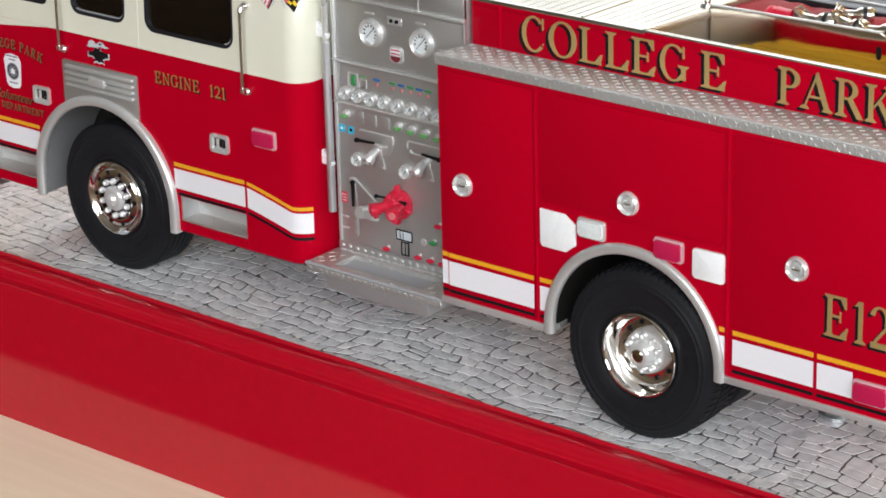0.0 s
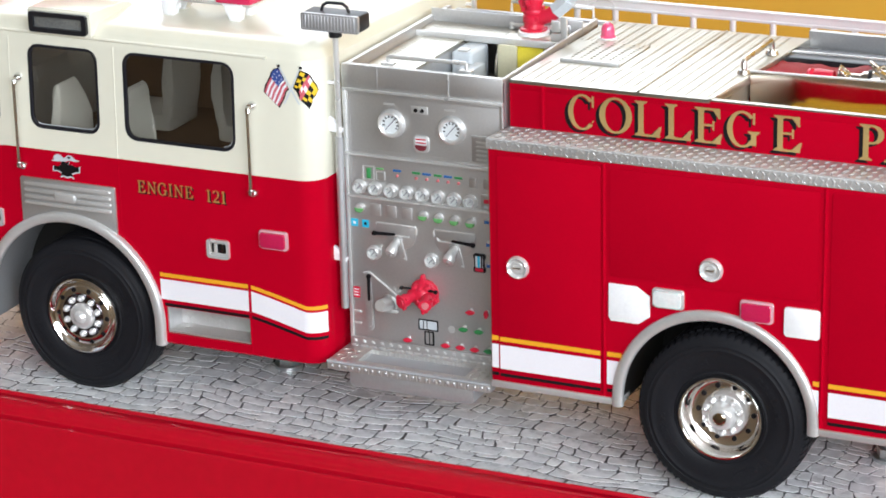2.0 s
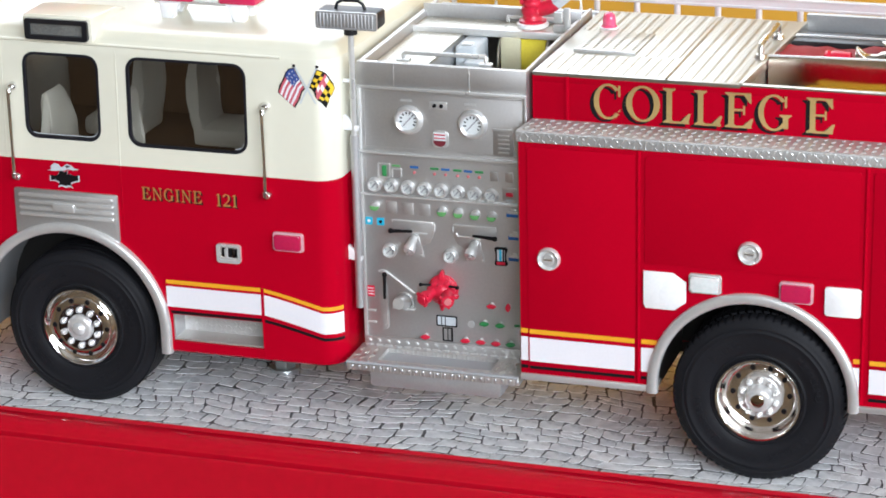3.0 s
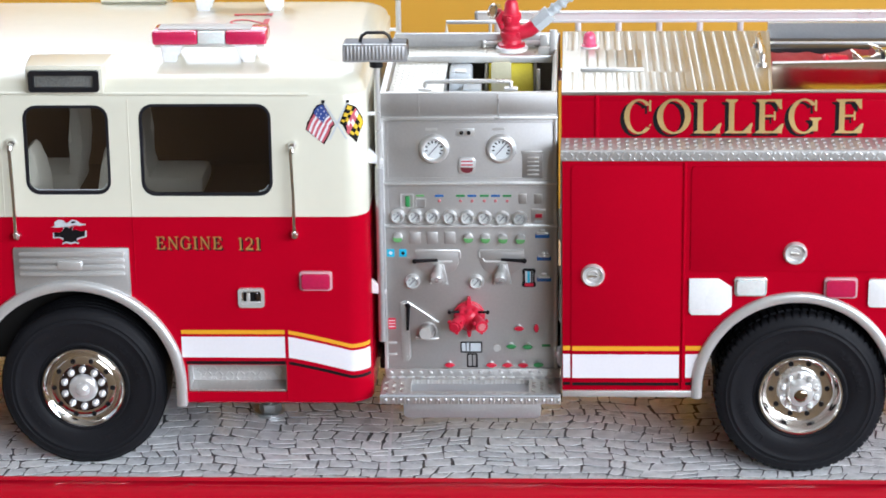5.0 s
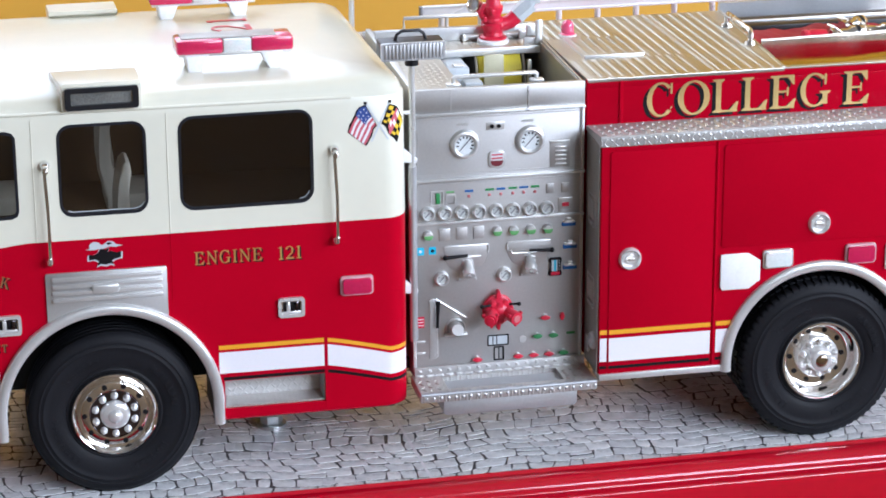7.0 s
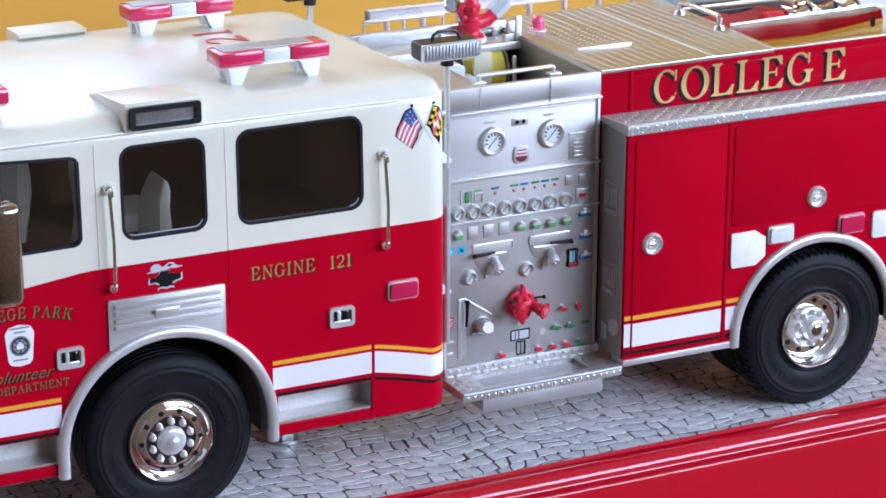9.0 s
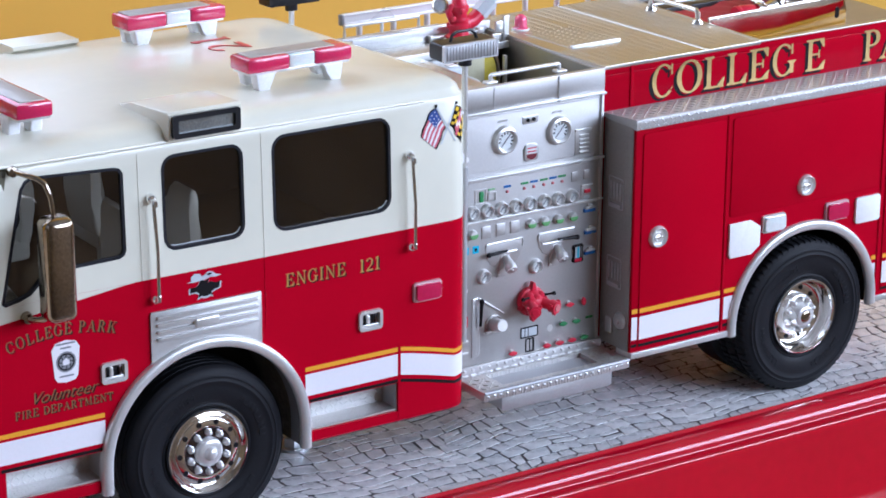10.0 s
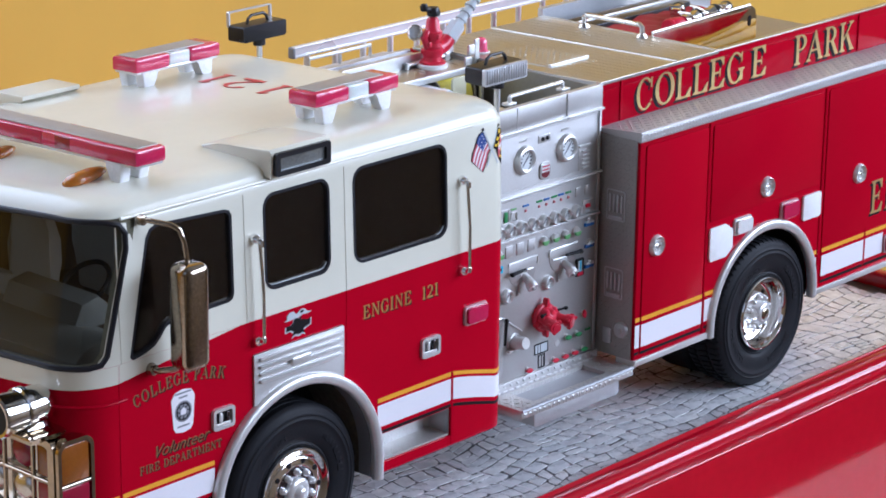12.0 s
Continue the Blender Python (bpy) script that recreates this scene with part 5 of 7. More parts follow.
for dx, dz, dy in ((0, 1.7, -3.4), (-1.6, 1.9, -2.9), (1.6, 1.9, -2.9), (-2.7, 0.6, -2.8), (2.7, 0.6, -2.8), (0.2, -2.2, -3.4)):
    part("knuckle", lathe([(1.1, 0.6), (1.05, -0.5), (0.65, -0.95), (0, -1.05)], "y", (IX + dx, PY + dy, IZ + dz), 12), VALVE_RED, intake)


# small quarter-turn valves
def drain_valve(x, z, m, upright=False):
    w, h = (0.7, 1.15) if upright else (1.35, 0.62)
    p = [(x - w, z), (x - w * 0.5, z + h * 0.8), (x, z + h), (x + w * 0.5, z + h * 0.8), (x + w, z), (x + w * 0.5, z - h * 0.8), (x, z - h), (x - w * 0.5, z - h * 0.8)]
    v = part("drain_valve", prism(p, PY - 1.3, PY - 0.5, bevel=0.2), m, pump)
    part("spindle", lathe([(0.45, -0.7), (0.6, -0.2), (0.7, 0.1)], "y", (x, PY, z + 0.2), 10), SILVER_LT, v)


for x, z in ((112.0, 34.7), (94.2, 24.7), (104.9, 24.7), (109.0, 24.7), (113.0, 24.7)):
    drain_valve(x, z, VALVE_RED)
drain_valve(116.4, 34.8, VALVE_RED, True)
for x, z in ((110.0, 29.8), (114.2, 29.7), (116.9, 24.8)):
    drain_valve(x, z, GREEN)
part("label_plate", block(117.8, 120.0, PY - 0.25, PY + 0.1, 29.5, 30.1), GREEN, pump)
part("white_spot", lathe([(0, -0.2), (0.9, -0.15), (1.0, 0)], "y", (106.3, PY, 29.0), 14), SILVER_LT, pump)
# printed diagram
for x0, x1, z0, z1 in ((97.0, 102.6, 27.8, 30.8), (98.6, 101.4, 23.8, 27.6)):
    d = part("diagram", frame_ring(round_rect(x0, x1, z0, z1, 0.3), round_rect(x0 + 0.35, x1 - 0.35, z0 + 0.35, z1 - 0.35, 0.2), PY - 0.1, PY + 0.1), INK, pump, "black printed valve diagram")
    for i in range(2):
        part("diagram_line", block(x0 + 1.3 + i * 1.0, x0 + 1.55 + i * 1.0, PY - 0.09, PY, z0 + 0.4, z1 - 0.4), INK, d)
part("diagram_field", block(97.3, 102.3, PY - 0.06, PY + 0.1, 28.0, 30.6), PALE_GREY, pump)

# the step under the panel
step = part("pump_step", cut(block(77.0, 122.6, -3.1, PY, 18.9, 21.3, 0.25), block(84.6, 114.5, -0.4, 7.6, 20.0, 23)), TREAD_TOP, engine, "silver tread plate step with a sunk tray")
part("step_tray", block(84.0, 115.2, -1.0, 8.2, 19.0, 20.15), STEP_GREY, step)
tagged(part("tread_pattern", joined(lozenges(77.4, 84.4, -1.6, 7.6, 21.28, 2.0, 2.0, 0.8, 0.26), lozenges(114.8, 122.2, -1.6, 7.6, 21.28, 2.0, 2.0, 0.8, 0.26)), TREAD_METAL, step), kind="stuff")
kick = part("kick_plate", block(77.8, 122.4, PY - 0.9, PY + 0.1, 21.0, 23.6, 0.2), PANEL, step)
part("kick_studs", joined(*[turned(lathe([(0, -0.4), (0.35, -0.3), (0.5, 0)], "y", (0, 0, 0), 8), Matrix.Translation((79.2 + i * 2.55, PY - 0.9, 22.7)) @ Matrix.Rotation(radians(35), 4, "Y") @ Matrix.Diagonal((1.3, 1, 0.8, 1))) for i in range(17)], *[block(78.2 + i * 2.55, 80.2 + i * 2.55, PY - 1.25, PY - 0.8, 21.2, 21.65, 0.15) for i in range(17)]), SILVER_LT, kick)
part("step_lip", tube([(77.1, -3.1, 21.1), (122.5, -3.1, 21.1)], 0.42, 8), STEP_GREY, step)
studs = joined(*[lathe([(0, -0.2), (0.3, -0.15), (0.5, 0)], "y", (78.4 + i * 1.9, -3.1, 20.0), 6) for i in range(24)], *[lathe([(0, 0.2), (0.35, 0.14), (0.55, 0)], "z", (78.6 + i * 1.9, -2.2, 21.3), 6) for i in range(24)], *[lathe([(0, 0.2), (0.35, 0.14), (0.55, 0)], "z", (79.2 + i * 1.9, 8.6, 21.3), 6) for i in range(23)])
part("step_studs", studs, SILVER, step)
part("step_box", prism([(83.0, 19.0), (117.6, 19.0), (117.6, 15.4), (116.6, 14.8), (84.0, 14.8), (83.0, 15.4)], -2.3, 14, bevel=0.2), SILVER, step)

# open bay on top: floor, hose reel and rails
bay = part("bay_lining", joined(block(79.2, 121.0, 72.4, 73.0, 78, 93.5), block(120.4, 121.0, 11.6, 72.4, 78, 96), block(79.2, 79.8, 11.6, 72.4, 78, 92.8), block(79.8, 120.4, 11.6, 72.4, 78.0, 78.5)), GREY_SIDE, pump, "grey lined open bay")
part("bay_deck", block(79.4, 93.0, 11.8, 51.0, 93.0, 93.8), TREAD_METAL, bay)
tagged(part("tread_pattern", lozenges(79.6, 92.8, 12, 50, 93.78, 1.5, 1.5, 0.7, 0.26, 0.1), TREAD_METAL, bay), kind="stuff")
part("bay_wall", block(92.4, 93.0, 11.8, 51.0, 78.5, 93.0), SILVER, bay)
coil = []
for k in range(24):
    coil += [(7.4 if k % 2 else 7.25, 0.5 * k)]
reel = part("hose_reel", lathe(coil, "x", (103.6, 56.0, 87.2), 32), HOSE_YELLOW, pump, "yellow booster hose wound on a silver reel")
for x in (102.6, 115.4):
    part("reel_flange", lathe([(0, 0), (7.9, 0), (8.1, 0.3), (7.9, 0.7), (0, 0.7)], "x", (x, 56.0, 87.0), 32), GREY_SIDE, reel)
part("reel_motor", block(93.5, 99.4, 41.0, 52.0, 78.6, 93.2, 0.9, 3), PALE_GREY, reel, "pale grey reel motor")
part("motor_box", block(97.2, 102.0, 36.5, 44.0, 78.6, 90.2, 0.6), PALE_GREY, reel)
part("motor_plate", block(95.2, 98.0, 41.4, 43.8, 93.1, 93.7, 0.2), SILVER_LT, reel)
part("reel_guard", prism(round_rect(104.4, 109.6, 78.6, 94.6, 0.6), 46.2, 47.0, bevel=0.2), surface("pale_guard_plastic", (0.56, 0.53, 0.36), 0.3), reel, "pale upright guard plate before the hose")
part("reel_post", block(116.2, 117.2, 46.5, 47.6, 78.5, 92.6, 0.2), SILVER_LT, reel)
front_rail = part("bay_rail", tube([(89.0, 13.4, 96.4), (89.0, 13.4, 98.3), (89.3, 13.4, 98.5), (110.0, 13.8, 98.5), (110.3, 13.8, 98.3), (110.3, 13.8, 96.4)], 0.55, 10), SILVER_LT, pump, "silver rail along the open bay")
for x in (89.0, 110.3):
    part("rail_foot", block(x - 1.7, x + 1.7, 12.4, 14.6, 96.3, 97.0, 0.2), SILVER_LT, front_rail)
walk_deck = part("cross_deck", block(78.4, 121.8, 51.0, 73.0, 93.9, 94.9, 0.2), TREAD_METAL, pump, "tread plate walkway across the pump house")
tagged(part("tread_pattern", lozenges(79, 121, 52.0, 61.4, 94.88, 1.5, 1.5, 0.7, 0.26, 0.1), TREAD_METAL, walk_deck), kind="stuff")
part("deck_edge", block(78.4, 121.8, 50.4, 51.4, 93.4, 95.3, 0.15), SILVER_LT, walk_deck)
part("deck_bar", rod((102.2, 60.8, 96.1), (117.6, 60.8, 96.25), 0.55), SILVER_LT, walk_deck)
part("bar_end", block(116.8, 118.8, 60.1, 61.5, 94.8, 97.2, 0.3), SILVER_LT, walk_deck)
part("bar_end", block(101.6, 102.6, 60.2, 61.4, 94.8, 96.8, 0.3), SILVER_LT, walk_deck)
part("deck_back", block(78.4, 121.8, 61.8, 62.4, 94.8, 98.4, 0.15), SILVER, walk_deck, "low upright plate behind the walkway")
part("deck_bracket", joined(block(119.6, 121.4, 52.0, 52.7, 94.9, 101.8, 0.2), block(116.6, 121.4, 52.7, 53.4, 94.9, 97.0, 0.2), block(117.0, 119.4, 51.8, 52.8, 97.6, 100.6, 0.3)), SILVER_LT, walk_deck, "small silver upright bracket")
far_rail = part("far_rail", tube([(91.0, 86.7, 91.8), (91.0, 86.7, 95.3), (115.0, 86.7, 95.3), (115.0, 86.7, 91.8)], 0.55, 8), SILVER_LT, pump)
part("rail_post", rod((103.0, 86.7, 92.0), (103.0, 86.7, 95.3), 0.5, 8), SILVER_LT, far_rail)
part("far_side_panel", block(78.0, 122.2, 78.0, 79.4, 82, 94.3, 0.2), SILVER, pump)
part("far_deck", block(78.0, 122.2, 79.5, 88.0, 91.0, 92.0, 0.2), SILVER, pump)

# the deck gun
GX, GY = 109.5, 58.4
gun = part("deck_gun", lathe([(3.6, 0), (3.6, 0.9), (2.7, 1.2), (2.5, 2.2), (2.9, 2.9), (2.9, 4.2), (2.2, 4.8), (2.1, 7.0), (2.6, 7.8), (2.6, 9.0), (2.0, 9.6), (1.7, 12.0), (1.2, 12.8), (0, 13.0)], "z", (GX, GY, 95.6), 24), VALVE_RED, pump, "bright red deck gun with grey nozzle")
part("gun_base", lathe([(4.2, 0), (4.2, 0.8), (3.4, 1.2), (0, 1.2)], "z", (GX, GY, 94.9), 28), WHITE_PLASTIC, gun)
part("gun_elbow", tube([(GX - 0.2, GY, 104.2), (GX - 2.4, GY, 104.6), (GX - 3.4, GY, 103.2), (GX - 2.2, GY, 100.8), (GX, GY, 99.4)], 0.95, 12), VALVE_RED, gun)
part("gun_arm", tube([(GX, GY, 99.8), (GX + 2.6, GY, 99.6), (GX + 4.6, GY, 100.2), (GX + 6.8, GY, 102.0)], 2.0, 16), VALVE_RED, gun)
part("gun_collar", lathe([(2.5, -0.5), (2.7, 0), (2.5, 0.6)], "z", (GX, GY, 101.0), 20), VALVE_RED, gun)
d = Vector((0.72, 0.0, 0.62)).normalized()
nz = Vector((GX + 6.3, GY, 101.6))
part("nozzle", tube([nz, nz + d * 1.2, nz + d * 3.4, nz + d * 3.9, nz + d * 5.0], 2.35, 6), PALE_GREY, gun, "pale grey ribbed nozzle")
part("nozzle_stem", tube([nz + d * 4.5, nz + d * 17], 1.35, 14, taper=1.0), PALE_GREY, gun)
for k in range(4):
    part("nozzle_ring", tube([nz + d * (6.4 + k * 2.4), nz + d * (7.2 + k * 2.4)], 1.62, 14), PALE_GREY, gun)
part("gun_handle", tube([(GX - 4.6, GY - 1.0, 111.6), (GX - 1.0, GY, 110.6), (GX + 1.4, GY, 110.2)], 0.6, 10), BLACK, gun, "black hand wheel bar")
part("handle_knob", lathe([(0, -1), (1.0, -0.6), (1.2, 0.4), (0.8, 1.2), (0, 1.4)], "z", (GX - 4.6, GY - 1.0, 111.7), 12), BLACK, gun)
part("handle_hub", lathe([(0, 0), (1.7, 0.1), (1.9, 1.2), (1.3, 2.4), (0, 2.6)], "z", (GX + 0.2, GY, 108.8), 16), BLACK, gun)
part("gun_gauge", turned(lathe([(0, -0.9), (1.5, -0.8), (1.7, -1.1), (2.1, -0.9), (2.2, 0.6), (1.6, 1.0), (0, 1.0)], "y", (0, 0, 0), 24), Matrix.Translation((GX - 4.4, GY + 2.4, 104.6)) @ Matrix.Rotation(radians(-52), 4, "Z") @ Matrix.Rotation(radians(-18), 4, "X")), POLISHED, gun, "small grey metal cap")
part("gauge_stem", rod((GX - 4.0, GY + 2.0, 104.4), (GX - 1.0, GY, 103.6), 0.7), POLISHED, gun)
for k in range(7):
    a = 2 * math.pi * k / 7
    part("bolt_head", turned(block(-0.55, 0.55, -0.5, 0.5, -0.7, 0.7, 0.25), Matrix.Translation((GX + 2.7 * math.cos(a), GY + 2.7 * math.sin(a), 99.4 + (k % 3) * 2.1))), VALVE_RED, gun)

# ---- the hose body ----
SY = -2.7
BEND = 262.0
RARCH = (181.2, 23.0)
FAR = 103.7
main = part("body_shell", cut(block(123.0, BEND, SY, FAR, 22.6, 83.4, 0.3), arch_solid(24.6, -9, 28, RARCH), arch_solid(24.6, FAR - 27, FAR + 8, RARCH)), RED, engine, "glossy red body with equipment lockers")
top = part("upper_side", cut(block(122.8, BEND, 11.3, 79.6, 83.4, 94.0, 0.2), block(175.0, BEND + 5, 12.8, 78.4, 82, 99)), RED, engine, "red upper body side with gold lettering")
for x in (131.6, 243.6):
    part("side_rib", block(x - 0.5, x + 0.5, 10.9, 11.5, 84.6, 95.6, 0.2), RED, top)
part("top_side", block(122.8, BEND, 11.3, 12.8, 93.9, 96.2, 0.2), RED, top)
part("top_edge", block(174.4, BEND, 11.1, 12.9, 96.0, 96.5, 0.15), TREAD_METAL, top)


def shelf():
    """The tread plate shelf along the lockers, higher at its lip."""
    return prism([(-3.1, 82.9), (-3.1, 85.3), (-2.8, 85.6), (-2.2, 85.5), (11.25, 84.5), (11.25, 83.4)], 122.7, BEND, "x")


part("locker_shelf", shelf(), SHELF_METAL, engine, "silver tread plate shelf above the lockers")
tagged(part("tread_pattern", lozenges(123.2, BEND - 1, -2.2, 11.0, lambda y: 85.5 - (y + 2.2) * 0.0745, 2.1, 2.1, 0.85, 0.3, 0.22), SHELF_METAL, engine), kind="stuff")
lip = part("shelf_lip", block(122.7, BEND, -3.25, -3.05, 83.0, 85.4, 0.06), TREAD_FRONT, engine)
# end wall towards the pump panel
endw = part("body_end", block(122.6, 122.95, SY + 0.9, 10.2, 22.8, 83.2), TREAD_SIDE, engine, "tread plate end wall of the body, shade toned into its grey")
for z in (64.6, 43.1):
    vent = part("end_vent", frame_ring(round_rect(1.4, 7.6, z - 4.2, z + 4.2, 0.5), round_rect(1.75, 7.25, z - 3.85, z + 3.85, 0.4), 122.4, 122.65, "x"), SILVER, endw, "silver louvred vent in the end wall")
    for k in range(4):
        part("vent_fin", block(122.1, 122.6, 2.1 + k * 1.3, 2.75 + k * 1.3, z - 1.9, z + 3.0, 0.15), SILVER, vent)
    part("vent_foot", block(122.1, 122.6, 2.2, 6.8, z - 3.8, z - 2.8, 0.2), SILVER, vent)
part("filler_cap", lathe([(0, -1.2), (0.5, -1.3), (0.9, -0.9), (1.9, -0.9), (2.2, -0.6), (2.3, 0), (2.6, 0.2)], "x", (122.6, 1.3, 30.6), 24), SILVER, endw, "round silver filler cap")
part("cap_bracket", block(122.0, 122.7, 4.6, 7.4, 26.0, 30.4, 0.4), SILVER, endw)
# locker doors, a little proud
doors = ((125.3, 152.2, 24.6, 81.6), (154.6, 206.2, 54.4, 81.4), (209.2, 258.0, 24.6, 81.6))
for x0, x1, z0, z1 in doors:
    part("locker_door", prism(round_rect(x0, x1, z0, z1, 0.7), SY - 0.3, SY + 0.1, bevel=0.22, segments=3), RED, main, "red locker door")
for x in (152.95, 207.6):
    part("door_post", tube([(x, SY - 0.0, 23.2), (x, SY - 0.0, 82.4)], 0.42, 8), RED, main)
DY = SY - 0.27
# round latches
for x, z, y in ((130.6, 53.4, DY), (180.2, 59.2, DY), (226.3, 53.6, DY)):
    k = part("latch", lathe([(2.05, -0.5), (2.5, -1.15), (2.75, -0.9), (2.95, -0.3), (3.0, 0.1)], "y", (x, y, z), 28), FOIL, main, "round chrome locker latch")
    part("latch_cup", lathe([(0, -0.34), (1.7, -0.3), (1.95, -0.4), (2.1, -0.7)], "y", (x, y, z), 24), FOIL, k)
    part("latch_ring", lathe([(0.95, -0.36), (1.05, -0.6), (1.25, -0.6), (1.35, -0.34)], "y", (x, y, z), 20), FOIL, k)
    part("latch_grip", turned(block(-1.0, 1.0, -1.05, -0.3, -0.2, 0.2, 0.08), Matrix.Translation((x, y, z))), POLISHED, k)
# reflectors and lamps over the wheel
part("reflector", prism([(154.3, 52.6), (161.6, 52.6), (164.9, 50.4), (164.9, 45.2), (162.0, 43.0), (154.9, 43.0), (154.3, 44.0)], SY - 0.75, SY, bevel=0.3), REFLECT, main, "white reflector with a cut corner")
part("reflector", prism(round_rect(198.4, 207.0, 45.2, 52.5, 0.6), SY - 0.75, SY, bevel=0.3), REFLECT, main, "square white reflector")
side_lamp("side_lamp", 169.5, 50.5, 8.0, 4.9, SY, LENS_CLEAR, "clear side lamp in a chrome bezel")
side_lamp("marker_lamp", 191.6, 50.2, 8.2, 5.3, SY, MARKER_RED, "red marker lamp with a pale pink bevelled edge")
side_lamp("marker_lamp", 246.2, 28.6, 9.4, 5.4, DY, MARKER_RED, "red marker lamp low on the body")


# stripes along the body
def flat_band(x0, x1, z0, z1, y, m, name):
    part(name, block(x0, x1, y - 0.08, y + 0.1, z0, z1), m, main)


for x0, x1, y in ((123.2, 125.0, SY), (125.5, 152.1, DY), (153.7, 157.6, SY), (205.5, 207.0, SY), (209.4, 231.0, DY), (232.0, 257.8, DY)):
    flat_band(x0, x1, 33.4, 34.6, y, YELLOW, "yellow_stripe")
    if x0 < 232:
        flat_band(x0, x1, 26.1, 32.4, y, WHITE_TAPE, "white_stripe")
    else:
        flat_band(x0, 241.2, 26.1, 32.4, y, WHITE_TAPE, "white_stripe")
    flat_band(x0, x1, 24.1, 24.9, y, INK, "black_line")
part("door_seam", tube([(231.5, DY, 24.8), (231.5, DY, 36)], 0.16, 6), RED, main)
part("body_sill", block(123.0, 157.4, SY - 0.5, SY + 6, 21.0, 22.7, 0.2), SILVER_LT, engine, "silver sill along the body")
part("body_sill", block(207.0, BEND, SY - 0.5, SY + 6, 21.0, 22.7, 0.2), SILVER_LT, engine, "silver sill along the body")
part("arch_liner", liner(RARCH, 24.5, 21.2, SY + 2, 26), DARK, engine)
part("arch_liner", liner(RARCH, 24.5, 21.2, FAR - 26, FAR - 2), DARK, engine)
# the same dark sheets closing the rear arches, in place of their shade
for y0, y1 in ((27.2, 27.9), (FAR - 26.9, FAR - 26.2)):
    part("arch_back", prism([(RARCH[0] + 24.4 * math.cos(radians(a)), RARCH[1] + 24.4 * math.sin(radians(a))) for a in range(0, 181, 10)], y0, y1), DARK, engine)
part("rear_wheel_arch", wheel_arch(RARCH, 26.0, 20.9, SY, 1.2), SILVER_LT, engine, "silver rolled wheel arch lip")
part("rear_wheel_arch", turned(wheel_arch(RARCH, 26.0, 20.9, 0.0, 1.2), Matrix.Translation((0, FAR, 0)) @ Matrix.Diagonal((1, -1, 1, 1))), SILVER_LT, engine, "silver rolled wheel arch lip")

# large lettering: gold letters over a black drop shadow
SPELL = (("C", 138.3, 7.2), ("O", 146.4, 8.4), ("L", 155.4, 7.0), ("L", 163.1, 7.0), ("E", 170.6, 7.2), ("G", 178.8, 8.2), ("E", 190.2, 7.2),
         ("P", 210.9, 6.4), ("A", 217.2, 8.2), ("R", 226.0, 7.4), ("K", 233.6, 7.6))
for ch, x, w in SPELL:
    glow = part("letter_shadow", letter(ch, x - 1.0, 11.22, 84.95, w, 8.7, 0.1), INK, top)
    part("letter", letter(ch, x, 11.12, 85.7, w, 8.7, 0.1), GOLD, top, "gold serif letter with black shadow, of COLLEGE PARK")
for ch, x, w in (("E", 233.4, 6.4), ("1", 241.0, 3.4), ("2", 245.0, 5.6), ("1", 251.8, 3.4)):
    part("letter_shadow", letter(ch, x - 0.8, DY - 0.06, 38.9, w, 10.0, 0.1), INK, main)
    part("letter", letter(ch, x, DY - 0.14, 39.6, w, 10.0, 0.1), GOLD, main, "gold serif figure with black shadow, of E121")

# tread plate cover over the front of the hose bed, falling a little to the far side
def cover_z(y):
    return 96.45 - 0.0245 * (y - 12.0)


def sloped(bm):
    for v in bm.verts:
        v.co.z += cover_z(v.co.y)
    return bm


cover = part("bed_cover", sloped(prism([(122.9, 11.2), (174.4, 11.2), (178.2, 78.0), (122.9, 78.0)], -1.0, 0.0, "z", bevel=0.15)), TREAD_METAL, engine, "silver tread plate cover of the hose bed")
part("cover_joint", rod((156.2, 11.6, cover_z(11.6)), (156.0, 77.6, cover_z(77.6)), 0.38, 8), TREAD_METAL, cover)
for q0, q1, r0, r1 in ((123.4, 155.4, 12.0, 31.4), (144.2, 155.4, 31.6, 77.6), (123.4, 144.0, 55.0, 77.6), (157.2, 174.0, 12.0, 77.6)):
    tagged(part("tread_pattern", lozenges(q0, q1, r0, r1, lambda y: cover_z(y) - 0.02, 1.4, 1.2, 0.66, 0.27, 0.13, True), TREAD_METAL, cover), kind="stuff")
pad = part("cover_pad", sloped(block(127.6, 143.4, 32.6, 54.4, -0.1, 0.35, 0.1)), TREAD_METAL, cover)
part("pad_edge", sloped(block(127.6, 143.6, 32.0, 33.0, -0.1, 0.9, 0.2)), SILVER_LT, pad)
studs = []
for i in range(6):
    for j in range(10):
        x, y = 129.2 + i * 2.55, 34.8 + j * 2.0
        studs.append(turned(lathe([(0, 0.3), (0.32, 0.22), (0.5, 0)], "z", (0, 0, 0), 6), Matrix.Translation((x, y, cover_z(y) + 0.33)) @ Matrix.Diagonal((1.25, 0.9, 1, 1))))
part("pad_studs", joined(*studs), TREAD_METAL, pad)
part("cover_lip", sloped(prism([(174.0, 11.4), (174.8, 11.4), (178.6, 77.6), (177.8, 77.6)], -2.0, 0.25, "z", bevel=0.1)), TREAD_METAL, cover)
BZ = cover_z(59)
beacon = part("beacon", lathe([(2.1, 0), (2.1, 0.6), (1.75, 0.9), (1.7, 2.6), (1.4, 3.6), (0.7, 4.2), (0, 4.3)], "z", (130.0, 59.0, BZ), 20), lens("pink_red_lens", (0.78, 0.09, 0.2)), engine, "small red dome beacon")
part("beacon_foot", lathe([(0, 0.5), (2.4, 0.5), (2.4, 0)], "z", (130.0, 59.0, BZ - 0.05), 20), WHITE_PLASTIC, beacon)
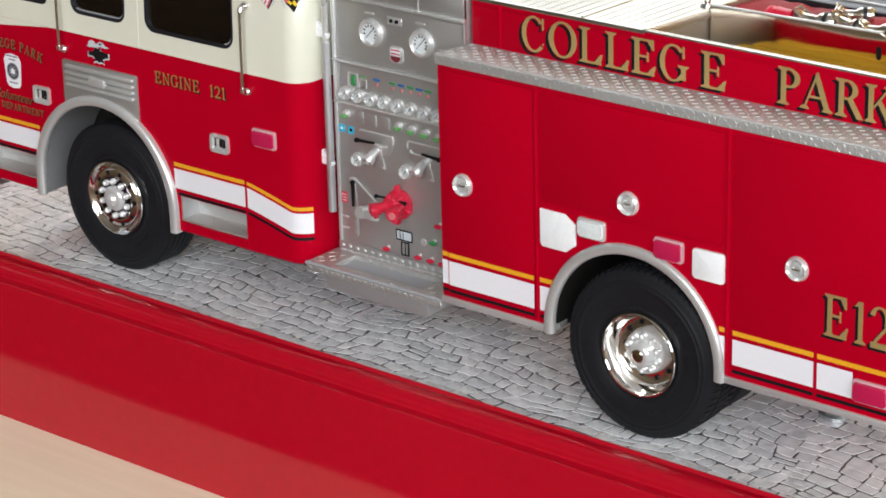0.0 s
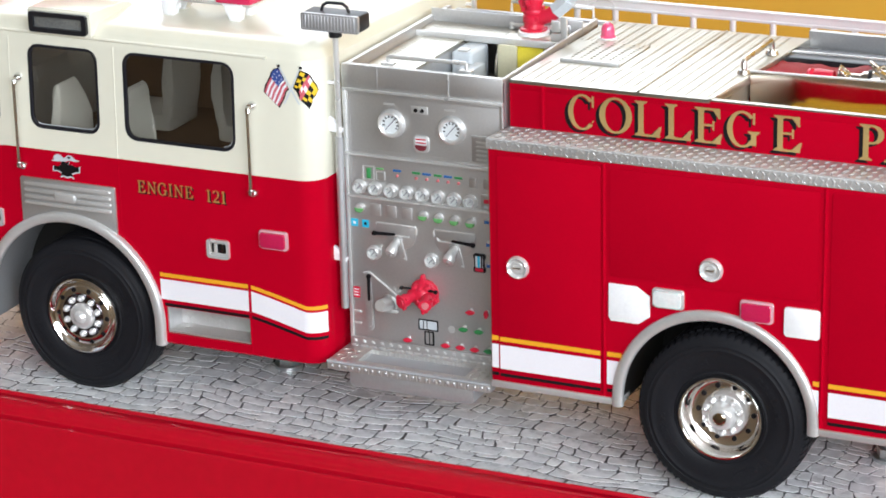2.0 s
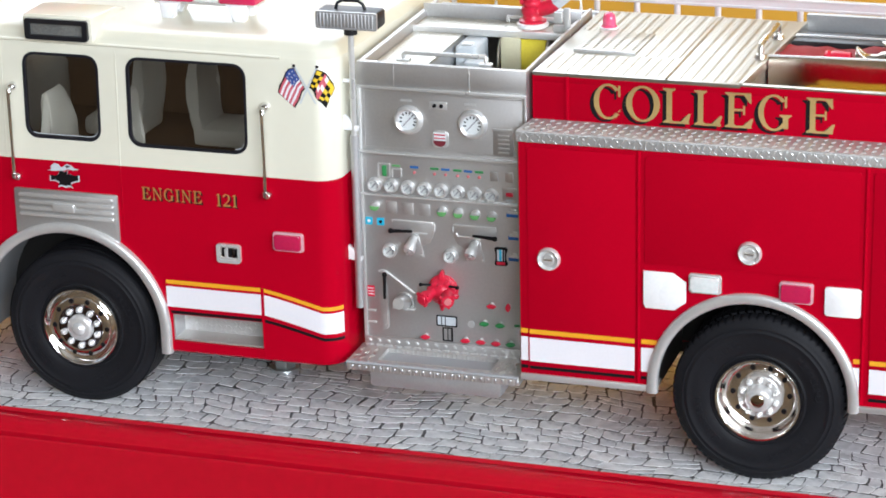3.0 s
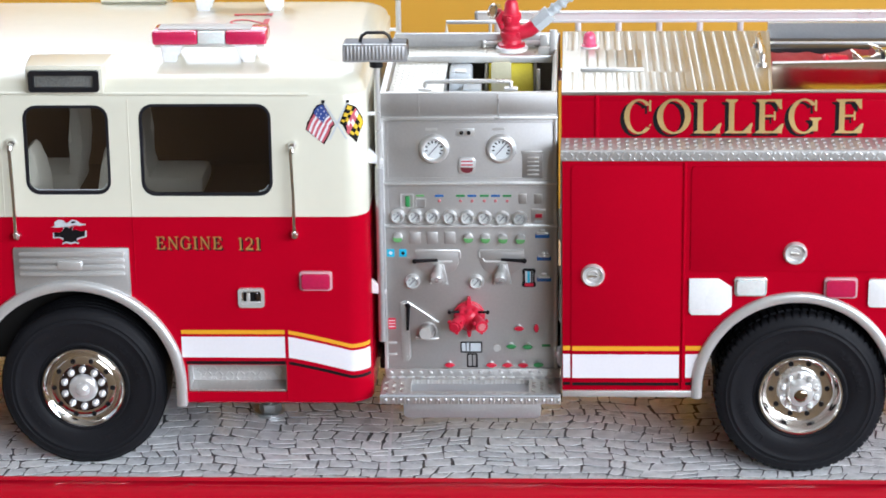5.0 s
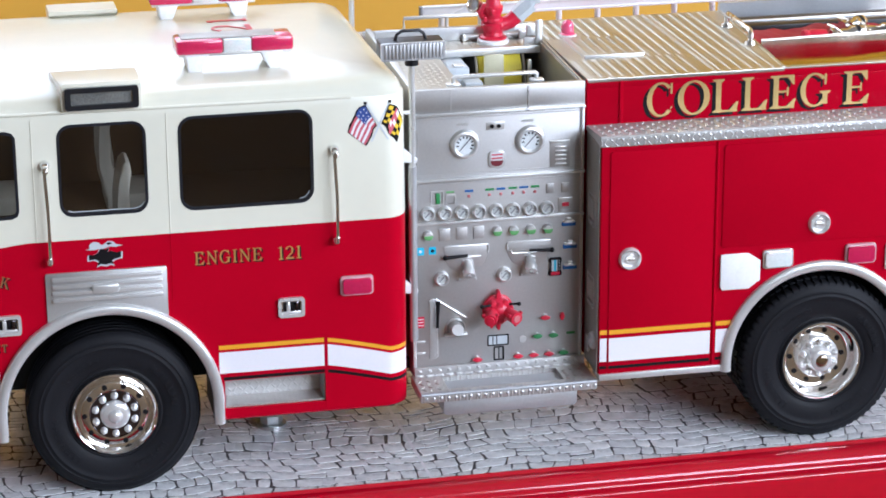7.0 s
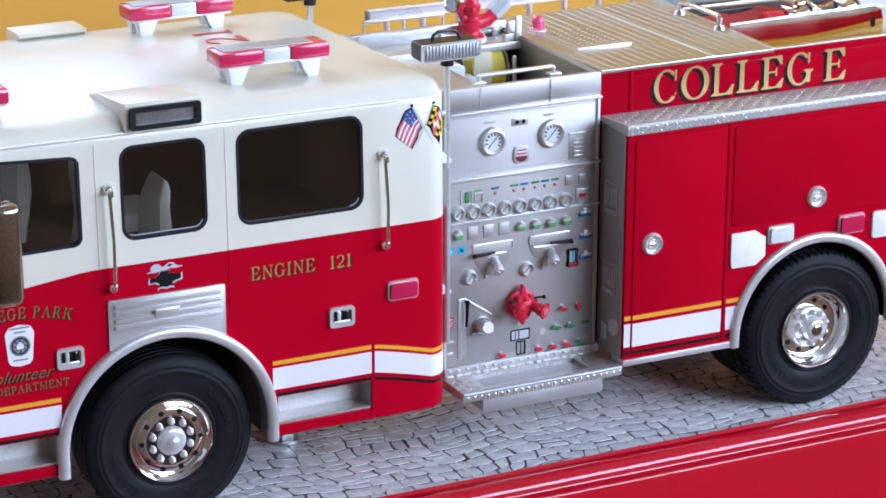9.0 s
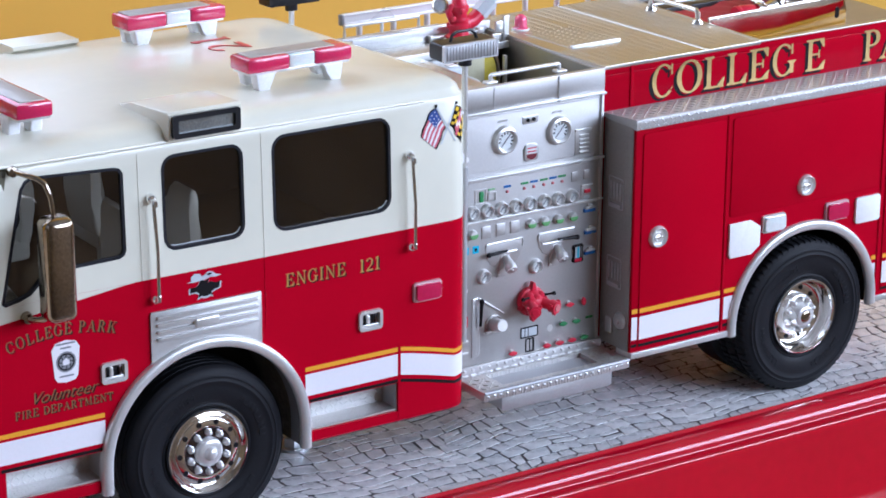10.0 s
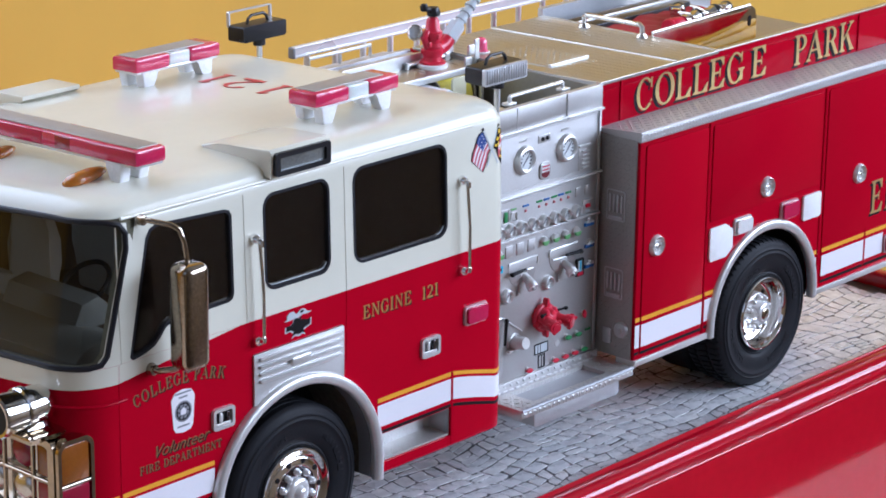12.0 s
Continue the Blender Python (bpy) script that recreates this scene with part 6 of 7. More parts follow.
grip = part("cover_handle", tube([(174.0, 37.6, 96.0), (174.0, 37.6, 98.6), (174.0, 38.4, 99.3), (174.3, 58.0, 98.9), (174.3, 58.8, 98.2), (174.3, 58.8, 95.4)], 0.75, 12), POLISHED, engine, "chrome grab handle on the cover")
for x, y in ((174.0, 37.6), (174.3, 58.8)):
    part("handle_foot", lathe([(0, 1.2), (1.3, 1.1), (1.8, 0)], "z", (x, y, cover_z(y) - 0.1), 16), POLISHED, grip)
# inside the hose bed
part("bed_end", block(175.0, 175.6, 12.8, 78.4, 84.6, 94.2), GREY_SIDE, top)
part("bed_floor", block(174.8, BEND, 12.8, 78.4, 83.4, 84.6), GREY_SIDE, top)
DIVIDER = surface("polished_divider_plate", (0.76, 0.72, 0.64), 0.13, 1.0, vary=0.04)
divider = part("bed_divider", prism([(176.4, 84.6), (226.0, 84.6), (226.0, 93.5), (225.2, 96.4), (222.8, 97.8), (176.4, 97.0)], 35.4, 36.2, bevel=0.1), DIVIDER, engine, "polished hose bed divider with a hand hole")
part("hand_hole", prism(round_rect(221.8, 223.2, 91.6, 94.8, 0.7), 35.3, 36.3), INK, divider)
part("divider_edge", rod((176.4, 35.8, 97.05), (222.6, 35.8, 97.85), 0.42, 8), SILVER_LT, divider)
OCHRE_HOSE = surface("ochre_hose", (0.66, 0.40, 0.02), 0.7, vary=0.15, bump=0.5, bump_scale=1500)
yellow_folds = joined(*[block(181.0 + 2 * (i % 2), 256.0, 13.2 + i * 4.4, 17.5 + i * 4.4, 84.7, 87.2 + 0.5 * math.sin(i * 2.3), 1.1, 3) for i in range(5)])
part("hose_load", yellow_folds, OCHRE_HOSE, engine, "ochre yellow folded hose lying in the bed")


def draped(x0, x1, y0, y1, z, nx=60, ny=16):
    """A cloth cover with soft folds and a hanging hem."""
    bm = bmesh.new()
    rows = []
    for i in range(nx + 1):
        x = x0 + (x1 - x0) * i / nx
        row = []
        for j in range(ny + 1):
            y = y0 + (y1 - y0) * j / ny
            h = z + 0.45 * math.sin(x * 0.21 + y * 0.16) + 0.3 * math.sin(x * 0.47 - y * 0.31 + 1) + 0.16 * math.sin(x * 1.1 + y * 0.7)
            if j in (0, ny) or i in (0, nx):
                h -= 5
            row.append(bm.verts.new((x, y, h)))
        rows.append(row)
    for a, b in zip(rows, rows[1:]):
        for j in range(ny):
            bm.faces.new((a[j], a[j + 1], b[j + 1], b[j]))
    bm.faces.new([rows[0][0], rows[-1][0], rows[-1][-1], rows[0][-1]])
    return bm


part("hose_cover", draped(175.5, 225.0, 36.5, 59.4, 94.2), HOSE_RED, engine, "red cloth laid over the hose in the bed")
part("bed_rail", block(176.8, 226, 59.7, 64.8, 85, 94.7, 0.4), BLACK, engine, "black rail in the hose bed")
part("rail_strip", block(176.8, 226, 64.8, 65.4, 85, 95.1, 0.15), SILVER_LT, engine)
part("bed_rail", block(176.8, 226, 65.4, 69.6, 85, 94.9, 0.4), BLACK, engine, "black rail in the hose bed")
part("bed_far_wall", prism([(77.4, 84.6), (77.4, 97.0), (79.4, 97.0), (79.4, 84.6)], 178.2, BEND - 1.6, "x", bevel=0.15), SILVER, engine, "silver inner wall of the hose bed")
for k, (x, y, s, turn_) in enumerate(((197, 40.5, 1.0, 8), (206, 43.6, 1.0, -14), (214, 40.4, 0.9, 20), (203, 48.0, 0.9, 30))):
    m = Matrix.Translation((x, y, 96.2)) @ Matrix.Rotation(radians(turn_), 4, "Z") @ Matrix.Diagonal((s, s, s, 1))
    n1 = part("hose_nozzle", turned(lathe([(0, 0), (1.7, 0), (1.9, 1.2), (1.4, 1.8), (1.3, 5.4), (2.0, 6.4), (2.2, 9.2), (1.6, 10.2), (0, 10.2)], "x", (0, 0, 0), 18), m), POLISHED, engine, "chrome hose nozzle lying on the hose")
    part("nozzle_bale", turned(tube([(3, -2.0, 0.2), (0.4, -1.8, 2.4), (0.4, 1.8, 2.4), (3, 2.0, 0.2)], 0.4, 8), m), POLISHED, n1)
    part("nozzle_band", turned(lathe([(2.0, 0), (2.35, 0.3), (2.35, 1.0), (2.0, 1.3)], "x", (7.2, 0, 0), 18), m), BLACK, n1)
part("hose_coupling", lathe([(0, 0), (2.2, 0), (2.5, 0.8), (2.2, 1.6), (2.5, 2.4), (2.2, 6.4), (0, 6.4)], "x", (189.5, 40.5, 95.6), 18), VALVE_RED, engine, "red hose coupling")
part("far_shelf", block(123.0, BEND, 79.8, 104.2, 83.5, 84.6, 0.2), TREAD_TOP, engine, "silver shelf on the far side of the body")


# ladder hung on the far side
def ladder_rail(x0, x1, y, z):
    return joined(block(x0, x1, y - 0.9, y + 0.9, z + 0.9, z + 1.6, 0.15), block(x0, x1, y - 0.9, y + 0.9, z - 1.6, z - 0.9, 0.15), block(x0, x1, y - 0.4, y + 0.4, z - 0.9, z + 0.9))


ladder = part("ladder_rail", ladder_rail(99.0, 258, 101.0, 93.2), LADDER, engine, "silver aluminium ladder carried on the far side")
part("lower_rail", ladder_rail(99.0, 258, 101.0, 76.5), LADDER, ladder)
for i in range(14):
    part("rung", rod((104.5 + i * 11.3, 101.0, 76.6), (104.5 + i * 11.3, 101.0, 92.4), 0.9, 10), LADDER, ladder)
part("ladder_shoe", block(98.2, 99.2, 99.9, 102.1, 91.6, 94.8, 0.4), ARCH_GREY, ladder)
for x in (126, 190, 246):
    part("ladder_bracket", block(x - 1.2, x + 1.2, 91.0, 103, 74.4, 75.6, 0.2), SILVER, ladder)

# ---- roof gear, mirror and front ----
def light_bar(x0, x1, y0, y1, z, along):
    """A low lamp bar: red ends, clear middle, grey top plate and white feet."""
    lo, hi = (x0, x1) if along == "x" else (y0, y1)
    n = hi - lo

    def piece(a, b, c, d, e, f, bev):
        return block(a, b, c, d, e, f, bev) if along == "x" else block(c, d, a, b, e, f, bev)
    c0, c1 = (y0, y1) if along == "x" else (x0, x1)
    q = 0.40 if along == "x" else 0.36
    bar_ = part("light_bar", piece(lo, lo + n * q, c0, c1, z, z + 3.7, 0.8), LENS_RED, engine, "roof light bar with red ends and clear middle")
    if along == "y":
        part("dark_lens", piece(lo + 21.5, lo + 27.0, c0 - 0.05, c1 + 0.05, z + 0.3, z + 3.3, 0.3), CORNER_RED, bar_, "darker red lens section")
    part("end_lens", piece(hi - n * (0.36 if along == "x" else q), hi, c0, c1, z, z + 3.7, 0.8), LENS_RED, bar_)
    part("centre_lens", piece(lo + n * q, hi - n * (0.36 if along == "x" else q), c0 + 0.3, c1 - 0.3, z + 0.2, z + 3.5, 0.4), LENS_CLEAR if along == "x" else LENS_RED, bar_)
    part("top_plate", piece(lo + 1.4, hi - 4.0 if along == "x" else hi - 1.4, c0 + 1.6, c1 - 1.2, z + 3.5, z + 3.95, 0.15), BAR_PLATE, bar_)
    part("bottom_tray", piece(lo + 0.6, hi - 0.6, c0 + 0.6, c1 - 0.6, z - 0.5, z + 0.3, 0.2), SILVER_LT, bar_)
    return bar_


def bar_foot(x, y, z0, z1, flip, along, parent):
    """A white bracket with a splayed foot."""
    h = z1 - z0
    pts = [(-1.7, z0), (1.4, z0), (1.45, z0 + h * 0.45), (1.9, z0 + h * 0.7), (2.7, z0 + h * 0.85), (3.8, z1), (-2.4, z1), (-2.3, z0 + h * 0.7), (-1.9, z0 + h * 0.4)]
    if along == "x":
        return part("foot", prism([(x + a * flip, b) for a, b in pts], y - 1.5, y + 1.5, bevel=0.5, segments=3), WHITE_PLASTIC, parent)
    return part("foot", prism([(y + a * flip, b) for a, b in pts], x - 1.5, x + 1.5, "x", bevel=0.5, segments=3), WHITE_PLASTIC, parent)


for y0, y1 in ((14.6, 24.0), (77.2, 86.6)):
    b1 = light_bar(20.9, 49.6, y0, y1, 107.6, "x")
    for fx, fl in ((25.4, 1), (44.6, -1)):
        for fy in (y0 + 1.6, y1 - 1.6):
            bar_foot(fx, fy, 103.0, 107.6, fl, "x", b1)
b3 = light_bar(-42.0, -33.0, 6.5, 94.5, 107.6, "y")
for fy, fl in ((14, 1), (87, -1)):
    for fx in (-40.2, -34.8):
        bar_foot(fx, fy, 102.6, 107.6, fl, "y", b3)
for y in (19.4, 50.5, 81.6):
    part("cab_lamp", turned(lathe([(0, -6.0), (0.9, -5.6), (1.6, -4.2), (1.9, -1.6), (1.8, 1.6), (1.3, 4.2), (0.7, 5.6), (0, 6.0)], "x", (0, 0, 0), 18), Matrix.Translation((-45.4, y, 104.1)) @ Matrix.Rotation(radians(-7), 4, "Y") @ Matrix.Diagonal((1.0, 1.15, 0.9, 1))), LENS_AMBER, engine, "amber teardrop cab lamp")


# floodlight boxes at the roof edges
def edge_light(flip):
    m = Matrix.Identity(4) if not flip else Matrix.Translation((0, CAB_W, 0)) @ Matrix.Diagonal((1, -1, 1, 1))
    if flip:
        bm = prism([(-1.0, 99.4), (-1.3, 104.0), (-0.6, 104.9), (10.0, 104.9), (10.0, 103.9), (5.0, 101.0)], -5.0, 13.4, "x", bevel=0.3)
    else:
        bm = prism([(-1.0, 99.4), (-1.3, 105.6), (-0.6, 106.2), (14.0, 105.3), (20.0, 104.2), (20.0, 103.2), (6.0, 101.0)], -8.2, 10.8, "x", bevel=0.3)
        for v in bm.verts:
            if v.co.y > 12 and v.co.x < 0:
                v.co.x -= 1.5
    body = part("edge_light", turned(bm, m), CREAM, cab_top, "cream floodlight housing at the roof edge")
    if flip:
        m = Matrix.Translation((2.8, 0, -1.0)) @ m
    part("bezel", turned(frame_ring(round_rect(-7.4, 10.0, 100.0, 105.4, 0.8), round_rect(-6.0, 8.6, 101.2, 104.2, 0.4), -2.2, -0.6), m), BLACK, body)
    part("lamp_glass", turned(prism(round_rect(-6.4, 9.0, 100.8, 104.6, 0.4), -1.5, -0.9), m), LENS_DARK, body)


edge_light(False)
edge_light(True)
# figures on the roof, read from the rear
for k, (ch, w) in enumerate((("1", 4.6), ("2", 8.0), ("1", 4.6))):
    bm = letter(ch, 0, -0.05, 0, w, 10.4, 0.1)
    y = 45.8 + (0, 9.6, 20.9)[k]
    part("roof_figure", turned(bm, Matrix.Translation((45.2, y, 104.4)) @ Matrix(((0, 0, -1, 0), (1, 0, 0, 0), (0, -1, 0, 0), (0, 0, 0, 1)))), surface("red_roof_figures", (0.5, 0.05, 0.05), 0.45), cab_top, "red figure painted on the cab roof")


# telescopic floodlights behind the cab
def floodlight(y, flip):
    s = -1 if flip else 1
    pole = part("floodlight_pole", rod((77.4, y, 32), (77.4, y, 104.6), 0.78, 14), SILVER_LT, engine, "floodlight on a silver telescopic pole")
    part("pole_sleeve", rod((77.4, y, 32), (77.4, y, 78), 1.05, 14), SILVER, pole)
    part("pole_cap", rod((77.4, y, 104.0), (77.4, y, 105.9), 1.7, 14), BLACK, pole)
    yy = y - 2.5 if not flip else y + 3.7
    head = part("lamp_head", prism(round_rect(69.4, 85.2, 105.9, 110.2, 0.5), y - 2.4, y + 3.6, bevel=0.35), BLACK, pole, "black floodlight head with ribbed silver front panel")
    part("head_rim", frame_ring(round_rect(69.35, 85.25, 105.85, 110.25, 0.5), round_rect(69.9, 84.7, 106.2, 109.9, 0.3), yy - 0.45, yy + 0.45), SILVER, head)
    part("front_panel", block(69.9, 84.7, yy - 0.3, yy + 0.3, 106.2, 109.9, 0.1), SILVER, head)
    for i in range(16):
        part("rib", block(70.3 + i * 0.9, 70.75 + i * 0.9, yy - 0.6, yy + 0.6, 106.3, 109.8, 0.1), SILVER, head)
    part("carry_handle", tube([(73.4, y + 0.6, 109.9), (73.9, y + 0.6, 111.6), (75.2, y + 0.6, 112.4), (79.4, y + 0.6, 112.4), (80.6, y + 0.6, 111.6), (81.2, y + 0.6, 109.9)], 0.42, 8), BLACK, head)
    for z in (80.4, 46.0):
        part("pole_bracket", prism([(73.6, z + 3.2), (74.6, z + 3.0), (78.6, z - 0.4), (78.4, z - 1.3), (74.2, z - 1.0)], y - 0.7, y + 0.7, bevel=0.15), WHITE_PLASTIC, pole)
    part("pole_bracket", block(74.0, 78.0, y - 0.5, y + 0.5, 91.6, 92.4, 0.15), WHITE_PLASTIC, pole)


floodlight(7.6, False)
floodlight(91.8, True)

# the roof falls a little towards the far side, with all that stands on it
SETTLED = {"cab_upper", "cab_lining", "windscreen", "windscreen_seal", "window_seal", "window_pane", "glass_edge", "light_bar", "end_lens", "dark_lens", "centre_lens", "top_plate", "bottom_tray", "foot", "cab_lamp",
           "edge_light", "bezel", "lamp_glass", "roof_figure", "floodlight_pole", "pole_sleeve", "pole_cap", "lamp_head", "front_panel", "rib", "carry_handle"}
for ob in bpy.data.objects:
    if ob.type == "MESH" and ob.name.split(".")[0] in SETTLED:
        for v in ob.data.vertices:
            x, y, z = v.co / MM
            v.co.z -= MM * 0.043 * max(0.0, y - 14) * max(0.0, min(1.0, (z - 88) / 10))
# its sides lean in a little from the belt line up
LEANING = {"cab_upper", "cab_lining", "window_seal", "window_pane", "glass_edge", "door_seam", "rain_gutter", "hand_rail", "bracket", "flag_staff", "staff_tip", "flag_edge", "flag_stripe", "flag_corner", "flag_star", "flag_quarter", "edge_light", "bezel", "lamp_glass"}
for ob in bpy.data.objects:
    if ob.type == "MESH" and ob.name.split(".")[0] in LEANING:
        for v in ob.data.vertices:
            x, y, z = v.co / MM
            if x < 76:
                v.co.y += MM * 0.034 * max(0.0, min(z, 99.0) - BELT) * max(-1.0, min(1.0, (CAB_W / 2 - y) / 40))

# the mirror on its bent arm
mirror = part("mirror_head", block(-44.2, -36.8, -11.4, -4.6, 65.4, 89.6, 2.1, 5), MIRROR, engine, "tall chrome mirror with dark reflections in its colour, on a bent arm")
part("mirror_arm", tube([(-46.5, 0.2, 98.6), (-46.0, -2.0, 98.7), (-43.4, -6.0, 98.0), (-42.2, -7.2, 97.0), (-41.2, -7.6, 94.0), (-40.6, -7.8, 89.0)], 0.62, 10), MIRROR, mirror)
part("mirror_foot", lathe([(0, -1.4), (1.1, -1.0), (1.3, 0.2)], "y", (-46.6, 0, 98.6), 14), MIRROR, mirror)
part("mirror_arm", tube([(-44.8, 0.2, 64.6), (-44.6, -2.4, 64.4), (-43.0, -5.4, 65.2), (-41.0, -7.4, 66.6)], 0.75, 10), MIRROR, mirror)
part("mirror_foot", lathe([(0, -1.8), (1.2, -1.4), (1.6, 0.2)], "y", (-44.8, 0, 64.4), 14), MIRROR, mirror)

# lamps, siren and ledge on the front
hl = part("headlight_bezel", frame_ring(round_rect(2.6, 31, 34.0, 53.6, 2.4), round_rect(4.2, 29.4, 35.6, 52.0, 1.6), -70.5, -66.6, "x"), TONED_CHROME, engine, "chrome headlight bezel with amber and red lamps")
part("lamp_back", prism(round_rect(3.4, 30, 34.8, 52.8, 2.0), -68.4, -67.0, "x"), POLISHED, hl)
part("bezel_return", frame_ring(round_rect(-70.2, -60.2, 33.2, 53.6, 2.6), round_rect(-69.3, -61.1, 34.2, 52.6, 1.9), 1.3, 5.0), TONED_CHROME, hl)
part("corner_lamp", block(-69.2, -61.4, 1.55, 4.8, 43.6, 52.4, 0.4), CORNER_AMBER, hl, "amber corner lamp")
part("corner_lamp", block(-69.2, -61.4, 1.55, 4.8, 34.4, 42.6, 0.4), CORNER_RED, hl, "red corner lamp")
part("bezel_bar", rod((-69.6, 1.9, 43.1), (-61, 1.9, 43.1), 0.55), TONED_CHROME, hl)
for y in (10.4, 20.0):
    part("bezel_bar", rod((-69.6, y, 35.0), (-69.6, y, 52.6), 0.55), TONED_CHROME, hl)
for z in (43.6,):
    part("bezel_bar", rod((-69.6, 3.4, z), (-69.6, 30, z), 0.55), TONED_CHROME, hl)
part("indicator", block(-69.4, -68.0, 4.6, 9.6, 44.4, 51.6, 0.5), CORNER_AMBER, hl)
part("indicator", block(-69.4, -68.0, 4.6, 9.6, 36.0, 42.8, 0.5), CORNER_RED, hl)
for y in (15.2, 24.8):
    for z, m in ((47.9, CORNER_RED), (39.6, POLISHED)):
        part("headlamp", lathe([(0, -1.3), (2.4, -0.9), (3.6, 0), (3.9, 0.8)], "x", (-68.6, y, z), 24), m, hl)
part("front_ledge", prism([(4.0, 54.0), (40.0, 54.0), (40.0, 55.6), (5.0, 55.6), (3.6, 55.2)], -75.5, -65.6, "x", bevel=0.4), TONED_CHROME, engine, "chrome ledge on the cab front")
siren = part("siren", lathe([(0, -10.5), (3.0, -10.5), (4.5, -10.9), (4.9, -10.4), (4.6, -8.4), (4.3, -4.0), (4.3, 0), (4.0, 2.0), (3.0, 3.8), (1.5, 4.8), (0, 5.0)], "x", (-68.6, 10.6, 59.8), 32), CHROME, engine, "chrome siren on the cab front")
part("siren_grille", lathe([(0, -0.4), (4.0, 0)], "x", (-79.3, 10.6, 59.8), 24), BLACK, siren)
part("siren_foot", prism([(7.6, 55.4), (13.6, 55.4), (12.4, 57.4), (8.8, 57.4)], -73.0, -67.0, "x", bevel=0.4), CHROME, siren)
part("siren_ring", lathe([(4.5, -1.2), (4.9, -0.8), (4.9, 0.6), (4.4, 1.0)], "x", (-72.0, 10.6, 59.8), 32), CHROME, siren)

# ---- wheels and underside ----
def tyre_mesh(width, ribbed):
    """A swelling sidewall with moulded rings; the tread has plain ribs or is left to the lugs."""
    prof = [(10.4, 2.2), (10.9, 1.1), (11.5, 0.75), (11.9, 0.95), (12.2, 0.7), (13.2, 0.35), (14.6, 0.12), (16.0, 0.02), (17.2, 0.0), (17.35, -0.1), (17.6, -0.1), (17.75, 0.04), (18.4, 0.1), (18.5, 0.0), (18.7, 0.0), (18.85, 0.2), (19.5, 0.42)]
    if ribbed:
        prof += [(20.2, 0.75), (20.8, 1.25), (21.15, 1.9)]
        crown = []
        for k in range(5):
            y = 2.4 + (width - 4.8) * k / 4
            crown += [(21.3, y - 0.75), (21.3, y + 0.75), (20.7, y + 0.85), (20.7, y + 1.15)]
        crown = crown[:-2]
    else:
        prof += [(20.2, 0.7), (20.75, 1.1), (21.0, 1.8)]
        crown = [(21.0, width * 0.33), (21.0, width * 0.67)]
    return lathe(prof + crown + [(r, width - y) for r, y in prof[::-1]], "y", n=96)


def on_ground(bm):
    """The tyre stands a little flattened on the ground."""
    for v in bm.verts:
        v.co.z = max(v.co.z, 0.02)
    return bm


def tread_mesh(width, count=66):
    """Block lugs in three rows; the outer ones step over the shoulder."""
    vs, fs = [], []

    def lug(a0, a1, lean, loops):
        """loops: rows of (radius, y) from the outer side inwards, swept between two angles."""
        o, n = len(vs), len(loops)
        for a in (a0, a1):
            for k, (r, y) in enumerate(loops):
                vs.append((r * math.cos(a + lean * k), y, r * math.sin(a + lean * k)))
        fs.append(tuple(o + i for i in range(n)))
        fs.append(tuple(o + n + i for i in range(n))[::-1])
        for i in range(n):
            j = (i + 1) % n
            fs.append((o + i, o + n + i, o + n + j, o + j))

    step = 2 * math.pi / count
    for k in range(count):
        a = step * k
        lug(a, a + step * 0.66, 0.0, [(20.3, 0.8), (20.7, 0.95), (21.1, 1.25), (21.4, 1.9), (21.4, width * 0.30), (20.0, width * 0.32)])
        lug(a + step * 0.5, a + step * 1.16, 0.02, [(20.2, width * 0.37), (21.5, width * 0.375), (21.5, width * 0.625), (20.2, width * 0.63)])
        lug(a, a + step * 0.66, 0.0, [(20.0, width * 0.68), (21.4, width * 0.70), (21.4, width - 1.9), (21.1, width - 1.25), (20.7, width - 0.95), (20.3, width - 0.8)])
    out = bmesh.new()
    verts = [out.verts.new(v) for v in vs]
    for f in fs:
        out.faces.new([verts[i] for i in f])
    return out


def nut(size, tip):
    return lathe([(0, -tip), (size * 0.45, -tip * 0.95), (size * 0.8, -tip * 0.78), (size, -tip * 0.5), (size, -tip * 0.3), (size * 1.15, -tip * 0.24), (size * 1.15, 0.2)], "y", (0, 0, 0), 14)


def hole(size):
    return lathe([(0, -0.12), (size, -0.1), (size, 0.3)], "y", (0, 0, 0), 12)


NUTS = {"front": (5.0, 0.1, nut(0.8, 1.5)), "rear": (4.45, 2.5, nut(0.74, 1.6))}
HOLES = {"front": (7.5, 0.2, hole(0.68)), "rear": (7.0, 4.75, hole(0.66))}
made_once = {}


def ring_of(name, kind, table, count, material, rim, m):
    """Alike small pieces set round the hub, each an object on one mesh."""
    r, y, bm = table[kind]
    for k in range(count):
        a = 2 * math.pi * (k + (0.5 if name == "wheel_nut" else 0)) / count
        place = m @ Matrix.Translation((r * math.cos(a), y, r * math.sin(a)))
        if (name, kind) not in made_once:
            made_once[(name, kind)] = ob = part(name, bm, material, rim)
            place = place.copy()
            place.translation *= MM
            ob.matrix_basis = place
        else:
            again(made_once[(name, kind)], name, rim, place)


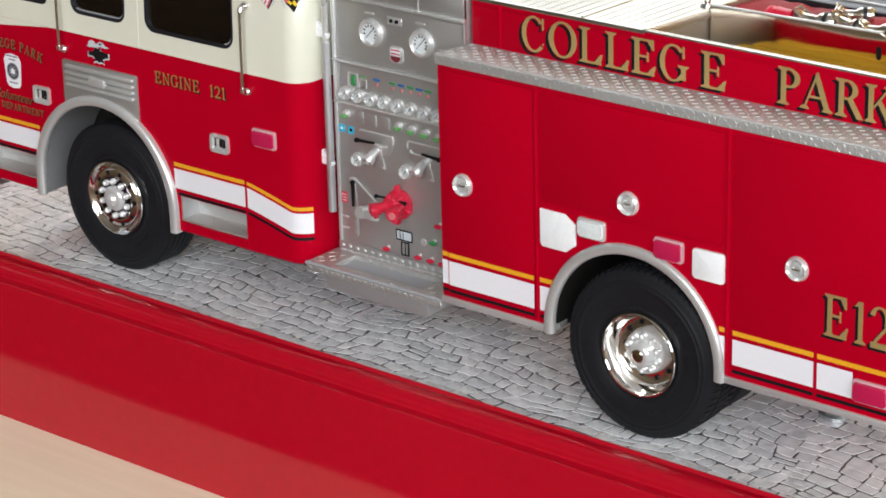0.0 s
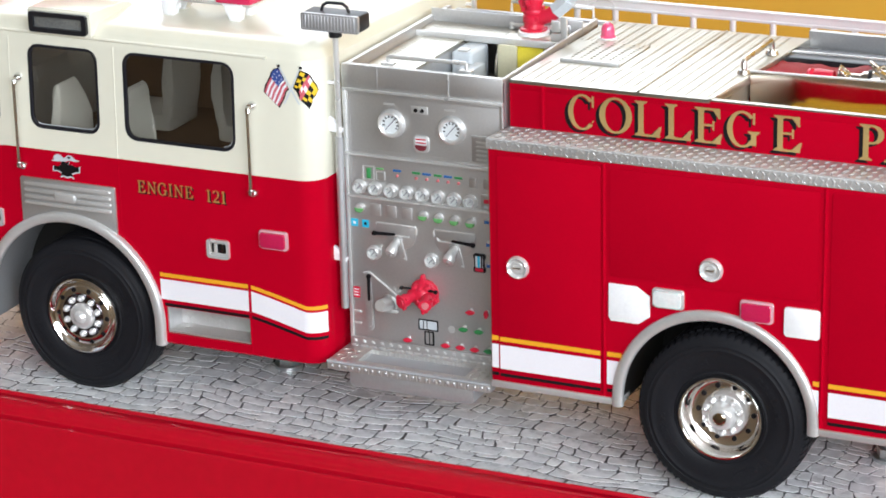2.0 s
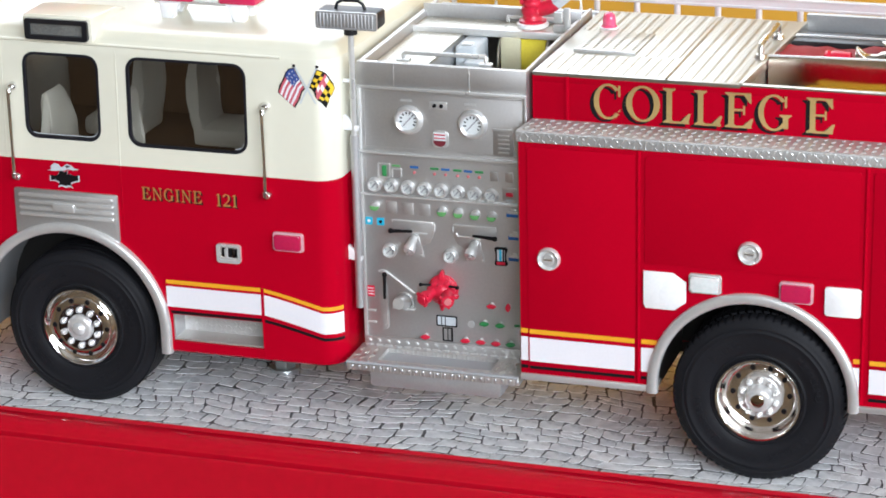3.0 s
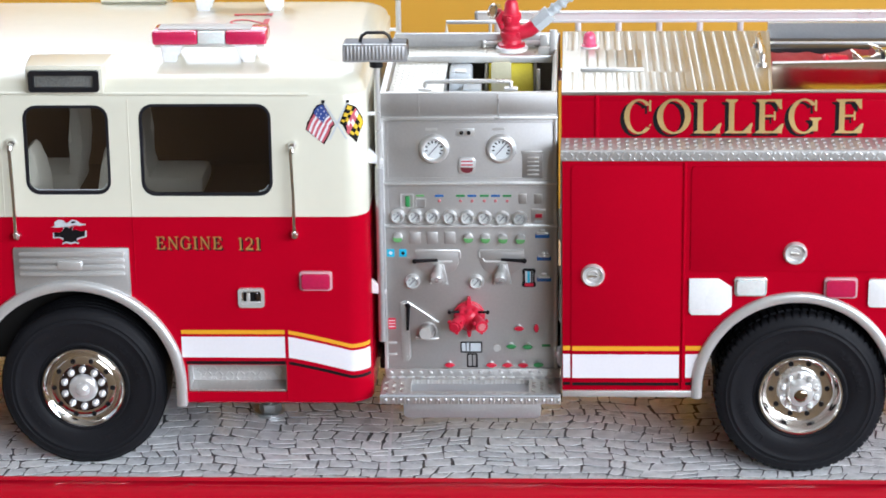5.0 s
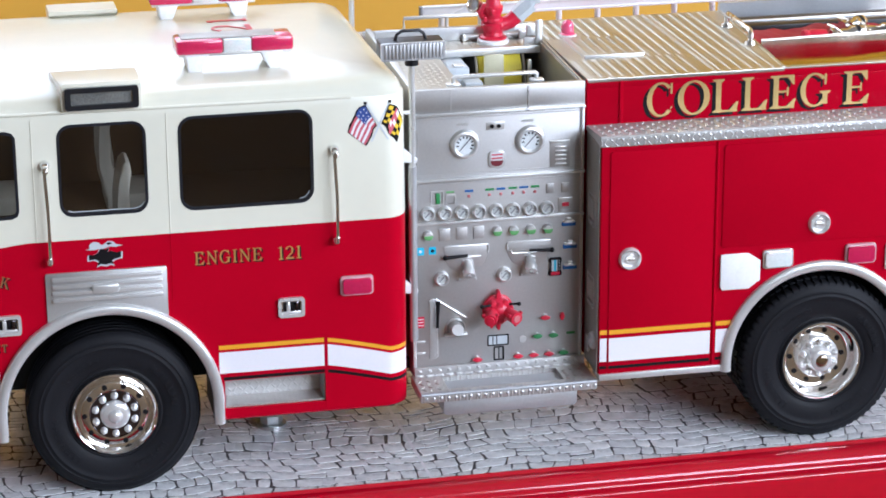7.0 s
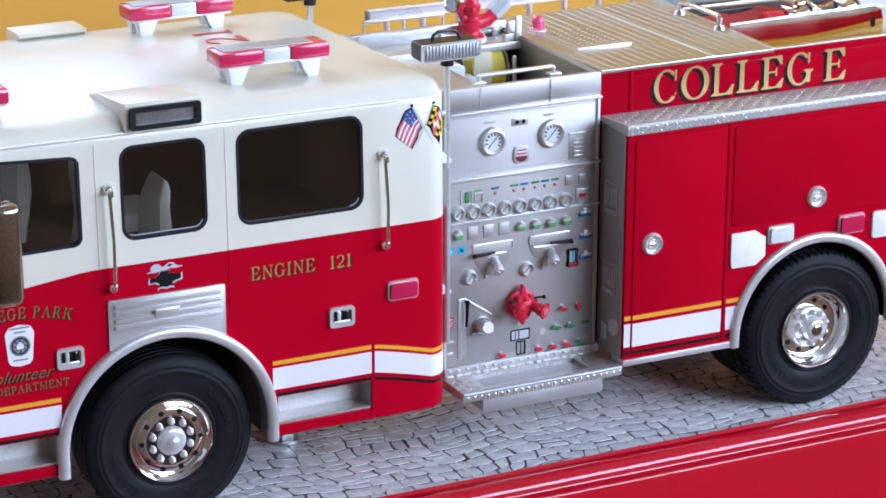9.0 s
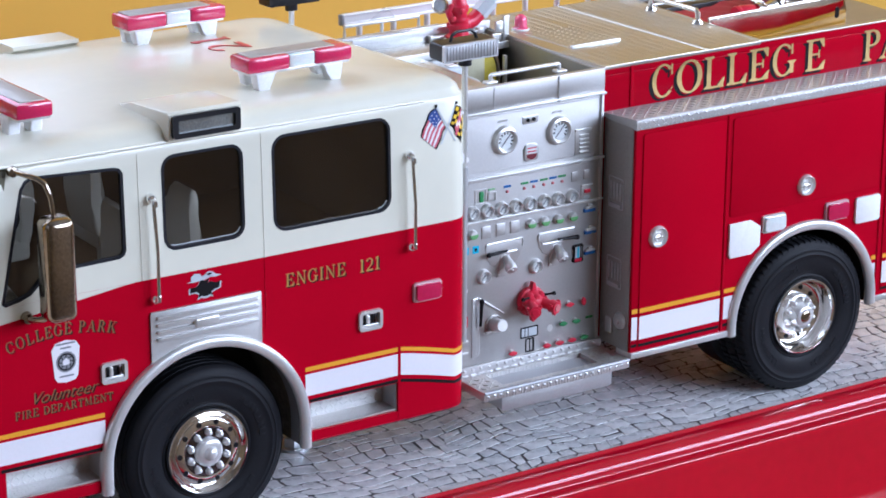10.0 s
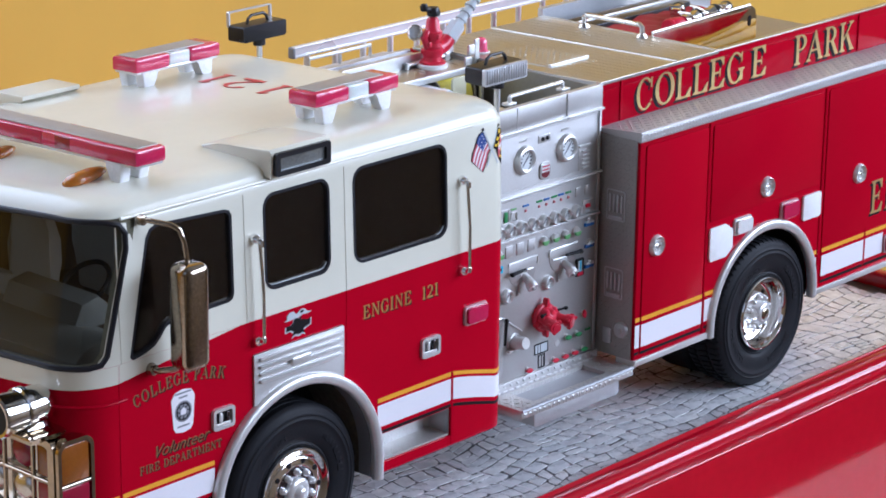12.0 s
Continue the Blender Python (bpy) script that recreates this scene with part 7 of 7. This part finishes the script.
def sidewall_marks():
    """Raised writing on the sidewall, worn past reading: short bars of uneven width set on two arcs."""
    marks, pick = [], random.Random(3)
    for a0, n in ((40, 8), (128, 7), (222, 8), (308, 7)):
        a = a0
        for i in range(n):
            w = pick.choice((0.35, 0.5, 0.7))
            for dx in (-w, w):
                marks.append(turned(block(dx - 0.14, dx + 0.14, -0.1, 0.2, -0.8, 0.8, 0.05), Matrix.Rotation(radians(a), 4, "Y") @ Matrix.Translation((0, 0.1, 14.9))))
            top = pick.choice((-0.7, 0.0, 0.7))
            marks.append(turned(block(-w, w, -0.1, 0.2, top - 0.14, top + 0.14, 0.05), Matrix.Rotation(radians(a), 4, "Y") @ Matrix.Translation((0, 0.1, 14.9))))
            a += 5.2 + 1.6 * w
    return joined(*marks)


def wheel(x, y, z, kind, flip):
    """The lip of the rim lies at y; the tyre bulges a little past it."""
    turn_m = Matrix.Translation((x, y, z)) @ (Matrix.Rotation(math.pi, 4, "Z") if flip else Matrix.Identity(4))
    w = 13.0
    front = kind == "front"
    t = part("front_wheel" if front else "rear_wheel", on_ground(turned(tyre_mesh(w, front), turn_m)), RUBBER, engine, "black rubber tyre on a chrome wheel")
    if not front:
        part("tread", on_ground(turned(tread_mesh(w), turn_m)), RUBBER, t)
    part("sidewall_lettering", turned(sidewall_marks(), turn_m), RUBBER, t)
    if front:
        prof = [(10.6, 2.4), (10.85, 1.0), (10.8, 0.3), (10.55, -0.1), (10.25, -0.15), (9.9, 0.1), (9.4, 0.75), (9.0, 1.15), (8.75, 1.2), (8.6, 0.9), (8.4, 0.5), (8.0, 0.3), (6.5, 0.1), (6.3, 0.15), (6.2, 0.5)]
        part("rim", turned(lathe(prof, "y", n=72), turn_m), RIM, t, "chrome wheel rim")
        part("nut_ring", turned(lathe([(6.25, 0.45), (6.0, 0.2), (3.2, 0.2)], "y", n=48), turn_m), SHADED, t)
        part("hub", turned(lathe([(3.75, 0.3), (3.65, -0.4), (3.35, -0.9), (2.7, -1.2), (1.85, -1.3), (1.7, -1.5), (1.5, -1.95), (1.0, -2.35), (0.5, -2.48), (0, -2.5)], "y", n=36), turn_m), FOIL, t)
    else:
        prof = [(10.5, 2.4), (10.8, 1.0), (10.75, 0.3), (10.45, -0.1), (10.05, -0.1), (9.75, 0.3), (9.6, 1.4), (9.35, 1.9), (9.3, 3.4), (9.0, 4.2), (8.4, 4.75), (7.6, 4.9), (5.6, 4.8)]
        part("rim", turned(lathe(prof, "y", n=72), turn_m), RIM, t, "deep chrome wheel rim")
        part("hub", turned(lathe([(5.7, 4.9), (5.65, 3.3), (5.4, 2.7), (5.0, 2.5), (3.5, 2.45), (3.3, 2.2), (3.2, 0.7), (2.95, 0.1), (2.4, -0.25), (1.7, -0.3)], "y", n=40), turn_m), FOIL, t)
        part("axle_cap", turned(lathe([(1.75, -0.2), (1.5, -0.5), (0.9, -0.62), (0, -0.65)], "y", n=24), turn_m), TONED_CHROME, t)
        part("inner_tyre", on_ground(turned(tyre_mesh(w, False), turn_m @ Matrix.Translation((0, 14.2, 0)))), RUBBER, t)
    ring_of("wheel_nut", kind, NUTS, 10, FOIL, t, turn_m)
    ring_of("hand_hole", kind, HOLES, 10, INK, t, turn_m)
    return t


wheel(1.0, 1.4, 21.2, "front", False)
wheel(182.6, -2.7, 21.3, "rear", False)
wheel(1.0, CAB_W - 1.4, 21.2, "front", True)
wheel(182.6, FAR + 2.7, 21.3, "rear", True)
chassis = part("chassis_frame", joined(block(-45, 255, 34, 38, 17, 24, 0.4), block(-45, 255, 63, 67, 17, 24, 0.4), *[block(x, x + 3, 38, 63, 18, 23) for x in (-30, 40, 100, 150, 220)]), DARK, engine, "dark chassis frame under the model")
part("axle", rod((1.5, 12, 21.5), (1.5, 89, 21.5), 2.0), DARK, chassis)
part("axle", rod((182.2, 20, 21.5), (182.2, 84, 21.5), 3.0), DARK, chassis)
part("axle_housing", lathe([(0, -8), (5, -6), (7, 0), (5, 6), (0, 8)], "y", (182.2, 51, 21.5), 24), DARK, chassis)
part("drive_shaft", rod((60, 51, 24), (178, 51, 21.5), 1.6), DARK, chassis)
part("engine_block", block(-28, 40, 40, 61, 16, 50, 2), DARK, chassis)
part("tank", block(126, 154, 16, 86, 26, 60, 2), DARK, chassis)
part("belly_pan", block(76, 123, 15, 88, 21.5, 24), DARK, chassis)
for x in (44.5, 214.0):
    bolt = part("mounting_bolt", rod((x, 36, -0.1), (x, 36, 26), 1.35, 12), TIN, engine, "zinc bolt fixing the model to the base")
    part("nut", prism([(x + 3.0 * math.cos(radians(60 * k)), 36 + 3.0 * math.sin(radians(60 * k))) for k in range(6)], 0.9, 3.4, "z", bevel=0.2), TIN, bolt)
    part("washer", lathe([(1.4, 0.9), (3.9, 0.9), (3.9, 0.0), (1.4, 0.0)], "z", (x, 36, 0), 24), TIN, bolt)
part("mounting_bar", block(38, 51, 24, 78, 26, 28), DARK, chassis)
part("mounting_bar", block(208, 220, 24, 78, 24, 26), DARK, chassis)

# a part that carries pieces of its own hangs straight from the model, so that nothing lies deeper than two levels
def level(ob):
    n = 0
    while ob.parent:
        ob, n = ob.parent, n + 1
    return n


for ob in list(bpy.data.objects):
    while ob.type == "MESH" and ob.children and level(ob) > 1:
        ob.parent = ob.parent.parent

# ---- the cobbles, row by row ----
rng = random.Random(7)


def bent(x, y):
    """The rows wander a little."""
    return (x + 1.1 * math.sin(y * 0.21 + 1) + 0.7 * math.sin(x * 0.13 + y * 0.1), y + 1.5 * math.sin(x * 0.07) + 0.8 * math.sin(x * 0.19 + 2) + 0.5 * math.sin(y * 0.3))


def stones():
    """Outlines of all stones: rows of uneven blocks with shared, shaken corners."""
    out = []
    y, row = BY0 + 6.0, 0
    while y < BY1 - 8:
        h = rng.uniform(3.9, 5.6)
        x = BX0 + 6 + rng.uniform(0, 5)
        lean = rng.uniform(-0.6, 0.6)
        while x < BX1 - 6:
            w = rng.choice((3.8, 4.6, 5.4, 6.2, 7.4)) * rng.uniform(0.85, 1.15)
            lean2 = rng.uniform(-0.8, 0.8)
            split = w > 5.5 and rng.random() < 0.25
            for k in ((0, 0.5), (0.5, 1.0)) if split else ((0, 1.0),):
                y0, y1 = y + h * k[0], y + h * k[1]
                g = [rng.choice((0.11, 0.15, 0.19, 0.24, 0.3)) for _ in range(4)]
                jit = lambda: rng.uniform(-0.36, 0.36)
                c = [(x + lean * k[0] + g[0] + jit(), y0 + g[1] + jit()), (x + w + lean2 * k[0] - g[2] + jit() * 0.3, y0 + g[1] + jit()), (x + w + lean2 * k[1] - g[2] + jit() * 0.3, y1 - g[3] + jit() * 0.3), (x + lean * k[1] + g[0] + jit(), y1 - g[3] + jit() * 0.3)]
                pts = []
                for i in range(4):
                    a, b = Vector(c[i]), Vector(c[(i + 1) % 4])
                    e = rng.choice((0.03, 0.06, 0.14, 0.2))
                    pts.append(bent(*a.lerp(b, e)))
                    if rng.random() < 0.7:
                        mid = a.lerp(b, rng.uniform(0.35, 0.65)) + Vector((jit(), jit())) * 0.55
                        pts.append(bent(*mid))
                    pts.append(bent(*a.lerp(b, 1 - e)))
                out.append(pts)
            x += w
            lean = lean2
        y += h
        row += 1
    return [p for p in out if all(BX0 + 11.4 < a < BX1 - 11.4 and BY0 + 11.4 < b < BY1 - 11.4 for a, b in p)]


far_verts, far_faces = [], []
near_count = 0
for pts in stones():
    cx, cy = sum(a for a, b in pts) / len(pts), sum(b for a, b in pts) / len(pts)
    loops = [[(a - cx, b - cy, -0.12) for a, b in pts], [(a - cx, b - cy, -0.02) for a, b in pts], [((a - cx) * 0.985, (b - cy) * 0.985, 0.0) for a, b in pts]]
    n = len(pts)
    vs = [v for l in loops for v in l]
    fs = [tuple(range(2 * n, 3 * n))] + [(k * n + i, k * n + (i + 1) % n, (k + 1) * n + (i + 1) % n, (k + 1) * n + i) for k in range(2) for i in range(n)]
    if cy < 18 and 5 < cx < 205 and near_count < 290:
        near_count += 1
        me = bpy.data.meshes.new("cobble")
        me.from_pydata([tuple(c * MM for c in v) for v in vs], [], fs)
        me.materials.append(COBBLE)
        ob = new("cobble", me)
        ob.parent = sheet
        ob.location = (cx * MM, cy * MM, 0)
    else:
        o = len(far_verts)
        far_verts += [((v[0] + cx) * MM, (v[1] + cy) * MM, v[2] * MM) for v in vs]
        far_faces += [tuple(i + o for i in f) for f in fs]
me = bpy.data.meshes.new("cobbles")
me.from_pydata(far_verts, [], far_faces)
me.materials.append(COBBLE)
rest = new("cobbles", me)
rest.parent = sheet
tagged(rest, "grey and white printed cobblestones", kind="stuff")
part("sheet_seam", prism([(78.8, -15.4), (79.6, -15.4), (76.6, 60), (75.9, 60)], 0.0, 0.03, "z"), WHITE_TAPE, base, "pale seam between the two printed sheets")
